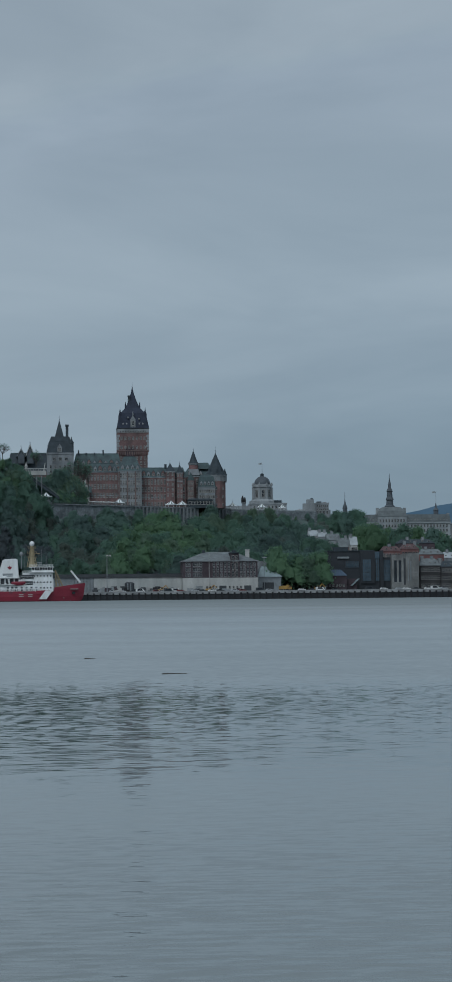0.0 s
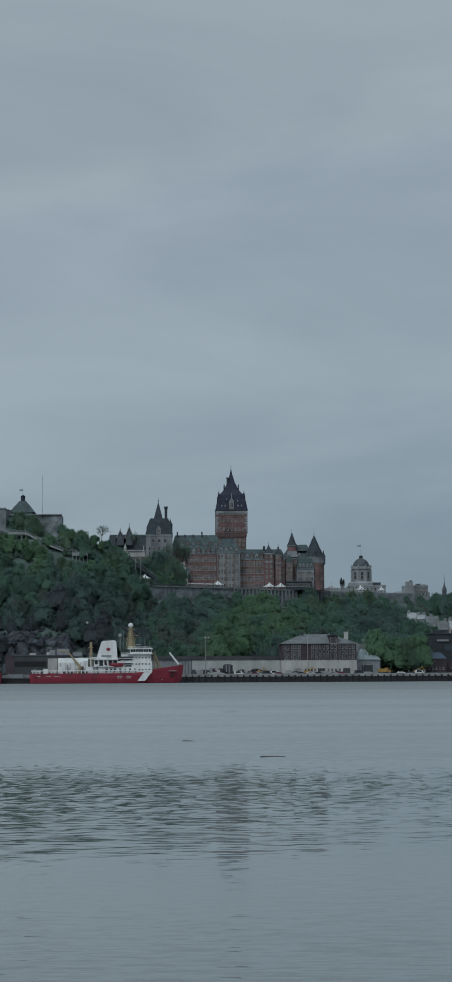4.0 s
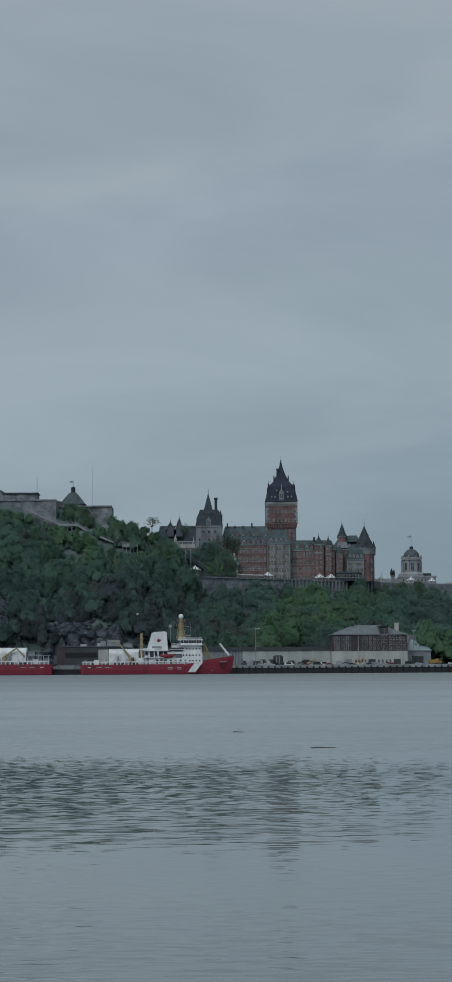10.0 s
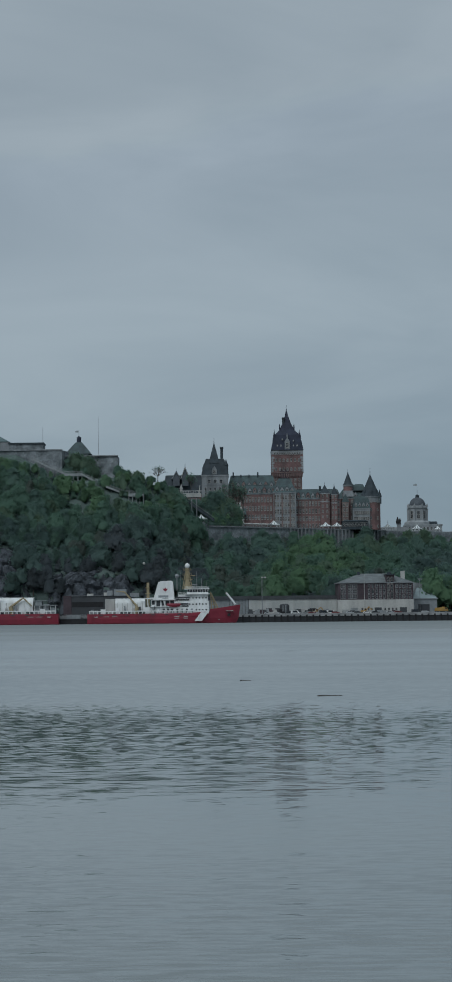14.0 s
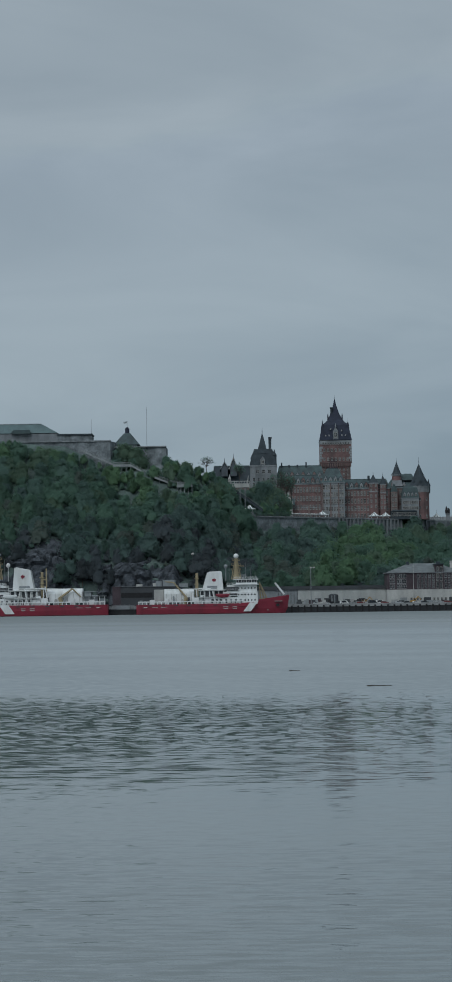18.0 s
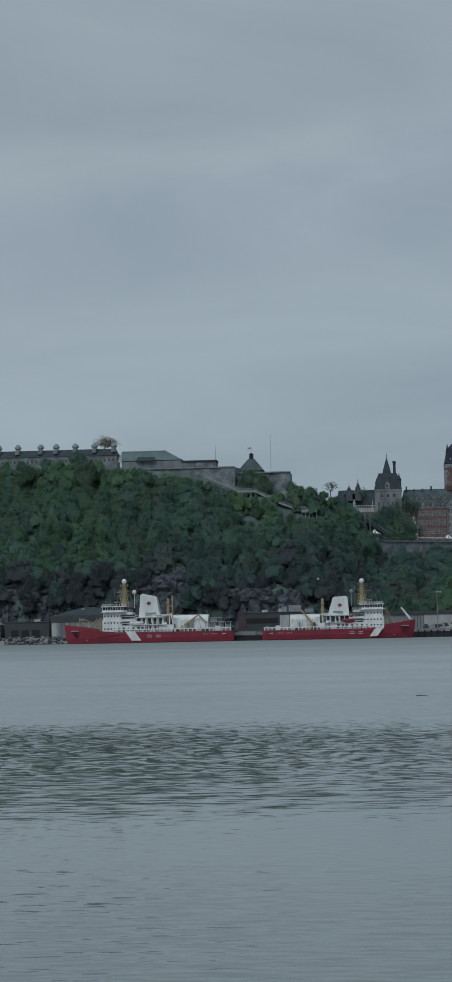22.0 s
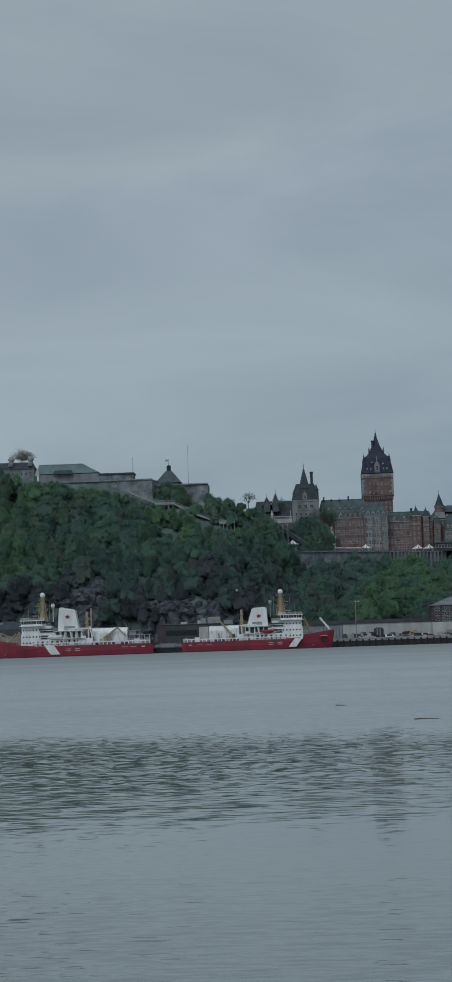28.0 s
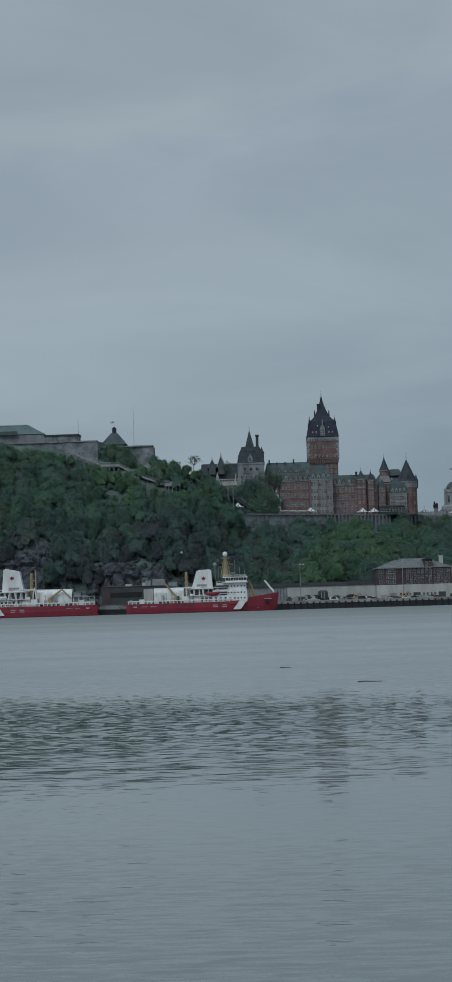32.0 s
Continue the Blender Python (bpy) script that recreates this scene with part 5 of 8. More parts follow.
def ship(name_label, sx, stern_a, bow_a, d, L, superstructure):
    """A red-hulled coast guard vessel of length L. sx: 1 with the bow to the right, -1 to the left. Local x runs from the stern (0) to the bow (L)."""
    x_st = E(stern_a, d)
    hb = 7.0  # half beam
    s = thing("ship", (x_st + sx * L / 2, d, 0), name_label, "ship", group="moored ships")

    def W(x):
        return x_st + sx * x

    def bx(m, xa, xb, ya, yb, za, zb, slot=0, taper=0.0):
        return m.box(min(W(xa), W(xb)), max(W(xa), W(xb)), d + ya, d + yb, za, zb, slot, taper)

    # hull: stations with flare at the bow and a round stern
    st = [(0.0, 0.72, 0.0), (0.03, 0.90, 0.0), (0.10, 1.0, 0.0), (0.35, 1.0, 0.0), (0.65, 1.0, 0.1), (0.80, 0.86, 0.9), (0.90, 0.56, 2.0), (0.96, 0.28, 2.7), (1.0, 0.02, 3.2)]
    m = Mesh()
    vs, n = [], len(st)
    deck_z = []
    for f, w, sh in st:
        zt = 5.2 + sh
        deck_z.append(zt)
        xo = f * L
        rake = 2.6 * max(0.0, (f - 0.86) / 0.14)
        for z, ws, xr in ((-1.5, 0.62, -1.2 * rake), (0.3, 0.84 if f > 0.7 else 0.94, -0.8 * rake), (2.6, 0.93 if f > 0.7 else 1.0, -0.35 * rake), (zt, 1.0, 0.0)):
            vs += [(W(xo + xr), d - hb * w * ws, z), (W(xo + xr), d + hb * w * ws, z)]
    fs = []
    for k in range(n - 1):
        for j in range(3):
            o, p = k * 8 + j * 2, (k + 1) * 8 + j * 2
            fs += [(o, p, p + 2, o + 2), (o + 1, o + 3, p + 3, p + 1)]
        fs.append((k * 8 + 6, (k + 1) * 8 + 6, (k + 1) * 8 + 7, k * 8 + 7))
    fs += [(0, 2, 3, 1), (2, 4, 5, 3), (4, 6, 7, 5)]
    m.add(vs, fs)
    hull = part("hull", m, RED, s, "bright red hull")
    # rubbing strake and the dark boot line
    part("rubbing_strake", bx(Mesh(), 0.03 * L, 0.80 * L, -hb - 0.12, -hb + 0.1, 3.9, 4.15), RED, hull)
    # white slanting stripe on the bow quarter
    y_ = d - hb - 0.06
    sa, sw = (57.5, 4.0) if superstructure else (49.7, 5.1)
    lean = -3.5
    m = Mesh().slab([(W(sa), 1.1), (W(sa + sw), 1.1), (W(sa + sw - lean), 5.7), (W(sa - lean), 5.7)], y_ - 0.1, y_ + 0.3)
    part("white_stripe", m, WHITE, hull, "white slanting stripe")
    # lettering too small to read: plain bars
    for k, (o, z, l) in enumerate([(9.4, 3.6, 2.6), (4.6, 3.6, 2.4), (9.4, 2.7, 2.6), (4.6, 2.7, 2.4)]):
        part("letter_bar", bx(Mesh(), sa - o - l / 2, sa - o + l / 2, -hb - 0.1, -hb + 0.2, z - 0.17, z + 0.17), OFFWHITE, hull)
    for k in range(3):
        part("letter_bar", bx(Mesh(), 4.0 + k * 4.6, 7.0 + k * 4.7 if k else 5.8, -hb - 0.1, -hb + 0.2, 3.62 - 0.1 * (k == 0), 3.84), WHITE if k == 0 else OFFWHITE, hull)
    # bulwark rail with stanchions along the main deck
    part("bulwark_rail", bx(Mesh(), 1.0, 0.70 * L, -hb + 0.1, -hb + 0.35, 6.3, 6.8), WHITE, s)
    pm = Mesh().box(-0.24, 0.24, -0.1, 0.12, 0, 1.5)
    pd = pm.data("stanchion", WHITE)
    for k in range(28):
        piece("stanchion", pd, s, (W(1.5 + k * (0.685 * L) / 28), d - hb + 0.25, 5.1))
    bul = Mesh()
    for k in range(n - 4, n - 1):
        (fa, wa, sa_), (fb, wb, sb_) = st[k], st[k + 1]
        for q in (-1, 1):
            bul.add([(W(fa * L), d + q * hb * wa, 5.1 + sa_), (W(fb * L), d + q * hb * wb, 5.1 + sb_), (W(fb * L), d + q * hb * wb, 6.3 + sb_), (W(fa * L), d + q * hb * wa, 6.3 + sa_)], [(0, 1, 2, 3)])
    part("bow_bulwark", bul, RED, s)
    # deck house
    h0, h1 = superstructure and (0.46 * L, 0.79 * L) or (0.42 * L, 0.80 * L)
    tiers = Mesh()
    hx1 = 65.2 if superstructure else 70.8      # bridge front
    hx0 = hx1 - 18.4
    bx(tiers, hx0, hx1, -6.2, 6.2, 5.0, 11.4)
    house = part("deck_house", tiers, WHITE, s, "white deck house with portholes")
    m = bx(Mesh(), hx0 + 2, hx1 - 0.4, -5.8, 5.8, 11.4, 15.0)
    bx(m, hx0 - 7, hx0, -6.0, 6.0, 5.0, 8.2)
    part("upper_deck_house", m, WHITE, s)
    m = bx(Mesh(), hx1 - 13, hx1 + 0.6, -7.4, 7.4, 15.0, 15.35)
    bx(m, hx1 - 13, hx1 + 0.4, -7.2, 7.2, 17.6, 18.0)
    bx(m, hx1 - 11.6, hx1 - 0.2, -6.8, 6.8, 15.35, 16.05)
    bridge = part("wheelhouse", m, WHITE, s)
    part("wheelhouse_windows", bx(Mesh(), hx1 - 11.4, hx1 - 0.3, -6.7, 6.7, 16.05, 17.6), PANE, bridge, "dark band of bridge windows")
    mm = Mesh()
    for k in range(9):
        bx(mm, hx1 - 11.5 + k * 1.38, hx1 - 11.3 + k * 1.38, -6.85, -6.6, 16.0, 17.65)
    part("window_posts", mm, WHITE, bridge)
    # dark panels that paint the shade of open galleries on the house side, and portholes
    for z, xa, xb in ((11.9, hx0 + 0.8, hx0 + 8.0), (8.6, hx0 + 0.2, hx0 + 7.6)):
        part("gallery_shade", bx(Mesh(), xa, xb, -6.32, -5.6, z, z + 1.9), DARK, house)
        part("gallery_rail", bx(Mesh(), xa - 0.4, xb + 0.4, -6.75, -6.5, z + 0.75, z + 0.95), WHITE, house)
    pt = Mesh().ring(0, 0, [(0.42, -0.08), (0.42, 0.08)], 10)
    pdm = pt.data("porthole", PANE)
    for z in (9.9, 13.2, 7.0):
        for k in range(6 if z > 8 else 4):
            o = new("porthole", pdm)
            o.parent = house
            o.location = Vector((W(hx1 - 1.4 - k * 1.75), d - (6.24 if z < 12 else 5.84), z)) - ORIGIN[s.name]
            o.rotation_euler = (radians(90), 0, 0)
    # dark plates on the solid side give the shade of recesses behind the davits
    for k in range(3):
        part("recess_shade", bx(Mesh(), hx0 - 6.4 + k * 2.2, hx0 - 5.0 + k * 2.2, -6.08, -5.9, 5.6, 7.7), DARK, house)
    for k in range(4):
        part("side_door", bx(Mesh(), hx0 + 1.0 + k * 2.6, hx0 + 2.1 + k * 2.6, -6.28, -6.1, 5.5, 7.6), STEEL if k % 2 else DARK, house)
    for k in range(5):
        part("liferaft", Mesh().tube((W(hx0 - 5.5 + k * 2.1), d - 6.2, 9.0), (W(hx0 - 4.2 + k * 2.1), d - 6.2, 9.0), 0.42, 8), OFFWHITE, s)
    # deck rails on the house tops
    for z, xa, xb, y in ((12.4, hx0, hx0 + 3, -6.2), (19.0, hx1 - 12.5, hx1, -7.0), (16.0, hx0 + 2, hx1 - 12, -5.8), (9.2, hx0 - 7, hx0, -6.0)):
        rail = Mesh()
        for dz in (0, -0.5):
            bx(rail, xa, xb, y - 0.06, y + 0.06, z + dz - 0.06, z + dz + 0.06)
        k = xa
        while k < xb:
            bx(rail, k - 0.06, k + 0.06, y - 0.06, y + 0.06, z - 1.1, z)
            k += 1.5
        part("deck_rail", rail, WHITE, s)
    # funnel: raked, wider at the foot
    fx = hx0 - 1.2
    fl = [(W(fx - 11.6), 8.2), (W(fx + 1.5), 8.2), (W(fx + 0.4), 21.6 if not superstructure else 21.9), (W(fx - 7.4), 21.6)]
    if not superstructure:
        fl = [(W(38.2), 6.0), (W(51.8), 6.0), (W(50.2), 23.4), (W(41.6), 22.2)]
    m = Mesh().slab(fl, d - 3.6, d + 3.6)
    fun = part("funnel", m, WHITE, s, "white raked funnel")
    topx = sum(p[0] for p in fl[2:]) / 2
    part("leaf_mark", Mesh().slab(leaf_outline(topx - sx * 0.2, fl[2][1] - 4.4, 1.3), d - 3.72, d - 3.5), RED, fun, "red leaf mark")
    part("funnel_top", Mesh().slab([(fl[3][0] + sx * 0.5, fl[3][1]), (fl[2][0] - sx * 0.5, fl[2][1]), (fl[2][0] - sx * 0.8, fl[2][1] + 0.4), (fl[3][0] + sx * 1.0, fl[3][1] + 0.4)], d - 3.0, d + 3.0), WHITE, fun)
    part("funnel_grille", Mesh().box(min(fl[0][0], fl[1][0]) + 4.2, max(fl[0][0], fl[1][0]) - 3.6, d - 3.74, d - 3.5, 13.0, 14.6), STEEL, fun)
    # open deck with boats under the funnel
    fb0, fb1 = (34.5, 46.8) if superstructure else (37.5, 52.4)
    part("boat_deck_house", bx(Mesh(), fb0, fb1, -5.2, 5.2, 5.0, 12.2), WHITE, s)
    part("boat_deck", bx(Mesh(), fb0 - 1.0, fb1 + 0.4, -6.9, 6.9, 12.2, 12.5), WHITE, s)
    part("lower_boat_deck", bx(Mesh(), fb0 - 1.0, fb1 + 0.4, -6.9, 6.9, 8.6, 8.85), WHITE, s)
    for k in range(5):
        o = fb0 + (fb1 - fb0) * (k + 0.5) / 5
        # dark plate in place of the shade inside an open deck bay
        part("opening_shade", bx(Mesh(), o - 1.0, o + 1.0, -5.26, -5.1, 8.95, 11.9), DARK, s)
        part("deck_door", bx(Mesh(), o - 0.5, o + 0.5, -5.26, -5.1, 5.6, 7.9), DARK, s)
        part("deck_pillar", Mesh().tube((W(o - 1.2), d - 6.6, 5.2), (W(o - 1.2), d - 6.6, 12.2), 0.12, 5), WHITE, s)
    part("boat_deck_rail", bx(Mesh(), fb0 - 1.0, fb1 + 0.4, -6.9, -6.75, 13.3, 13.5), WHITE, s)
    # main mast
    mx = hx1 - 11.4
    m = Mesh().ring(W(mx), d, [(2.2, 17.9), (1.7, 20.2), (1.3, 23), (1.0, 28.6)], 8)
    for z, w in ((22.6, 2.6), (25.0, 2.4), (27.6, 2.0)):
        m.box(W(mx) - w, W(mx) + w, d - 1.2, d + 1.2, z, z + 0.22)
        for q in (-w, -w / 2, w / 2, w):
            m.box(W(mx) + q - 0.07, W(mx) + q + 0.07, d - 1.2, d - 1.05, z, z + 1.1)
        m.box(W(mx) - w, W(mx) + w, d - 1.2, d - 1.08, z + 1.0, z + 1.12)
    m.box(W(mx + 1.5), W(mx + 4.2), d - 0.3, d + 0.3, 24.6, 25.0) if sx > 0 else m.box(W(mx + 4.2), W(mx + 1.5), d - 0.3, d + 0.3, 24.6, 25.0)
    mast = part("mast", m, YELLOW, s, "buff yellow mast")
    part("radome", Mesh().ball(W(mx), d, 30.0, 1.35, 12), WHITE, mast, "white radome ball")
    part("small_radome", Mesh().ball(W(fx + 2.6), d - 1, 24.7, 1.15, 12).tube((W(fx + 2.6), d - 1, 17), (W(fx + 2.6), d - 1, 23.8), 0.28, 6), STEEL if superstructure else WHITE, s)
    for o, zt in ((mx + 5.0, 27.0), (mx + 7.6, 23.5), (mx - 3.8, 27.5), (mx - 5.6, 25.5), (hx1 - 1.2, 21.5)):
        part("antenna", Mesh().tube((W(o), d - 2, 17.5), (W(o), d - 2, zt), 0.09, 5), STEEL, s)
    ant = Mesh().tube((W(mx + 4), d - 2.8, 17.5), (W(mx + 4), d - 2.8, 19.9), 0.12, 5)
    ant.box(W(mx + 4) - 1.4, W(mx + 4) + 1.4, d - 3, d - 2.7, 19.8, 20.3)
    part("radar_scanner", ant, STEEL, s)
    # boat and davits amidships
    m = Mesh()
    bl = fx - 6
    m.ring(W(bl + 7), d - 6.3, [(0.3, 8.4), (1.0, 8.8), (1.25, 9.7), (1.1, 10.4)], 10, sx=3.2, sy=1.0)
    part("work_boat", m, RED if superstructure else WHITE, s, "red work boat on davits" if superstructure else "white work boat on davits")
    for o in (bl + 3.2, bl + 11):
        part("davit", Mesh().tube((W(o), d - 6.2, 5.2), (W(o - 1.6), d - 6.2, 12.0), 0.4, 6), WHITE, s)
    # derrick post, crane, covered cargo
    cx_ = 32.4 if superstructure else 35.8
    m = Mesh().box(W(cx_) - 0.9, W(cx_) + 0.9, d + 0.5, d + 2.3, 5, 21.4, taper=0.25)
    for z in (9.5, 12.5, 15.5, 18.5):
        m.box(W(cx_) - 1.3, W(cx_) + 1.3, d + 0.2, d + 2.5, z, z + 0.3)
    if not superstructure:
        m.box(W(cx_ - 2.4) - 0.35, W(cx_ - 2.4) + 0.35, d + 0.5, d + 1.2, 5, 23)
        m.box(min(W(cx_), W(cx_ - 2.4)), max(W(cx_), W(cx_ - 2.4)), d + 0.6, d + 1.0, 17.5, 18)
        m.box(min(W(cx_), W(cx_ - 2.4)), max(W(cx_), W(cx_ - 2.4)), d + 0.6, d + 1.0, 14, 14.4)
    part("derrick_post", m, YELLOW, s, "buff yellow derrick post")
    tk0, tk1 = (15.0, 31.0) if superstructure else (13.5, 32.6)
    cov = Mesh()
    ny = 8
    prof = [(-4.4, 6.2)] + [(-4.4 * math.cos(math.pi * k / ny), 10.6 + 2.6 * math.sin(math.pi * k / ny)) for k in range(ny + 1)] + [(4.4, 6.2)]
    vs = [(W(x), d + y, z) for x in (tk0, tk1) for y, z in prof]
    q = len(prof)
    cov.add(vs, [(i, i + 1, q + i + 1, q + i) for i in range(q - 1)] + [tuple(range(q)), tuple(range(2 * q - 1, q - 1, -1))])
    part("cargo_cover", cov, WHITE, s, "white covered hangar on the after deck")
    for k in range(6):
        o = tk0 + (tk1 - tk0) * (k + 0.5) / 6
        part("cover_rib", bx(Mesh(), o - 0.1, o + 0.1, -4.5, -4.3, 6.2, 10.8), OFFWHITE, s)
    part("container", bx(Mesh(), tk0 - 5.5 if superstructure else tk0 - 4.0, tk0 - 0.4, -3, 3, 5.4, 13.0 if superstructure else 8.2), OFFWHITE, s)
    m = Mesh().tube((W(tk0 + 11), d - 5.6, 5.2), (W(tk0 + 12), d - 5.6, 9.0), 1.1, 8).tube((W(tk0 + 12), d - 5.6, 8.6), (W(tk0 + 5.2), d - 5.4, 16.6 if superstructure else 13.0), 0.62, 6, 0.4)
    m.tube((W(tk0 + 5.2), d - 5.4, 16.6 if superstructure else 13.0), (W(tk0 + 0.6), d - 5.2, 17.0 if superstructure else 9.0), 0.4, 6, 0.25)
    part("deck_crane", m, YELLOW, s, "buff hydraulic deck crane")
    # machinery, lockers and hatches between the funnel and the stern
    for o, w, z0, z1, y in ((tk1 + 1.5, 1.6, 5.2, 8.6, -5), (tk1 + 4.5, 1.2, 5.2, 9.8, -4.6), (tk1 + 6.8, 1.0, 5.2, 8.0, -5.2), (8.5, 1.4, 5.2, 7.6, -4), (5.0, 1.1, 5.2, 7.0, -4.5), (2.6, 0.8, 5.2, 7.4, -4)):
        part("deck_locker", bx(Mesh(), o - w, o + w, y - 0.8, y + 0.8, z0, z1, taper=0.08), WHITE if z1 > 7.5 else STEEL, s)
    for o in (tk1 + 2.0, tk1 + 6.0, tk1 + 9.0):
        part("gantry_post", Mesh().tube((W(o), d - 5.6, 5.2), (W(o - 0.6), d - 5.6, 13.2), 0.3, 6), WHITE, s)
    part("gantry_beam", bx(Mesh(), tk1 - 3.0, tk1 + 9.4, -5.9, -5.3, 12.8, 13.3), WHITE, s)
    if not superstructure:
        for k in range(3):
            part("after_deck_house", bx(Mesh(), 1.5 + k * 3.6, 4.6 + k * 3.9, -4.5, 4.5, 5.2, 8.2 + k * 1.6, taper=0.1), STEEL, s)
        part("after_canopy", bx(Mesh(), 1.0, 13.0, -6.0, 6.0, 9.2, 9.5), STEEL, s)
        part("upper_canopy", bx(Mesh(), 6.0, 12.8, -5.0, 5.0, 11.4, 11.7), STEEL, s)
        for o in (1.4, 4.2, 7.0, 9.8, 12.6):
            part("canopy_post", Mesh().tube((W(o), d - 5.8, 5.2), (W(o), d - 5.8, 9.3), 0.12, 5), WHITE, s)
        part("mid_deck_beam", bx(Mesh(), 33.0, 44.0, -6.2, -5.8, 13.1, 13.6), WHITE, s)
        part("leaning_post", Mesh().tube((W(42.6), d - 6.4, 5.2), (W(44.4), d - 6.4, 13.2), 0.36, 6), WHITE, s)
        part("leaning_post", Mesh().tube((W(31.6), d - 6.4, 5.2), (W(33.4), d - 6.4, 14.2), 0.34, 6), WHITE, s)
    m = Mesh()
    bx(m, 0.30 * L, 0.44 * L, 4.5, 5.0, 12.9, 13.3)
    part("gantry", m, WHITE, s)
    # foredeck: windlass, A-frame crane, jib
    fz = 6.0
    m = Mesh()
    f0 = hx1 + 1.2
    m.tube((W(f0 + 0.4), d - 3, fz), (W(f0 - 0.2), d - 3, 16.2 if superstructure else 12.6), 0.42, 6, 0.3)
    m.tube((W(f0 + 4.6), d - 3, fz), (W(f0 + 0.2), d - 3, 15.4 if superstructure else 12.4), 0.40, 6, 0.3)
    m.tube((W(f0 + 2.6), d + 2, fz), (W(f0 + 0.4), d + 2, 14.5 if superstructure else 11.5), 0.38, 6, 0.3)
    for z in (7.6, 9.4, 11.2):
        bx(m, f0 - 0.2, f0 + 3.6 - (z - 7) * 0.5, -3.2, -2.8, z, z + 0.3)
    if not superstructure:
        m.tube((W(f0 + 8), d - 3, fz), (W(f0 + 2), d - 3, 11.8), 0.32, 6)
        m.tube((W(f0 + 8.2), d - 3, fz), (W(f0 + 10.4), d - 3, 12.2), 0.3, 6)
        m.tube((W(f0 + 10.4), d - 3, 12.2), (W(f0 + 4.0), d - 3, 9.8), 0.26, 6)
        m.tube((W(f0 + 11.6), d - 3, 6.4), (W(f0 + 11.6), d - 3, 12.6), 0.28, 6)
        m.tube((W(f0 + 11.6), d - 3, 12.4), (W(f0 + 6.4), d - 3, 7.0), 0.24, 6)
    part("foredeck_frame", m, YELLOW, s, "buff yellow foredeck crane frame")
    if superstructure:
        part("jib", Mesh().tube((W(L - 2.6), d - 1, 9.6), (W(L - 7.6), d - 1, 15.8), 0.6, 8, 0.5), WHITE, s, "white raised crane jib")
    m = Mesh()
    for o, z, w in ((L - 6.5, 7.4, 1.0), (L - 9.2, 7.2, 0.8), (L - 12, 7.0, 1.2), (f0 + 6, 6.6, 1.3)):
        bx(m, o - w, o + w, -2, 2, z - 1.2, z + 0.9)
    part("windlass", m, STEEL, s)
    # lattice legs and platforms beside the mast
    for o in (-2.6, 2.6):
        part("mast_leg", Mesh().tube((W(mx + o), d - 1.5, 17.9), (W(mx + o * 0.35), d - 0.6, 27.4), 0.22, 6, 0.14), YELLOW, mast)
    for z, w in ((19.6, 2.5), (21.2, 2.2), (23.6, 1.8)):
        part("mast_brace", Mesh().box(W(mx) - w, W(mx) + w, d - 1.5, d - 1.3, z, z + 0.2), YELLOW, mast)
    # boats, winches and vents along the deck edge
    for o, w, z1, mt_ in ((0.20, 0.9, 8.4, WHITE), (0.245, 0.5, 9.4, STEEL), (0.30, 0.7, 8.0, OFFWHITE), (0.345, 0.5, 8.9, DARK), (0.40, 0.8, 8.6, WHITE), (0.44, 0.5, 9.2, STEEL)):
        part("deck_vent", bx(Mesh(), o * L - w, o * L + w, -6.0, -5.0, 5.2, z1, taper=0.1), mt_, s)
    # fairlead openings in the bulwark and draught marks
    for k in range(7):
        part("freeing_port", bx(Mesh(), (0.08 + 0.085 * k) * L, (0.105 + 0.085 * k) * L, -hb - 0.07, -hb + 0.1, 4.35, 4.8), DARK, hull)
    part("name_bar", bx(Mesh(), 0.905 * L, 0.955 * L, -hb * 0.62, -hb * 0.30, 6.1, 6.4), OFFWHITE, hull)
    part("thruster_mark", Mesh().ring(W(0.86 * L), d - hb * 0.72, [(0.4, 1.6), (0.4, 1.9)], 8), OFFWHITE, hull)
    part("anchor", bx(Mesh(), 0.915 * L, 0.935 * L, -hb * 0.56, -hb * 0.30, 3.6, 4.9), BLACK, hull)
    return s


ship("red and white coast guard vessel moored beside the lamp pole", 1, 145, 388, 1071, E(388, 1071) - E(145, 1071), True).scale = (1, 1, 1.03)
ship("red and white coast guard icebreaker moored ahead of the breakwater", -1, 99, -175, 1070, E(99, 1070) - E(-175, 1070), False).scale = (1, 1, 1.11)

# ---- harbour buildings ----
def hall(name, a0, a1, d, depth, base, eave_b, ridge_b, wallmat, roofmat, label, category="building", inset=4.0):
    """A long building with a hipped roof on the quay."""
    x0, x1 = E(a0, d), E(a1, d)
    t = thing(name, ((x0 + x1) / 2, d + depth / 2, base), label, category)
    w = part("wall", Mesh().box(x0, x1, d, d + depth, base, H(eave_b, d)), wallmat, t)
    r = part("roof", Mesh().hip(x0, x1, d, d + depth, H(eave_b, d) + 0.02, H(ridge_b, d), inset), roofmat, t)
    return t, w, r


WIN_DIM = window_data(0.95, 2.0, frame_mat=DIMFRAME)
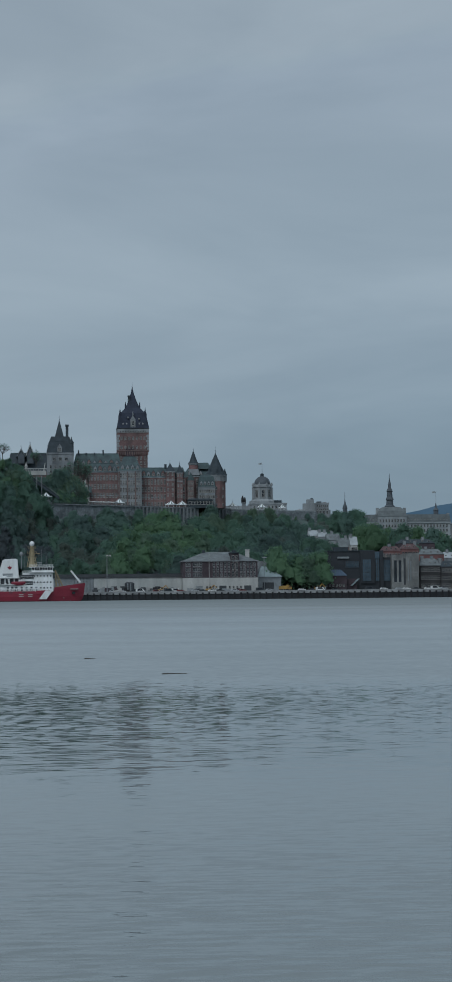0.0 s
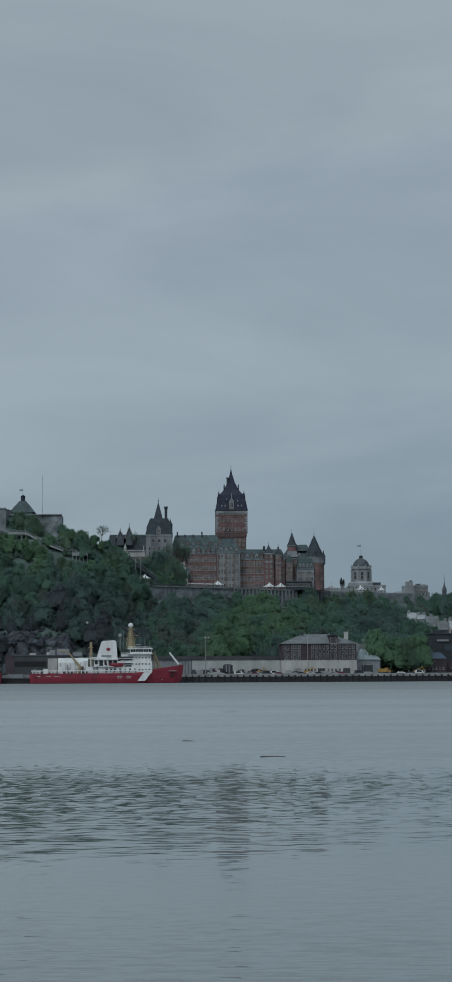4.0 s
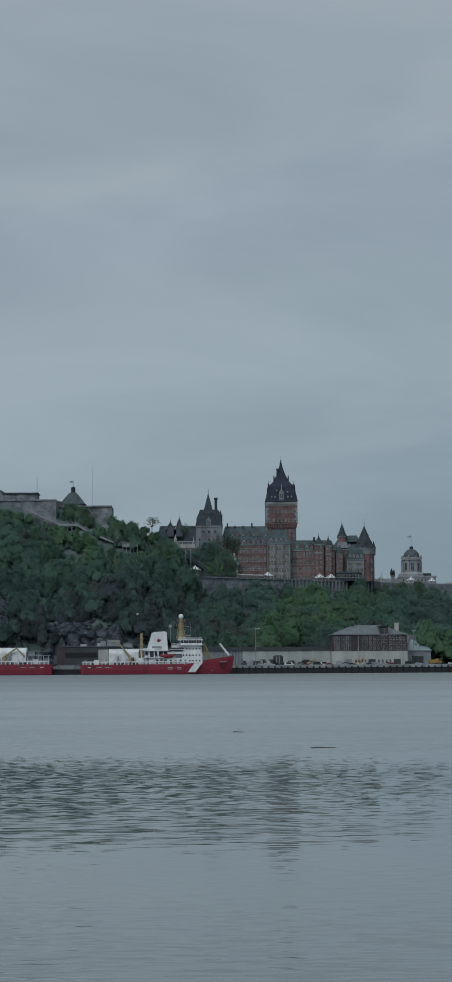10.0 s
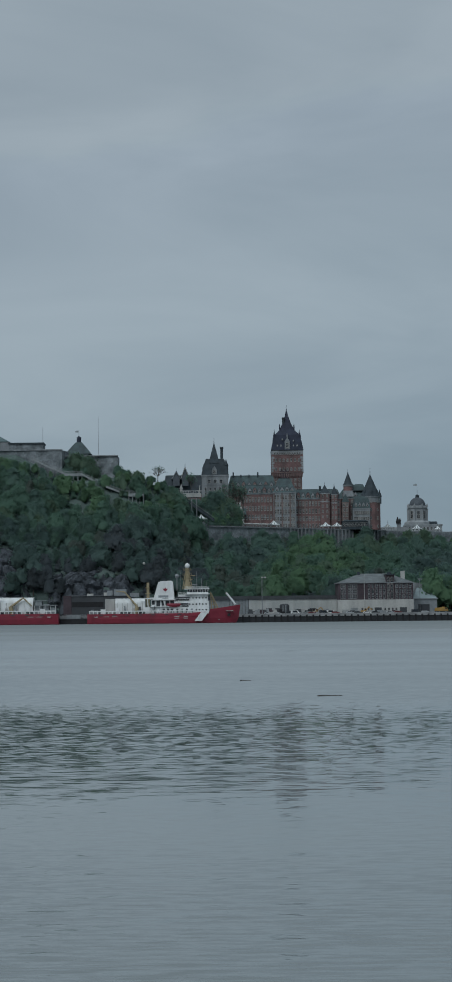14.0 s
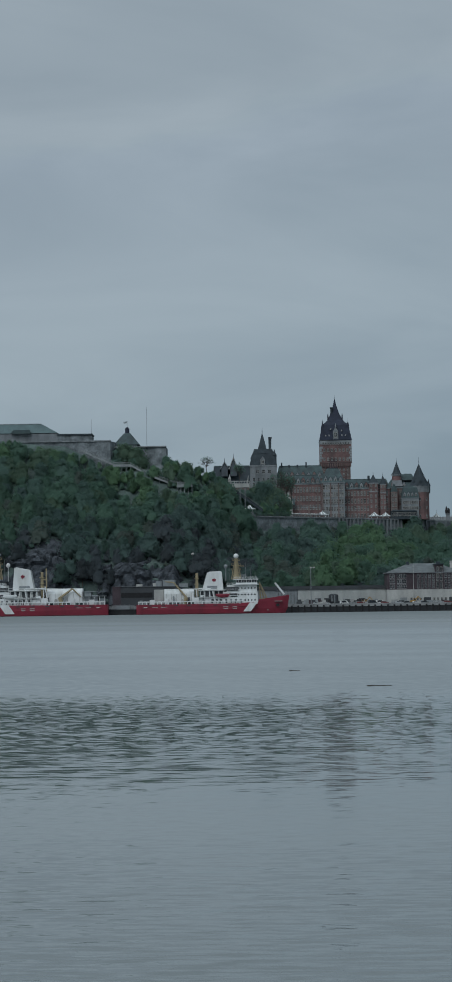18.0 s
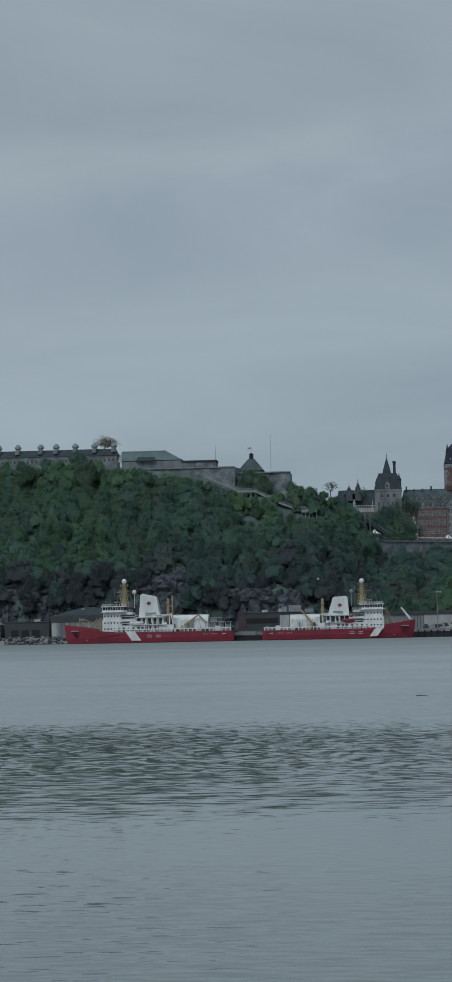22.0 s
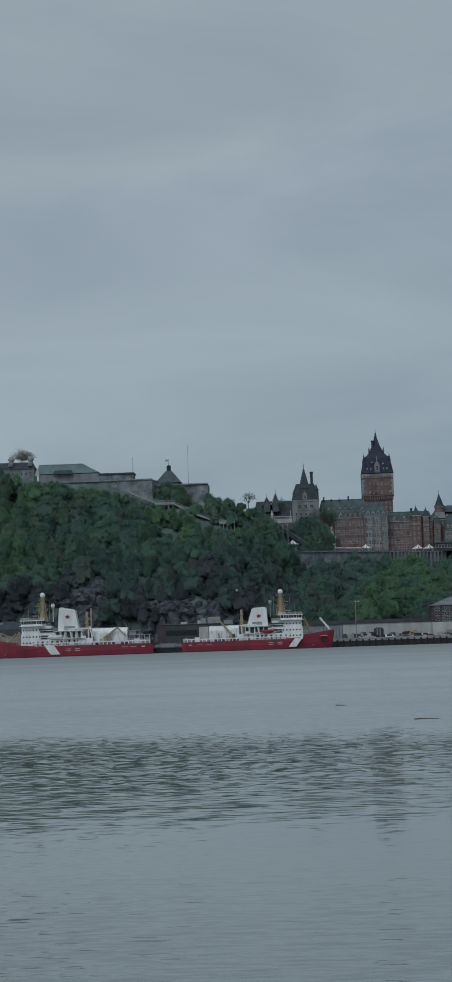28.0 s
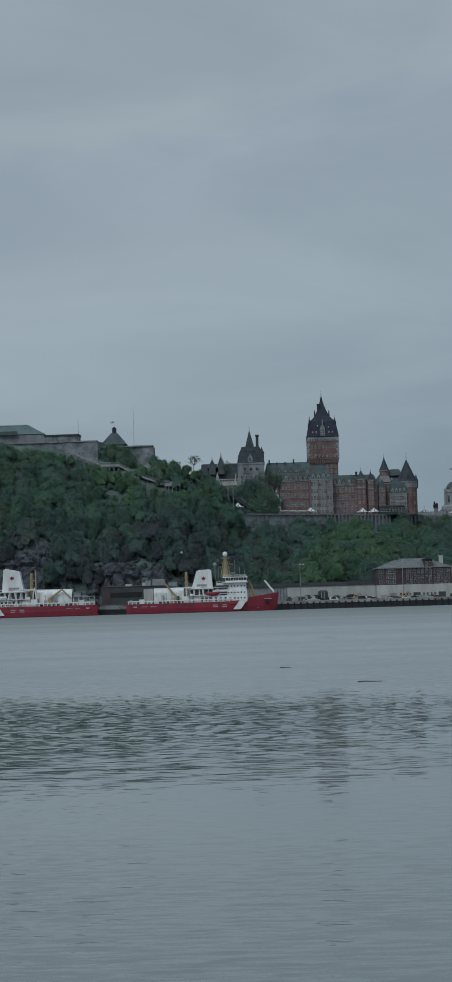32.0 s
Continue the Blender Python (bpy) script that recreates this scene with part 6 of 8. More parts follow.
# the dark brick office building with its pale ground floor
d = 1104
bb, bw, br = hall("office_building", 545, 664, d, 30, QUAY_Z, 1057.5, 1042.5, DARKBRICK, ROOFGREY, "dark brick office building with a pale ground floor and hipped roof", inset=13)
x0, x1 = E(545, d), E(664, d)
part("ground_floor", Mesh().box(x0 - 0.25, x1 + 0.25, d - 0.3, d + 30.2, QUAY_Z, H(1084.5, d)), OFFWHITE, bb, "pale rendered ground floor")
part("eave_band", Mesh().box(x0 - 0.7, x1 + 0.7, d - 0.7, d + 30.7, H(1058.5, d), H(1057, d)), STONE, bb)
part("flag_mast", Mesh().tube((E(586, d), d - 1.4, QUAY_Z), (E(586, d), d - 1.4, H(1045, d)), 0.2, 6, 0.12), OFFWHITE, bb)
FLOORS_ = [H(b_, d) for b_ in (1082.5, 1074.3, 1066)]
window_rows(bw, WIN_DIM, spread(E(548, d), E(557, d), 2) + spread(E(560, d), E(575, d), 4), FLOORS_, d - 0.02)
window_rows(bw, WIN_DIM, spread(E(591, d), E(621, d), 5), FLOORS_, d - 0.02)
window_rows(bw, WIN_DIM, spread(E(635, d), E(662, d), 5), FLOORS_, d - 0.02)
for a in (570, 608, 648):
    part("loading_door", Mesh().box(E(a, d) - 2.0, E(a, d) + 2.0, d - 0.42, d, QUAY_Z + 0.1, QUAY_Z + 3.4), DARK if a != 570 else WOODWALK, bb)
window_rows(bb, WIN_SMALL, spread(E(580, d), E(600, d), 4) + spread(E(616, d), E(640, d), 4), [QUAY_Z + 1.9], d - 0.32)
x2, x3 = E(621, d), E(634, d)
part("centre_block", Mesh().box(x2, x3, d - 0.35, d + 14, H(1084.5, d), H(1045, d)), DARKBRICK, bb)
part("centre_roof", Mesh().box(x2 - 0.3, x3 + 0.3, d - 1.1, d + 14.2, H(1045.5, d), H(1044, d)), SLATE2, bb)
window_rows(bb, WIN_TALL, [(x2 + x3) / 2 - 1, (x2 + x3) / 2 + 1], [H(1083, d), H(1071, d), H(1059, d)], d - 0.37)
part("chimney", Mesh().box(E(647, d), E(653.5, d), d + 9, d + 11, H(1060, d), H(1039, d)).box(E(646.6, d), E(654, d), d + 8.8, d + 11.2, H(1040.5, d), H(1039, d)), OFFWHITE, bb)
part("roof_vents", Mesh().box(E(578, d), E(582, d), d + 13, d + 15, H(1045, d), H(1039.5, d)).box(E(626, d), E(632, d), d + 13, d + 15, H(1045, d), H(1040, d)), SLATE2, br)

# hangar with the pale blue-green roof
d = 1118
hg, hw, hr = hall("hangar", 664, 702, d, 26, QUAY_Z, 1084, 1066, STEEL, BLUEROOF, "grey hangar with a pale blue-green metal roof", inset=4)
part("rooftop_plant", Mesh().box(E(668, d), E(684, d), d + 16, d + 22, H(1075, d), H(1058, d)), STONE, hg)
part("hangar_door", Mesh().box(E(672, d), E(690, d), d - 0.15, d, QUAY_Z, QUAY_Z + 5), DARK, hg)
part("gutter", Mesh().box(E(664, d) - 0.5, E(702, d) + 0.5, d - 0.6, d - 0.3, H(1084.5, d), H(1083.5, d)), STEEL, hr)
solo("roof_antenna", Mesh().tube((E(674, d), d - 3, QUAY_Z), (E(674, d), d - 3, H(1052, d)), 0.14, 6).box(E(671, d), E(678, d), d - 3.1, d - 2.9, H(1053.5, d), H(1052, d)), STEEL, "slim grey lamp mast beside the hangar", "lamp")

# long low warehouse with a pale front
d = 1122
lw, _, _ = hall("warehouse", 402, 546, d, 20, QUAY_Z, 1081.5, 1077, CREAM, DARK, "long low warehouse with a pale wall and dark flat roof", inset=1)
part("roof_edge", Mesh().box(E(330, d), E(546, d), d - 0.6, d + 1, H(1082.5, d), H(1077, d)), DARK, lw)
part("end_wall", Mesh().box(E(330, d), E(402, d), d + 0.3, d + 18, QUAY_Z, H(1080, d)), STEEL, lw)
m = Mesh()
for a in range(410, 546, 9):
    m.box(E(a, d) - 0.12, E(a, d) + 0.12, d - 0.1, d + 0.1, QUAY_Z, H(1082, d))
part("wall_joints", m, OFFWHITE, lw)
for a in (434,):
    part("gate", Mesh().box(E(a, d) - 1.6, E(a, d) + 1.6, d - 0.18, d, QUAY_Z, QUAY_Z + 3.6), DARK, lw)
# stack of frames and tanks beside the bow
st = thing("scaffold_store", (E(388, 1110), 1112, QUAY_Z), "dark stacked steel frames beside the warehouse", "storage rack")
for k in range(7):
    a = 371 + k * 5
    m = Mesh().tube((E(a, 1110), 1110, QUAY_Z), (E(a, 1110), 1110, H(1082, 1110)), 0.12, 5).tube((E(a, 1110), 1114, QUAY_Z), (E(a, 1110), 1114, H(1082, 1110)), 0.12, 5)
    part("upright", m, DARK, st)
for z in (1, 3.2, 5.4, 7):
    part("beam", Mesh().box(E(371, 1110), E(401, 1110), 1109.9, 1110.1, QUAY_Z + z, QUAY_Z + z + 0.3), STEEL, st)
for a, r in ((456, 1.8), (460.5, 2.0)):
    tk = thing("tank", (E(a, 1108), 1108, QUAY_Z), "dark grey upright tank on the quay", "tank", group="quay tanks")
    part("shell", Mesh().ring(E(a, 1108), 1108, [(r, QUAY_Z), (r, QUAY_Z + 5.2), (r * 0.6, QUAY_Z + 5.8), (0.2, QUAY_Z + 6)], 14), DARK, tk)
    part("ladder", Mesh().box(E(a, 1108) - 0.25, E(a, 1108) + 0.25, 1108 - r - 0.15, 1108 - r, QUAY_Z, QUAY_Z + 5.2), STEEL, tk)

# dark low sheds behind the ships
d = 1104
sh, sw, sr = hall("harbour_shed", 108, 212, d, 20, QUAY_Z, 1075, 1073, DARK, DARK, "dark clad low harbour shed", inset=1)
part("shed_band", Mesh().box(E(120, d), E(170, d), d - 0.15, d, H(1092, d), H(1084, d)), BLACK, sh)
part("brick_end", Mesh().box(E(106, d), E(119, d), d - 0.3, d + 19, QUAY_Z, H(1074, d)), DARKBRICK, sh)
for a0, a1, b1 in ((143, 153, 1070.5), (170, 175, 1069), (175, 184, 1066), (186, 206, 1064), (212, 226, 1070)):
    part("rooftop_unit", Mesh().box(E(a0, d), E(a1, d), d + 4, d + 8, H(1076, d), H(b1, d)), STEEL if a0 > 172 else OFFWHITE, sh)
d = 1098
fs, fw, fr = hall("ferry_shed", -196, -86, d, 30, QUAY_Z, 1074, 1060, OFFWHITE, SLATE2, "shed with a grey hipped roof and pale panels", inset=16)
part("fascia", Mesh().box(E(-198, d), E(-84, d), d - 0.7, d - 0.1, H(1083, d), H(1073, d)), DARK, fs)
for k in range(5):
    part("pale_door", Mesh().box(E(-188 + k * 18, d), E(-173 + k * 18, d), d - 0.2, d, QUAY_Z + 0.2, H(1084, d)), STONE, fs)
part("roof_hatch", Mesh().box(E(-152, d), E(-146, d), d + 10, d + 12, H(1066, d), H(1062, d)), STEEL, fs)
d = 1110
ds, _, _ = hall("dark_shed", -272, -200, d, 16, QUAY_Z, 1083, 1081.5, DARK, DARK, "low dark shed near the breakwater", inset=1)
for a in (-262, -245, -228):
    part("shutter", Mesh().box(E(a, d), E(a + 12, d), d - 0.15, d, QUAY_Z, QUAY_Z + 4), BLACK, ds)
part("roof_duct", Mesh().box(E(-226, d), E(-216, d), d + 3, d + 4, H(1082, d), H(1078.5, d)), OFFWHITE, ds)
solo("wide_shed", Mesh().box(E(-330, 1112), E(-280, 1112), 1112, 1124, QUAY_Z, H(1086, 1112)).hip(E(-330, 1112), E(-280, 1112), 1112, 1124, H(1086, 1112), H(1080, 1112), 3), STONE, "grey shed beside the breakwater", "building")

# pontoon between the ships
pt_ = thing("pontoon", (E(122, 1076), 1076, 0), "dark steel pontoon between the moored ships", "pontoon")
part("float", Mesh().box(E(101, 1076), E(144, 1076), 1073, 1080.4, -0.8, 2.6), BLACK, pt_)
part("pontoon_deck", Mesh().box(E(100, 1076), E(145, 1076), 1072.8, 1080.5, 2.6, 3.0), DARK, pt_)
for k in range(6):
    part("post", Mesh().tube((E(104 + k * 7.4, 1076), 1073.4, 2.9), (E(104 + k * 7.4, 1076), 1073.4, 5.6), 0.12, 5), STEEL, pt_)
part("shelter", Mesh().box(E(112, 1076), E(134, 1076), 1076, 1079.6, 3.0, 4.9), STEEL, pt_)
part("rail", Mesh().box(E(104, 1076), E(141, 1076), 1073.34, 1073.46, 5.0, 5.15), STEEL, pt_)

# stores and clutter on the quay in front of the warehouse
rq = random.Random(31)
CRATE_MATS = ((DARK, "dark grey"), (DARKBRICK, "dull red"), (STEEL, "grey"), (WOODWALK, "weathered timber"), (OFFWHITE, "pale"), (BLACK, "black"), (ORANGE, "yellow"))
for k in range(34):
    a = 405 + k * 4.2 + rq.uniform(-1, 1) if k < 30 else 566 + (k - 30) * 22
    dq = rq.uniform(1103, 1114) if k < 30 else 1100.5
    w, h = rq.uniform(0.9, 2.6), rq.uniform(1.6, 3.6) if k < 30 else 1.8
    mt, word = CRATE_MATS[rq.choice((0, 0, 0, 1, 2, 2, 3, 4, 5, 5, 6))]
    x = E(a, dq)
    cr = thing("crate_stack", (x, dq, QUAY_Z + 0.06), word + " stacked crates on the quay", "crates", group="quay stores")
    z = QUAY_Z + 0.06
    part("crate", Mesh().box(x - w, x + w, dq - 0.9, dq + 0.9, z, z + h * 0.6, taper=0.05), mt, cr)
    part("crate", Mesh().box(x - w * 0.5, x + w * 0.8, dq - 0.8, dq + 0.8, z + h * 0.6, z + h, taper=0.05), mt, cr)
    part("pallet", Mesh().box(x - w - 0.1, x + w + 0.1, dq - 1.0, dq + 1.0, z, z + 0.14), WOODWALK, cr)
gl = thing("globe_lamp", (E(235, 1116), 1116, QUAY_Z), "tall thin lamp pole with a white globe behind the ship", "lamp")
part("pole", Mesh().tube((E(235, 1116), 1116, QUAY_Z), (E(235, 1116), 1116, H(1025, 1116)), 0.1, 6), DARK, gl)
part("globe", Mesh().ball(E(235, 1116), 1116, H(1023.4, 1116), 0.75, 10), OFFWHITE, gl)

# lamp pole
d = 1092
lp = thing("lamp_pole", (E(423, d), d, QUAY_Z), "tall grey floodlight pole on the quay", "lamp")
part("pole", Mesh().tube((E(423, d), d, QUAY_Z), (E(423, d), d, H(1047, d)), 0.26, 8, 0.16), STEEL, lp)
part("crossbar", Mesh().box(E(421.5, d), E(429, d), d - 0.15, d + 0.15, H(1048.3, d), H(1047, d)), STEEL, lp)
for a in (422, 427):
    part("floodlight", Mesh().box(E(a, d), E(a + 2.4, d), d - 0.6, d + 0.2, H(1048.8, d), H(1046.4, d)), OFFWHITE, lp)


# vehicles and machines on the quay
CAR_COLORS = [material("car_paint_" + n_, c, 0.3, 0.05, 0.5, 3, bump=0) for n_, c in (("white", (0.72, 0.72, 0.70)), ("silver", (0.42, 0.44, 0.45)), ("dark", (0.04, 0.045, 0.05)), ("red", (0.17, 0.035, 0.038)), ("blue", (0.05, 0.09, 0.2)))]
COLOR_WORDS = ("white", "silver grey", "dark grey", "dull red", "dark blue")


def car(x, y, z, paint, van=False):
    c = thing("van" if van else "car", (x, y, z), COLOR_WORDS[paint] + (" panel van parked on the quay" if van else " car parked on the quay"), "van" if van else "car", group="parked vehicles")
    L, h = (5.2, 2.1) if van else (4.4, 1.4)
    prof = [(-L / 2, 0.35), (L / 2, 0.35), (L / 2, 0.85), (L / 2 - 0.9 if not van else L / 2 - 0.6, 0.95), (L / 2 - 1.7 if not van else L / 2 - 1.2, h), (-L / 2 + (0.8 if not van else 0.1), h), (-L / 2, 0.95)]
    body = part("body", Mesh().slab([(x + px_, z + pz_) for px_, pz_ in prof], y - 0.88, y + 0.88), CAR_COLORS[paint], c)
    part("side_window", Mesh().slab([(x - L / 2 + 0.9, z + 0.95), (x + L / 2 - 1.25, z + 0.95), (x + L / 2 - 1.75, z + h - 0.12), (x - L / 2 + 1.05, z + h - 0.12)], y - 0.9, y - 0.85), PANE, body)
    for wx in (-L * 0.31, L * 0.31):
        o = new("wheel", WHEEL)
        o.parent = c
        o.location, o.rotation_euler = (wx, -0.8, 0.33), (radians(90), 0, 0)
    return c


WHEEL = Mesh().ring(0, 0, [(0.33, -0.12), (0.33, 0.12)], 12).ring(0, 0, [(0.18, 0.12), (0.16, 0.15)], 8, 1).data("wheel", [BLACK, STEEL])
for a, d, p, v in ((432, 1098, 1, 0), (441, 1100, 0, 0), (447, 1096, 1, 0), (466, 1099, 2, 0), (476, 1097, 0, 1), (502, 1098, 3, 0), (511, 1099, 1, 0), (521, 1097, 2, 1), (533, 1100, 0, 1), (540, 1097, 3, 0), (563, 1096, 1, 0),
                   (576, 1098, 2, 0), (590, 1097, 0, 0), (604, 1098, 2, 0), (627, 1097, 1, 0), (640, 1098, 3, 0), (668, 1099, 2, 1), (683, 1100, 1, 0), (735, 1099, 0, 0), (752, 1100, 2, 0), (765, 1098, 0, 1), (790, 1099, 2, 0),
                   (845, 1102, 2, 1), (868, 1100, 0, 0), (893, 1099, 1, 0), (905, 1098, 0, 0), (921, 1101, 2, 0), (940, 1098, 0, 0), (952, 1100, 0, 1), (966, 1098, 1, 0)):
    car(E(a, d), d, QUAY_Z + 0.06, p, bool(v))


def excavator(a, d, label, s=1.0):
    x, z = E(a, d), QUAY_Z + 0.06
    e = thing("excavator", (x, d, z), label, "excavator", group="work machines")
    for q in (-1.1, 1.1):
        part("track", Mesh().box(x - 1.9 * s, x + 1.9 * s, d + q - 0.3, d + q + 0.3, z, z + 0.85 * s, taper=0.15), BLACK, e)
    part("body", Mesh().box(x - 1.9 * s, x + 1.5 * s, d - 1.3, d + 1.3, z + 0.95 * s, z + 2.0 * s, taper=0.08), ORANGE, e)
    cab = part("cab", Mesh().box(x + 0.2 * s, x + 1.6 * s, d - 1.25, d - 0.1, z + 2.0 * s, z + 3.1 * s, taper=0.1), ORANGE, e)
    part("cab_window", Mesh().box(x + 0.4 * s, x + 1.45 * s, d - 1.3, d - 1.1, z + 2.2 * s, z + 2.9 * s), PANE, cab)
    part("boom", Mesh().tube((x + 1.2 * s, d + 0.4, z + 1.8 * s), (x + 3.2 * s, d + 0.4, z + 4.3 * s), 0.28, 6).tube((x + 3.2 * s, d + 0.4, z + 4.3 * s), (x + 5.0 * s, d + 0.4, z + 2.2 * s), 0.22, 6), ORANGE, e)
    part("bucket", Mesh().box(x + 4.6 * s, x + 5.6 * s, d - 0.2, d + 1.0, z + 1.2 * s, z + 2.2 * s, taper=0.2), STEEL, e)
    return e




def dump_truck(a, d, label):
    x, z = E(a, d), QUAY_Z + 0.06
    t = thing("dump_truck", (x, d, z), label, "truck", group="work machines")
    part("chassis", Mesh().box(x - 3.4, x + 3.6, d - 1.0, d + 1.0, z + 0.7, z + 1.1), DARK, t)
    part("tipper", Mesh().slab([(x - 3.5, z + 1.1), (x + 1.2, z + 1.1), (x + 2.0, z + 3.3), (x + 1.0, z + 3.5), (x + 0.6, z + 3.0), (x - 3.2, z + 2.8)], d - 1.4, d + 1.4), ORANGE, t)
    cab_ = part("cab", Mesh().slab([(x + 1.5, z + 1.0), (x + 3.7, z + 1.0), (x + 3.7, z + 1.9), (x + 3.2, z + 2.9), (x + 1.9, z + 2.9)], d - 1.2, d + 1.2), ORANGE, t)
    part("cab_window", Mesh().box(x + 2.2, x + 3.1, d - 1.24, d - 1.15, z + 2.0, z + 2.7), PANE, cab_)
    for wx in (-2.4, -1.0, 2.6):
        o = new("wheel", WHEEL)
        o.parent = t
        o.location, o.rotation_euler, o.scale = (wx, -1.1, 0.62), (radians(90), 0, 0), (1.8, 1.8, 2.0)


dump_truck(708, 1097, "yellow dump truck on the quay beside the trees")
excavator(760, 1103, "small yellow excavator on the quay", 0.9)
excavator(585, 1098, "yellow backhoe parked before the office building", 0.9)
excavator(508, 1106, "yellow work machine beside the warehouse", 0.9)
for a, w, h, mt, wd in ((500, 5, 1.6, WOODWALK, "pallets"), (517, 4, 2.2, WOODWALK, "crates"), (485, 6, 1.2, STEEL, "pipes"), (617, 4, 1.8, STEEL, "barriers"), (556, 4, 2.4, WOODWALK, "crates")):
    g = thing("stack", (E(a, 1101), 1101, QUAY_Z), "stacked " + wd + " on the quay", "stack", group="quay stacks")
    for k in range(4):
        part("layer", Mesh().box(E(a, 1101) - w / 2 + 0.1 * k, E(a, 1101) + w / 2 - 0.15 * k, 1100, 1102.4, QUAY_Z + 0.06 + h * k / 4, QUAY_Z + h * (k + 0.85) / 4), mt, g)
# small hut on the quay by the ship's bow
m = Mesh().box(E(433, 1087), E(448, 1087), 1086, 1089, QUAY_Z + 0.06, QUAY_Z + 1.3)
solo("gangway_stack", m, OFFWHITE, "pale stacked boards on the quay edge", "stack")

# ---- the old post office with the dome, and the monument ----
d = 1425
PZ = 57.5
po = thing("domed_building", (E(675, d), d + 12, PZ), "grey stone public building with a domed lantern", "building")
x0, x1 = E(655, d), E(712, d)
pw = part("wall", Mesh().box(x0, x1, d, d + 24, PZ, H(966, d)), PALESTONE, po)
part("low_wing", Mesh().box(E(608, d), x0, d + 3, d + 22, PZ, H(969, d)), PALESTONE, po)
part("cornice", Mesh().box(x0 - 0.4, x1 + 0.4, d - 0.5, d + 24.4, H(967.5, d), H(965, d)).box(x0 - 0.2, x1 + 0.2, d - 0.3, d, H(976, d), H(975, d)), PALESTONE, po)
part("attic", Mesh().box(E(692, d), E(705, d), d + 4, d + 18, H(966, d), H(960.5, d)), SLATE2, po)
window_rows(pw, WIN, spread(x0 + 1, x1 - 1, 9), [H(974, d), H(983, d)], d - 0.02)
dx, dy = E(675, d), d + 9
part("plinth", Mesh().ring(dx, dy, [(10.0, H(966, d)), (10.0, H(961.5, d)), (8.2, H(959, d))], 8, turn=math.pi / 8), PALESTONE, po)
dr = part("drum", Mesh().ring(dx, dy, [(7.0, H(961, d)), (7.0, H(940, d)), (7.6, H(939, d)), (7.6, H(936.5, d)), (6.5, H(936, d)), (5.9, H(933.5, d))], 8, turn=math.pi / 8), PALESTONE, po)
for k in range(8):
    an = math.pi / 8 + k * math.pi / 4
    part("column", Mesh().ring(dx + 7.2 * math.cos(an), dy + 7.2 * math.sin(an), [(0.85, H(960, d)), (0.7, H(959, d)), (0.65, H(941, d)), (0.9, H(940, d))], 8), PALESTONE, dr)
    part("pinnacle", Mesh().ring(dx + 7.3 * math.cos(an), dy + 7.3 * math.sin(an), [(0.7, H(936.5, d)), (0.5, H(933.5, d)), (0.1, H(931.5, d))], 6), PALESTONE, dr)
for an in (-0.785, 0, 0.785):
    piece("arched_window", WIN_TALL, dr, (dx + 6.5 * math.sin(an), dy - 6.5 * math.cos(an) - 0.1, H(955, d)), an, (1.6, 1, 1.5))
part("dome", Mesh().ring(dx, dy, [(5.95, H(934, d))] + [(5.9 * math.cos(q * math.pi / 14), H(934, d) + (H(921, d) - H(934, d)) * math.sin(q * math.pi / 14)) for q in range(7)] + [(1.3, H(921, d))], 20), LEAD, po, "dark ribbed dome")
part("lantern", Mesh().ring(dx, dy, [(1.4, H(921.5, d)), (1.3, H(918.5, d)), (1.6, H(918, d)), (0.2, H(916, d))], 8), SLATE2, po)


def flag(x, y, z0, z1, fw, label, color):
    f = thing("flagpole", (x, y, z0), label, "flagpole", group="flagpoles")
    part("pole", Mesh().tube((x, y, z0), (x, y, z1), 0.14, 6, 0.07), STEEL, f)
    n = 6
    m = Mesh()
    vs = [(x - fw * i / n, y + 0.25 * math.sin(i * 1.3), z1 - 0.2 - k * fw * 0.5 + 0.12 * math.sin(i * 1.1)) for k in (0, 1) for i in range(n + 1)]
    vs += [(a_, b_ + 0.05, c_) for a_, b_, c_ in vs]
    o = 2 * (n + 1)
    fs_ = [(i, i + 1, n + 2 + i, n + 1 + i) for i in range(n)] + [(o + i, o + n + 1 + i, o + n + 2 + i, o + i + 1) for i in range(n)]
    m.add(vs, fs_)
    part("flag", m, color, f)


flag(dx, dy, H(917, d), H(899, d), 2.6, "flagpole with a small flag over the dome", PALEROOF)
mo = thing("monument", (E(643, 1395), 1397, PZ), "dark bronze monument on a pale stone pedestal", "monument")
part("pedestal", Mesh().square(E(639.5, 1395), E(647, 1395), 1395, 1398.2, [(1.25, PZ), (1.1, PZ + 1), (0.8, PZ + 2), (0.75, H(966, 1395)), (0.95, H(965, 1395)), (0.95, H(964, 1395))]), STONE, mo)
solo("statue", Mesh().ring(E(641.3, 1395), 1396.6, [(0.9, H(964, 1395)), (1.1, H(960, 1395)), (0.7, H(956, 1395)), (0.3, H(953, 1395))], 8).ring(E(645, 1395), 1396.6, [(0.7, H(964, 1395)), (0.8, H(959.5, 1395)), (0.4, H(955.5, 1395))], 8), BLACK, "dark bronze figure group on the pedestal", "statue")

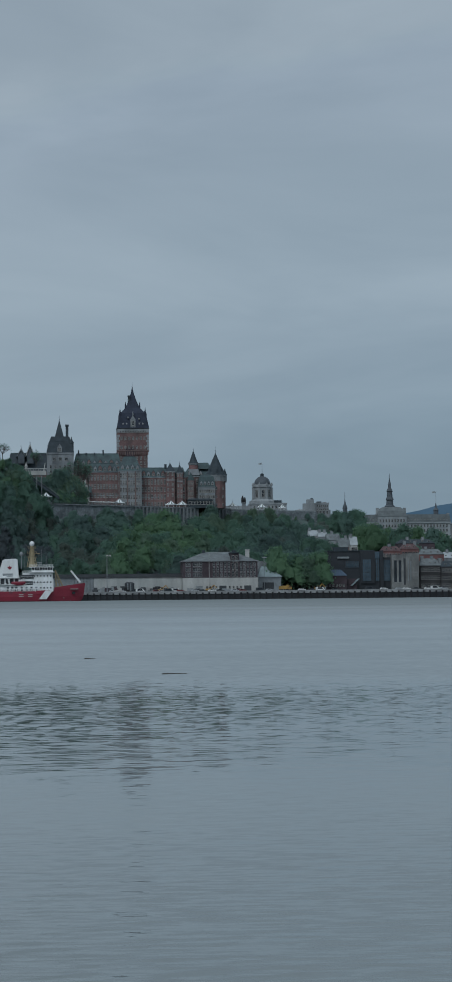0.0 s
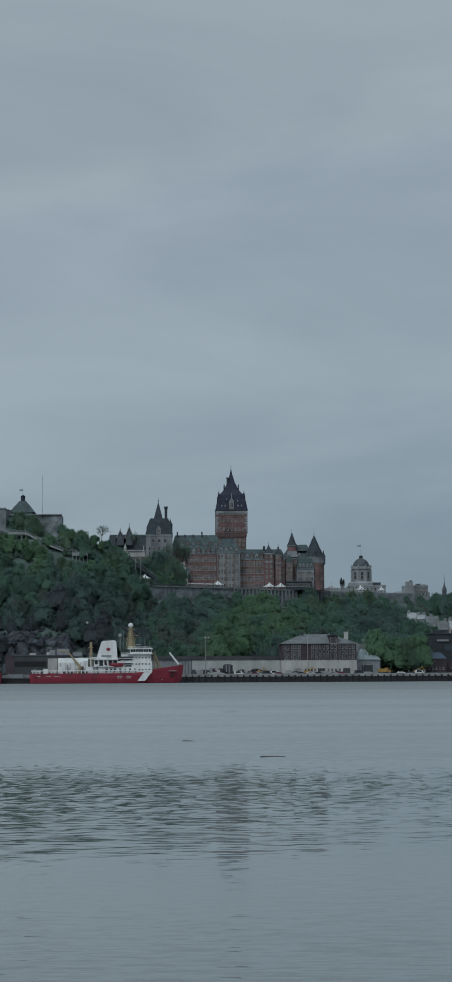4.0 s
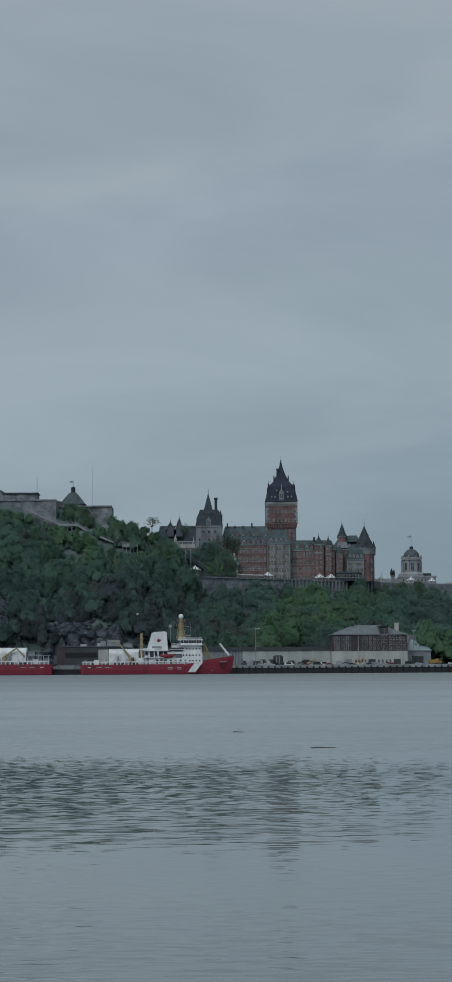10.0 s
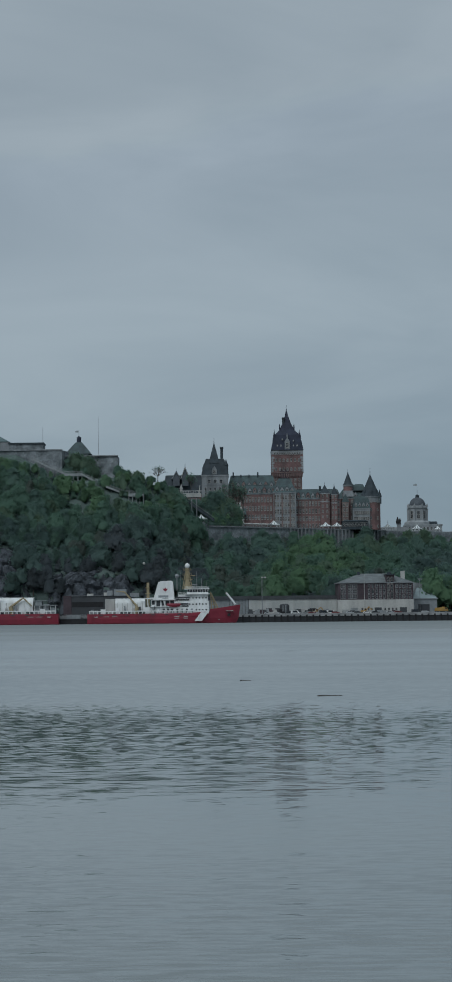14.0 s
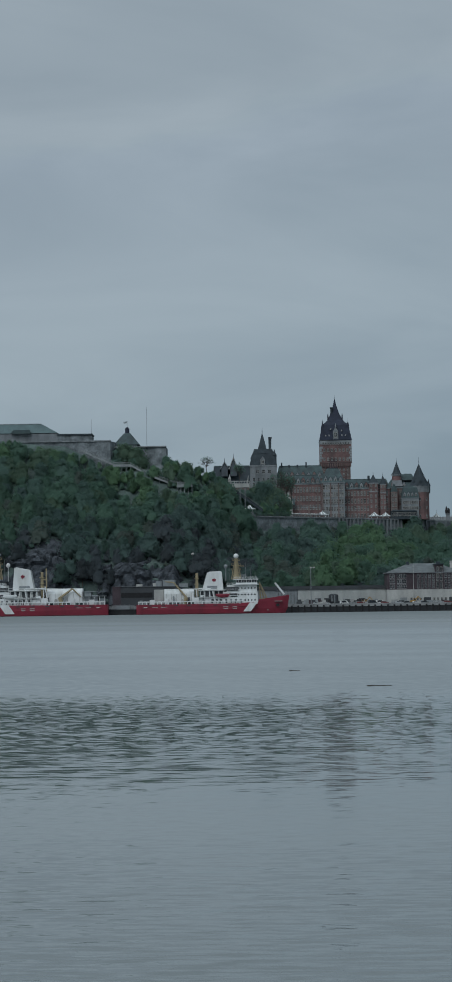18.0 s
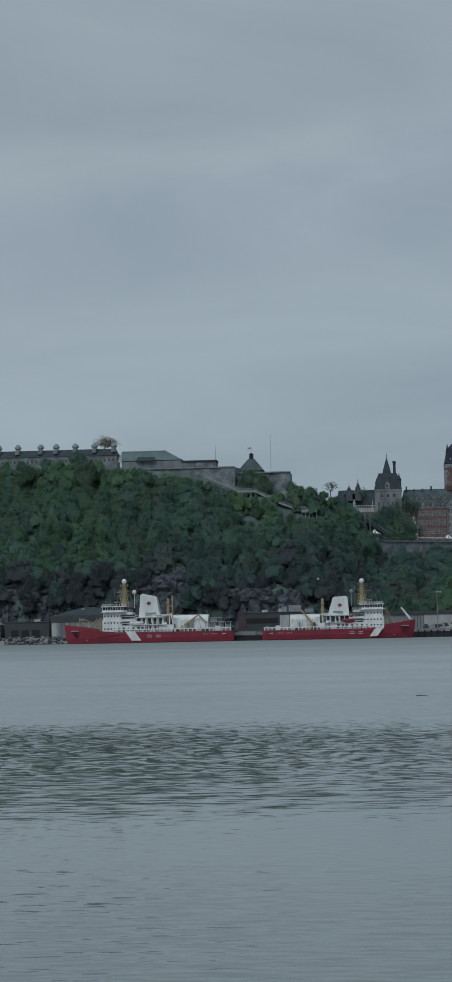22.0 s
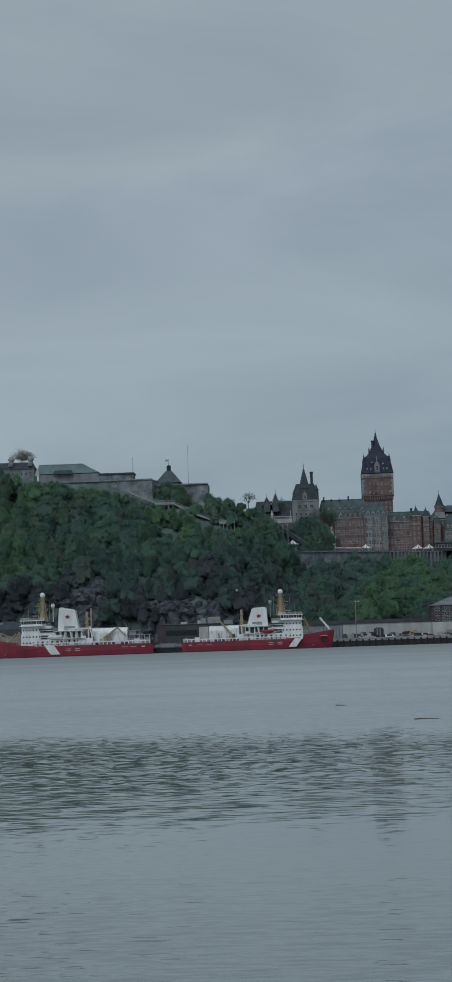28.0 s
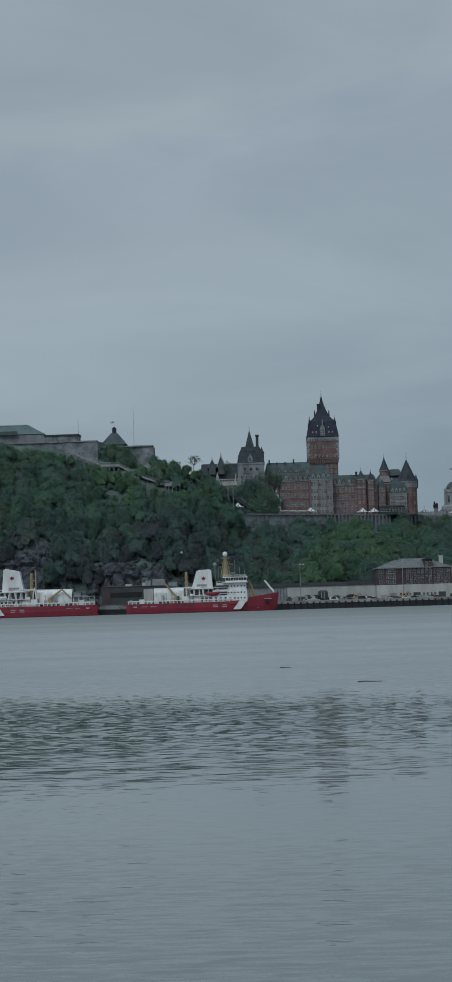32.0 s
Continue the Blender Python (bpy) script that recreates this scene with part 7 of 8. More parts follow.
# grey upper-town block and slim spire
d = 1500
gb = thing("stone_block", (E(752, d), d + 8, 45), "pale grey upper-town building with stepped roofs", "building")
w1 = part("wall", Mesh().box(E(726, d), E(783, d), d, d + 16, 44, H(977, d)), PALESTONE, gb)
part("roof", Mesh().hip(E(724, d), E(746, d), d, d + 16, H(978, d), H(974.5, d), 6), PALEROOF, gb)
part("tower", Mesh().box(E(740, d), E(759, d), d + 3, d + 9, 50, H(966, d)), PALESTONE, gb)
part("tower_top", Mesh().box(E(746, d), E(757, d), d + 3.4, d + 8.6, H(966, d), H(959.5, d)), PALESTONE, gb)
rb = part("right_block", Mesh().box(E(759, d), E(780, d), d - 1, d + 12, 44, H(966, d)), STONE, gb)
part("roof_edge", Mesh().box(E(758.6, d), E(780.4, d), d - 1.3, d + 12, H(967, d), H(965.4, d)), PALESTONE, rb)
window_rows(rb, WIN_SMALL, spread(E(760, d), E(779, d), 6), [H(972, d), H(977.5, d)], d - 1.02)
part("penthouse", Mesh().box(E(762, d), E(769, d), d + 2, d + 7, H(966, d), H(963, d)), LEAD, gb)
part("penthouse", Mesh().box(E(772, d), E(777, d), d + 2, d + 7, H(966, d), H(964, d)), PALESTONE, gb)
part("plant", Mesh().box(E(752, d), E(756, d), d + 4, d + 6, H(960, d), H(957.5, d)), SLATE2, gb)
window_rows(w1, WIN, spread(E(732, d), E(780, d), 9), [H(983, d)], d - 1.05)
d = 1560
sp = thing("church_spire", (E(806.5, d), d, 40), "slim grey church spire above the trees", "spire")
part("belfry", Mesh().ring(E(806.5, d), d, [(1.7, 40), (1.7, H(976, d)), (2.0, H(975, d)), (1.6, H(971, d)), (0.8, H(967, d))], 8), LEAD, sp)
part("needle", Mesh().ring(E(806.5, d), d, [(0.7, H(967, d)), (0.25, H(961, d)), (0.08, H(948, d))], 8), LEAD, sp)

# the long seminary with mansard roof and lantern spire
d = 1560
sm = thing("seminary", (E(905, d), d + 10, 36), "long pale stone seminary with grey mansard roof and lantern spire", "building")
x0, x1 = E(836, d), E(978, d)
sw_ = part("wall", Mesh().box(x0, x1, d, d + 18, 34, H(998, d)), PALESTONE, sm)
part("mansard", Mesh().square(x0 - 0.3, x1 + 0.3, d - 0.3, d + 18.3, [(1.0, H(998, d)), (0.985, H(990, d)), (0.97, H(985, d))]), ROOFGREY, sm, "grey mansard roof")
part("cornice", Mesh().box(x0 - 0.5, x1 + 0.5, d - 0.6, d + 18.5, H(999.5, d), H(997.5, d)), PALESTONE, sm)
window_rows(sw_, WIN, spread(x0 + 1.5, x1 - 1.5, 26), [H(1005.5, d), H(1013, d), H(1021, d)], d - 0.02)
window_rows(sm, WIN_SMALL, spread(x0 + 1.5, x1 - 1.5, 26), [H(994, d)], d - 0.15)
pv = part("pavilion", Mesh().box(E(859, d), E(906, d), d - 2, d + 14, 34, H(988, d)), PALESTONE, sm)
part("pavilion_roof", Mesh().square(E(859, d) - 0.3, E(906, d) + 0.3, d - 2.3, d + 14.3, [(1.0, H(988, d)), (0.86, H(979, d)), (0.62, H(973.5, d)), (0.45, H(972.5, d))]), ROOFGREY, sm)
window_rows(pv, WIN, spread(E(861, d), E(904, d), 9), [H(997, d), H(1005.5, d), H(1013, d)], d - 2.02)
for a in (860.5, 905, 836.5, 976):
    part("chimney", Mesh().box(E(a, d) - 1, E(a, d) + 1, d + 3, d + 6, H(990, d), H(974 if a > 840 and a < 960 else 983, d)), PALESTONE, sm)
cx_, cy_ = E(881.5, d), d + 6
part("lantern_spire", Mesh().ring(cx_, cy_, [(4.0, H(973, d)), (4.2, H(971.5, d)), (3.0, H(969, d)), (2.6, H(962, d)), (3.2, H(961, d)), (3.0, H(959, d)), (2.3, H(956, d)), (2.1, H(948, d)), (2.6, H(947, d)), (1.7, H(943, d)), (1.2, H(941, d)), (1.1, H(937, d)), (1.4, H(936.4, d)), (0.7, H(932, d)), (0.3, H(926, d)), (0.12, H(918, d))], 10), LEAD, sm, "tall tiered lantern spire")
part("cupola", Mesh().ring(E(957, d), d + 6, [(2.0, H(985, d)), (1.9, H(979, d)), (2.3, H(978, d)), (1.0, H(974, d)), (0.6, H(970, d)), (0.1, H(966, d))], 10), LEAD, sm)
flag(E(957, d), d + 6, H(967, d), H(947, d), 3.0, "flagpole with a small flag on the seminary roof", PALEROOF)
fh = Mesh().box(E(985, 1600), E(1040, 1600), 1600, 1620, 30, H(1000, 1600)).hip(E(985, 1600), E(1040, 1600), 1600, 1620, H(1000, 1600), H(990, 1600), 8)
solo("far_block", fh, STONE, "pale stone building beyond the seminary", "building")

# ---- lower town: houses and modern fronts ----


def house(a0, a1, d, depth, base, eave_b, ridge_b, wallmat, roofmat, cols, floors, label, inset=0.0, chimneys=(), win=WIN):
    x0, x1 = E(a0, d), E(a1, d)
    h = thing("house", ((x0 + x1) / 2, d + depth / 2, base), label, "house", group="town houses")
    w = part("wall", Mesh().box(x0, x1, d, d + depth, base - 3, H(eave_b, d)), wallmat, h)
    m = Mesh()
    if inset == 0:
        cy = d + depth / 2
        m.add([(x0, d, H(eave_b, d)), (x0, d + depth, H(eave_b, d)), (x0, cy, H(ridge_b, d) - 0.3), (x1, d, H(eave_b, d)), (x1, d + depth, H(eave_b, d)), (x1, cy, H(ridge_b, d) - 0.3)], [(0, 1, 2), (3, 5, 4)])
        part("gables", m, wallmat, h)
    r = part("roof", Mesh().hip(x0, x1, d, d + depth, H(eave_b, d) + 0.05, H(ridge_b, d), inset, over=0.3), roofmat, h)
    for a in chimneys:
        part("chimney", Mesh().box(E(a, d) - 0.8, E(a, d) + 0.8, d + depth * 0.4, d + depth * 0.6, H(eave_b, d), H(ridge_b - 4, d)), STONE, r)
    fl = (H(eave_b, d) - base) / floors
    window_rows(w, win, spread(x0 + 0.5, x1 - 0.5, cols), [base + fl * (k + 0.3) for k in range(floors)], d - 0.02)
    if cols > 3:
        for x in spread(x0 + 1.5, x1 - 1.5, cols // 2):
            piece("dormer", WIN_SMALL, r, (x, d + depth * 0.16, H(eave_b, d) + 0.6))
    return h


RUSTBRICK = material("rust_red_brick", (0.19, 0.092, 0.088), 0.9, 0.2, 0.2, 2.2)
RUSTROOF = material("rusty_red_metal_roof", (0.110, 0.062, 0.062), 0.7, 0.2, 0.3, 2.0, bump=0)
EARTHSTONE = material("brown_weathered_stone", (0.054, 0.050, 0.052), 0.95, 0.25, 0.2, 1.5)
# slope houses
house(748, 762, 1290, 10, 26, 1019, 1009, OFFWHITE, PALEROOF, 3, 2, "pale house with a metal roof among the trees", 0, (750,))
house(763, 777, 1285, 10, 24, 1020, 1012, PALESTONE, PALEROOF, 3, 2, "grey stone house with a pale roof among the trees", 0, (766, 774))
house(777, 797, 1270, 10, 22, 1026, 1015, PALESTONE, ROOFGREY, 4, 2, "pale plastered house with dormers and a slate roof", 0, (786,))
house(796, 818, 1250, 12, 16, 1037, 1022, PALEBRICK, ROOFGREY, 4, 3, "grey house with end gables and tall chimneys", 0, (797, 809, 816))
house(783, 800, 1236, 10, 14, 1047, 1040, PALEBRICK, SLATE2, 4, 2, "brick house with a slate roof", 0, (785,))
house(815, 826, 1244, 9, 18, 1034, 1020, OFFWHITE, PALEROOF, 3, 3, "white gabled house behind the glass building", 0, (817,))
house(866, 897, 1215, 12, 8, 1044, 1036, RUSTBRICK, RUSTROOF, 6, 4, "rust-red brick row house with a reddish roof", 2, (880,))
house(897, 926, 1222, 12, 8, 1041, 1032, RUSTBRICK, RUSTROOF, 6, 4, "red brick row house with a reddish roof", 3, (905, 922))
house(893, 952, 1266, 14, 20, 1032, 1025, DARKBRICK, SLATE2, 10, 2, "long dark brick house with a grey roof on the slope", 3, (910, 935))
house(926, 967, 1216, 14, 6, 1050, 1041, RUSTBRICK, ROOFGREY, 6, 3, "pale brick house with a grey roof", 3, (940,))
house(962, 1000, 1224, 14, 6, 1056, 1046, STONE, PALEROOF, 6, 3, "grey stone house with a pale metal roof", 3, (975,))
# quayside fronts
house(927, 962, 1150, 14, QUAY_Z, 1068, 1056, EARTHSTONE, ROOFGREY, 6, 3, "dark stone house with a pale metal roof on the quay", 3, (934, 950))
house(962, 1004, 1146, 14, QUAY_Z, 1070, 1060, EARTHSTONE, SLATE2, 8, 3, "dark brick quayside house with a slate roof", 3, (963, 985))
house(1004, 1080, 1150, 14, QUAY_Z, 1070, 1060, RUSTBRICK, SLATE2, 10, 3, "red brick quayside block", 4)

d = 1152
md = thing("glass_building", (E(828, d), d + 12, QUAY_Z), "dark modern museum building with blue glass bays", "building")
part("dark_wall", Mesh().box(E(778, d), E(866, d), d, d + 22, QUAY_Z, H(1044, d)), CHARCOAL, md)
part("flat_roof", Mesh().box(E(777, d), E(853, d), d - 0.5, d + 22.4, H(1044, d), H(1042.5, d)), SLATE2, md)
part("roof_pavilion", Mesh().box(E(790, d), E(812, d), d + 4, d + 12, H(1043, d), H(1037, d)), SLATE2, md)
part("roof_slab", Mesh().box(E(793, d), E(812, d), d - 0.9, d - 0.1, H(1055.5, d), H(1052.5, d)), STEEL, md)
part("portal_wall", Mesh().box(E(830, d), E(853.5, d), d - 1.0, d, QUAY_Z + 4, H(1043.5, d)), CHARCOAL, md, "charcoal metal portal")
part("tall_fin", Mesh().box(E(861.5, d), E(867, d), d - 2.2, d - 0.02, QUAY_Z, H(1043, d)), CHARCOAL, md, "tall dark fin wall")
part("link_roof", Mesh().box(E(853.5, d), E(861.5, d), d - 0.4, d - 0.02, H(1056, d), H(1045, d)), GLASS, md)
part("east_wing", Mesh().box(E(867, d), E(884, d), d, d + 18, QUAY_Z, H(1054, d)), CHARCOAL, md)


def glass_bay(a0, a1, b0, b1, y):
    """A glazed bay with its grid of bars."""
    x0, x1, z0, z1 = E(a0, d), E(a1, d), H(b0, d), H(b1, d)
    t = part("glass_bay", Mesh().box(x0, x1, y - 0.3, y - 0.02, z0, z1), GLASS, md, "blue-grey glass bay")
    n = max(2, round((a1 - a0) / 3.4))
    for k in range(n + 1):
        x = x0 + (x1 - x0) * k / n
        part("mullion", Mesh().box(x - 0.06, x + 0.06, y - 0.4, y - 0.28, z0, z1), DARK, t)
    for k in range(6):
        z = z0 + (z1 - z0) * k / 5
        part("transom", Mesh().box(x0, x1, y - 0.4, y - 0.28, z - 0.06, z + 0.06), DARK, t)


glass_bay(833.5, 847, 1092, 1057, d - 1.0)
glass_bay(855, 861, 1092, 1057, d)
glass_bay(868, 882, 1092, 1058, d)
glass_bay(806, 828, 1070, 1060, d)
part("entrance", Mesh().box(E(785, d), E(828, d), d - 0.5, d, QUAY_Z, QUAY_Z + 5), BLACK, md)
part("garden_wall", Mesh().box(E(772, d), E(822, d), d - 5.4, d - 4.8, QUAY_Z, H(1088, d)), DARKBRICK, md)
part("ramp", Mesh().slab([(E(812, d), H(1099, d)), (E(815, d), H(1099, d)), (E(826, d), H(1088, d)), (E(823, d), H(1088, d))], d - 6.8, d - 5.6), BLUEROOF, md, "pale slanting stair")
d = 1146
wc = thing("column_building", (E(904, d), d + 10, QUAY_Z), "pale concrete building with tall dark window strips", "building")
cw = part("wall", Mesh().box(E(882, d), E(905, d), d, d + 18, QUAY_Z, H(1050, d)), CONCRETE, wc)
part("recess", Mesh().box(E(900, d), E(904, d), d - 0.05, d + 0.2, QUAY_Z + 3, H(1056, d)), DARK, cw)
c2 = part("east_wall", Mesh().box(E(905, d), E(925, d), d - 0.6, d + 18, QUAY_Z, H(1049, d)), CONCRETE, wc)
for a in (887.5, 894.5):
    part("window_strip", Mesh().box(E(a, d) - 0.85, E(a, d) + 0.85, d - 0.06, d + 0.1, H(1094, d), H(1059, d)), PANE, cw)
for a in (908, 912):
    part("window_strip", Mesh().box(E(a, d) - 0.5, E(a, d) + 0.5, d - 0.66, d, H(1093, d), H(1060, d)), STEEL, c2)
for a in (883, 891, 899):
    part("pier", Mesh().box(E(a, d) - 0.5, E(a, d) + 0.5, d - 0.4, d, QUAY_Z, H(1050, d)), CONCRETE, cw)
for a in (906, 910, 914, 924):
    part("pier", Mesh().box(E(a, d) - 0.4, E(a, d) + 0.4, d - 1.0, d - 0.6, QUAY_Z, H(1049, d)), CONCRETE, c2)
part("parapet", Mesh().box(E(914, d), E(925.5, d), d - 0.9, d + 18.4, H(1050.5, d), H(1048, d)), CONCRETE, wc)
d = 1140
bs_ = thing("blue_roof_shed", (E(790, d), d + 6, QUAY_Z), "small shed with a blue metal roof beside the trees", "shed")
part("wall", Mesh().box(E(770, d), E(808, d), d, d + 11, QUAY_Z, H(1083, d)), DARKBRICK, bs_)
part("roof", Mesh().hip(E(770, d), E(808, d), d, d + 11, H(1083, d), H(1073, d), 3), material("blue_metal_roof", (0.055, 0.085, 0.125), 0.6, 0.12, 0.3, 2, bump=0), bs_)
window_rows(bs_, WIN_SMALL, spread(E(772, d), E(806, d), 6), [QUAY_Z + 2.4], d - 0.02)

# ---- the citadel on the hill ----
d = 1250
bs = thing("bastion", (E(40, d), d + 10, 88), "weathered grey stone bastion wall of the citadel", "fortress wall", group="citadel walls")
m = Mesh().deck([(E(-60, d), d + 1), (E(105, d), d), (E(112, d), d + 14), (E(-60, d), d + 14)], 86, H(840.5, d))
part("wall", m, DARKSTONE, bs)
part("coping", Mesh().box(E(-60, d), E(105.5, d), d - 0.4, d + 1.6, H(841, d), H(839, d)), STONE, bs)
b2 = thing("bastion", (E(150, d), d + 20, 88), "grey stone bastion wall beside the cliff walk", "fortress wall", group="citadel walls")
part("wall", Mesh().deck([(E(104, d), d + 10), (E(193, d), d + 8), (E(193, d), d + 30), (E(104, d), d + 30)], 84, H(851, d + 9)), DARKSTONE, b2)
part("coping", Mesh().box(E(104, d), E(193.6, d), d + 7.4, d + 9.2, H(851.4, d + 9), H(849.6, d + 9)), STONE, b2)
d = 1275
ct = thing("roofed_tower", (E(129, d), d, 90), "stone tower with a dark pyramid roof in the citadel", "tower")
part("wall", Mesh().box(E(110, d), E(148, d), d - 7, d + 7, 88, H(848, d)), DARKSTONE, ct)
part("roof", Mesh().square(E(112, d), E(153, d), d - 8, d + 8, [(1.0, H(848, d)), (0.6, H(837.5, d)), (0.26, H(829, d)), (0.2, H(828.5, d))]), COPPER, ct)
part("turret_cap", Mesh().ring(E(132.3, d), d, [(1.4, H(829, d)), (1.4, H(821.5, d)), (1.6, H(821, d)), (0.3, H(818.5, d))], 8), SLATE, ct)
flag(E(132.3, d), d, H(819, d), H(809, d), 2.4, "flagpole on the tower roof", PALEROOF)
d = 1285
solo("radio_mast", Mesh().tube((E(163.5, d), d, 95), (E(163.5, d), d, H(787, d)), 0.16, 6, 0.08), STEEL, "tall thin radio mast behind the bastion", "mast")
solo("radio_mast", Mesh().tube((E(74.5, d), d, 95), (E(74.5, d), d, H(804, d)), 0.22, 6, 0.1), STEEL, "short thin mast on the citadel", "mast")
d = 1272
gr = thing("green_roof_building", (E(-30, d), d + 8, 98), "citadel building with a green metal roof", "building")
part("wall", Mesh().box(E(-78, d), E(20, d), d, d + 16, 94, H(827, d)), STONE, gr)
xa, xb, za, zb = E(-80, d), E(20.5, d), H(826, d), H(809.5, d)
part("roof", Mesh().add([(xa, d - 0.4, za), (xb, d - 0.4, za), (xb, d + 16.4, za), (xa, d + 16.4, za), (xa, d + 8, zb), (E(-8, d), d + 8, zb)], [(3, 2, 1, 0), (0, 1, 5, 4), (2, 3, 4, 5), (1, 2, 5), (3, 0, 4)]), VERDIGRIS, gr)
part("ridge", Mesh().box(xa, E(-8, d), d + 7.6, d + 8.4, zb - 0.1, zb + 0.3), PALEROOF, gr)
part("lean_to", Mesh().slab([(E(-55, d), H(827, d)), (E(-22, d), H(827, d)), (E(-24, d), H(821, d)), (E(-50, d), H(821, d))], d - 2.5, d - 0.5), COPPER, gr)
part("white_gable", Mesh().slab([(E(-84, d), H(828, d)), (E(-76, d), H(828, d)), (E(-79, d), H(814, d))], d - 0.8, d - 0.3), OFFWHITE, gr)
fb = thing("flat_roof_building", (E(48, d), d + 8, 98), "low flat-roofed stone building in the citadel", "building")
part("wall", Mesh().box(E(20, d), E(75, d), d, d + 14, 94, H(830.5, d)), DARKSTONE, fb)
part("roof", Mesh().box(E(19, d), E(76, d), d - 0.6, d + 14.6, H(830.5, d), H(828, d)), SLATE2, fb)
d = 1290
br_ = thing("barracks", (E(-170, d), d + 8, 98), "long stone barracks with a grey roof and round vents", "building")
bw_ = part("wall", Mesh().box(E(-300, d), E(-86, d), d, d + 16, 92, H(816, d)), DARKSTONE, br_)
rf_ = part("roof", Mesh().hip(E(-300, d), E(-86, d), d, d + 16, H(816, d), H(803.5, d), 2), SLATE2, br_)
window_rows(bw_, WIN, spread(E(-298, d), E(-88, d), 30), [H(826, d)], d - 0.02)
for k in range(7):
    a = -281 + k * 31.5 + (6 if k == 2 else 0)
    x = E(a, d)
    part("roof_vent", Mesh().ring(x, d + 5, [(1.6, H(807, d)), (1.6, H(801.5, d)), (2.3, H(801, d)), (2.2, H(798, d)), (1.3, H(796, d)), (1.2, H(794.5, d))], 10), STEEL, rf_)
    part("vent_dormer", Mesh().box(x - 1.3, x + 1.3, d + 0.5, d + 4, H(811, d), H(806.5, d)), STONE, rf_)

# cliff walk: timber stairs and landings under the bastion
walkway = thing("cliff_walk", (E(170, 1236), 1238, 88), "grey timber cliff walk with stairs and railings", "walkway")
pts = [(a, b, slope_d(a, b + 1) - 1.6) for a, b in ((56, 853), (84, 866), (112, 878), (138, 880), (176, 899), (206, 910), (236, 911))]
for (a0, b0, d0), (a1, b1, d1) in zip(pts, pts[1:]):
    p, q = Vector((E(a0, d0), d0, H(b0, d0))), Vector((E(a1, d1), d1, H(b1, d1)))
    m = Mesh()
    m.slab([(p.x, p.z), (q.x, q.z), (q.x, q.z - 1.2), (p.x, p.z - 1.2)], (d0 + d1) / 2 - 1.8, (d0 + d1) / 2 + 1.8)
    part("flight", m, WOODWALK, walkway)
    m = Mesh()
    for h in (0.6, 1.25):
        m.tube((p.x, d0 - 1.5, p.z + h), (q.x, d1 - 1.5, q.z + h), 0.09, 4)
    n = max(2, int((q - p).length / 2.2))
    for k in range(n + 1):
        c = p.lerp(q, k / n)
        m.box(c.x - 0.07, c.x + 0.07, c.y - 1.57, c.y - 1.43, c.z, c.z + 1.3)
    part("railing", m, WOODWALK, walkway)
    for k in range(2):
        c = p.lerp(q, (k + 0.5) / 2)
        part("support_post", Mesh().tube((c.x, c.y - 1, c.z - 9), (c.x, c.y - 1, c.z - 0.6), 0.2, 5), WOODWALK, walkway)
for a0, a1, b0, low in ((109, 138, 878.5, 9), (211, 236, 912.5, 13), (252, 268, 931, 5)):
    dl = slope_d((a0 + a1) / 2, b0 + 2) - 2.2
    x0, x1, zt = E(a0, dl), E(a1, dl), H(b0, dl)
    part("landing", Mesh().box(x0, x1, dl - 2.2, dl + 2.2, zt - 1.5, zt), WOODWALK, walkway)
    for k in range(5):
        x = x0 + 0.3 + (x1 - x0 - 0.6) * k / 4
        part("landing_post", Mesh().tube((x, dl - 1.9, zt - low), (x, dl - 1.9, zt - 1.4), 0.2, 5), WOODWALK, walkway)
        part("rail_post", Mesh().box(x - 0.07, x + 0.07, dl - 2.17, dl - 2.03, zt, zt + 1.2), WOODWALK, walkway)
    part("landing_rail", Mesh().box(x0, x1, dl - 2.17, dl - 2.03, zt + 1.1, zt + 1.25), WOODWALK, walkway)
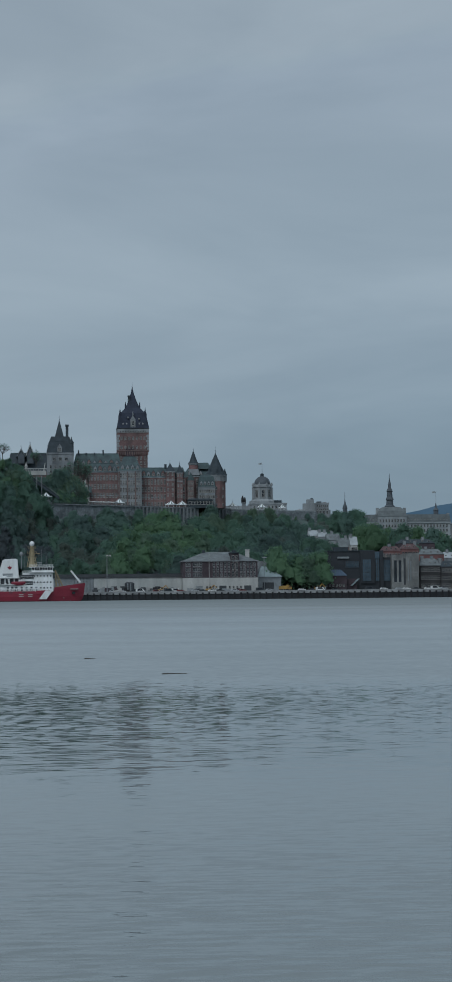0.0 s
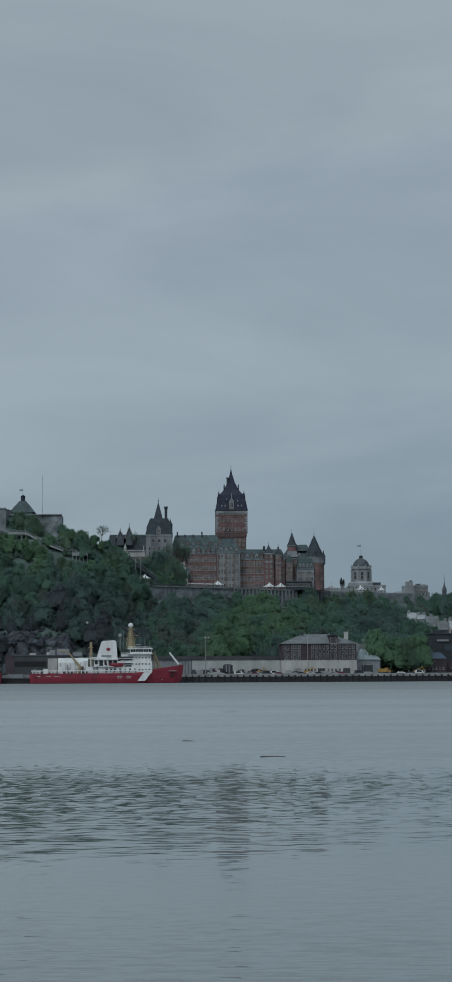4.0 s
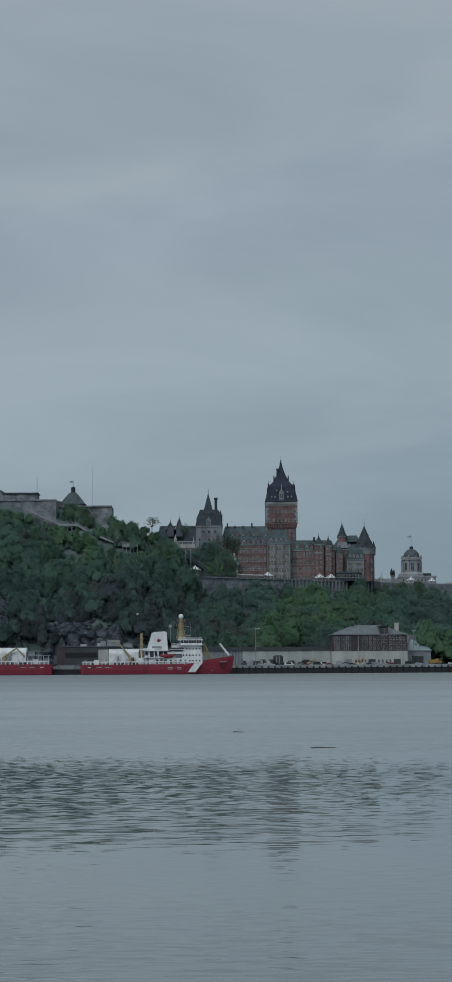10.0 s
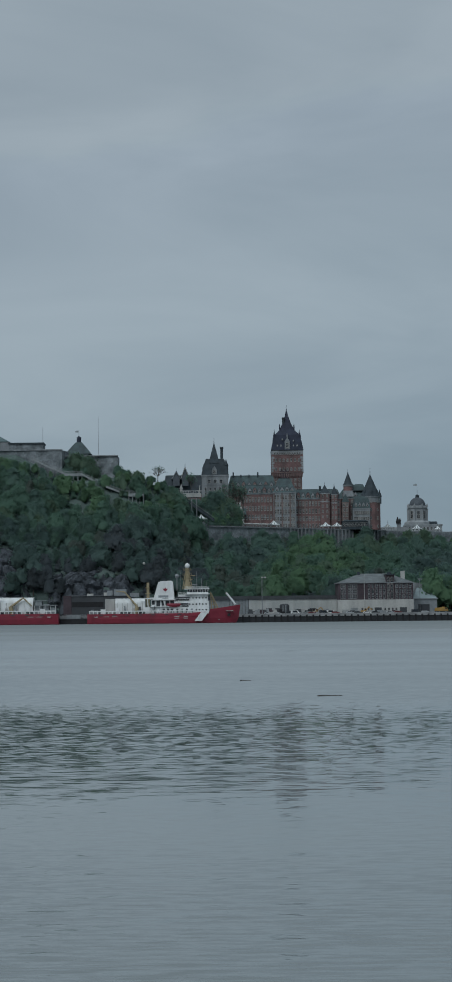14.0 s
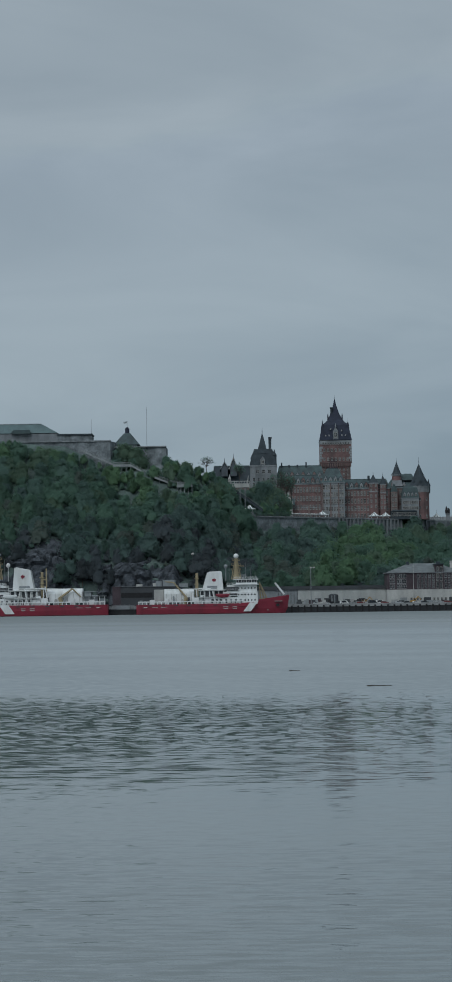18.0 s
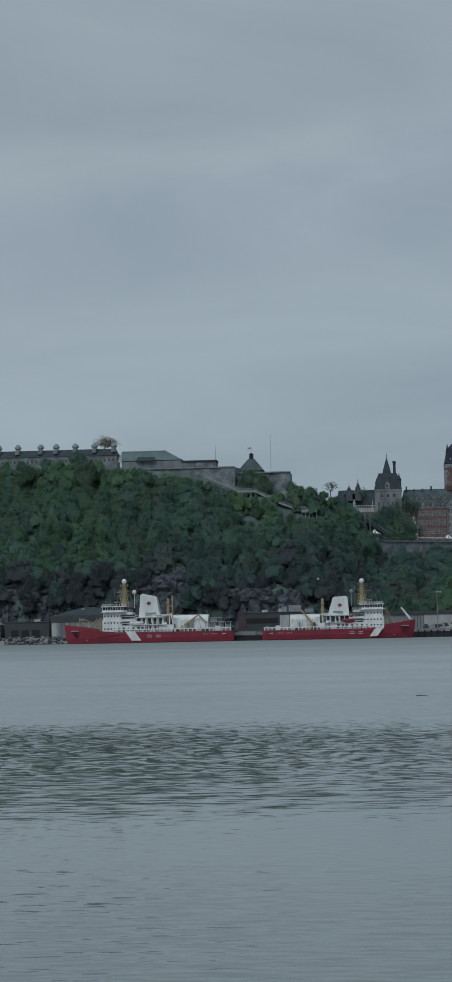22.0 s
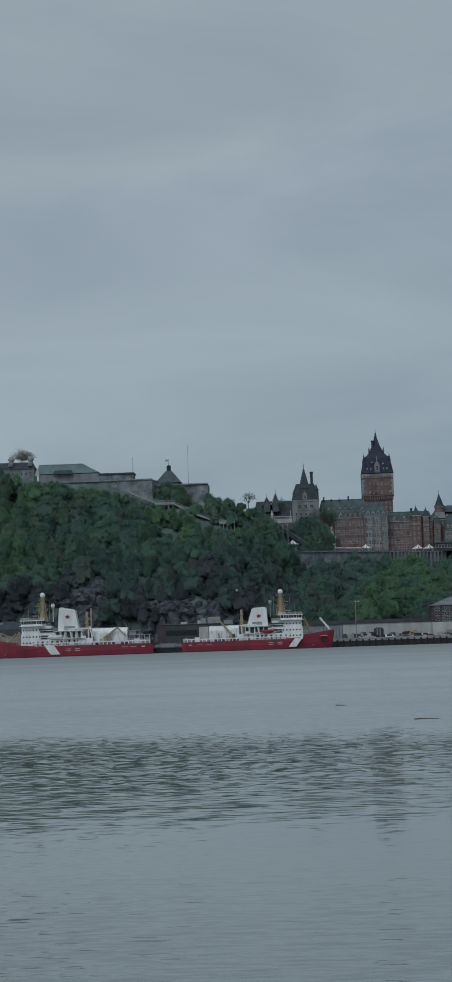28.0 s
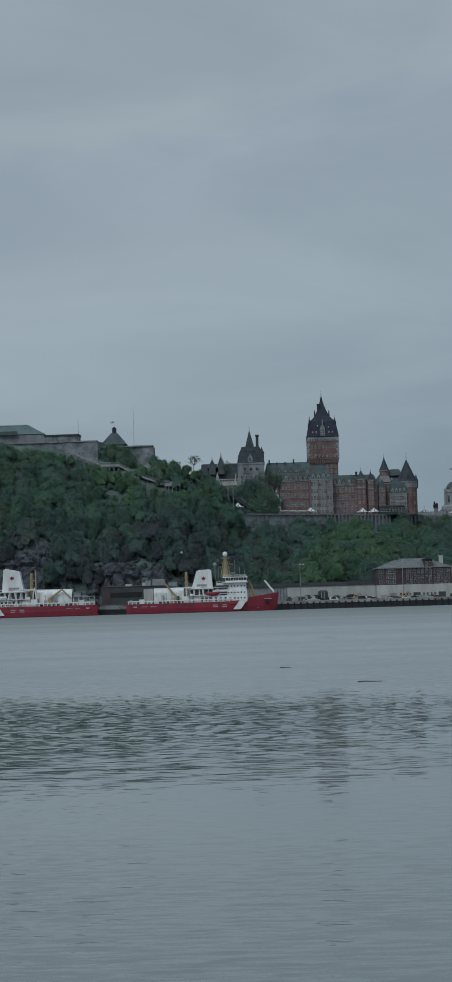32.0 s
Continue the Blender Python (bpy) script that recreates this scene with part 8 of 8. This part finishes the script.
pav_ = thing("lookout_pavilion", (E(322, 1252), 1254, 62), "pale lookout pavilion with a railing above the terrace stairs", "pavilion")
LK = 1256.0
part("deck", Mesh().box(E(292, LK), E(327, LK), LK, LK + 6, H(918, LK), H(911.5, LK)), OFFWHITE, pav_)
m = Mesh().box(E(290, LK), E(328, LK), LK - 0.5, LK - 0.2, H(908.6, LK), H(907.6, LK))
for a in range(291, 328, 4):
    m.box(E(a, LK) - 0.14, E(a, LK) + 0.14, LK - 0.5, LK - 0.2, H(913, LK), H(908, LK))
part("balustrade", m, OFFWHITE, pav_)
part("corner_turret", Mesh().ring(E(295.5, LK), LK + 1, [(0.9, H(916, LK)), (0.8, H(905, LK)), (1.1, H(904.5, LK)), (0.4, H(900, LK)), (0.05, H(896, LK))], 8), OFFWHITE, pav_, "small pale turret with a pointed cap")
part("post", Mesh().tube((E(324, LK), LK + 0.4, H(914, LK)), (E(325.5, LK), LK + 0.4, H(899, LK)), 0.35, 6, 0.2), OFFWHITE, pav_)
for a in (296, 304, 312, 320):
    part("support_post", Mesh().box(E(a, LK) - 0.3, E(a, LK) + 0.3, LK + 0.4, LK + 1.2, H(950, LK), H(918, LK)), DARKSTONE, pav_)
sw2 = thing("slope_stair", (E(320, 1248), 1248, 60), "dark covered stair running down to the terrace", "stairway")
part("roof", Mesh().slab([(E(297, 1258), H(921, 1258)), (E(297, 1258), H(916, 1258)), (E(348, 1258), H(953, 1258)), (E(348, 1258), H(958, 1258))], 1257.2, 1259.2), SLATE2, sw2)
part("rail", Mesh().tube((E(297, 1257), 1257.0, H(914, 1257)), (E(348, 1257), 1257.0, H(951, 1257)), 0.14, 5), STEEL, sw2)
solo("round_platform", Mesh().ring(E(327, 1253), 1253, [(4.6, TZ), (4.6, TZ + 2.0), (4.8, TZ + 2.0), (4.8, TZ + 2.3)], 12), STONE, "raised round stone base of the gazebo on the terrace", "platform")
gazebo(E(327, 1253), 1253, TZ + 2.3, 3.9, "white-topped gazebo on the lower end of the terrace")
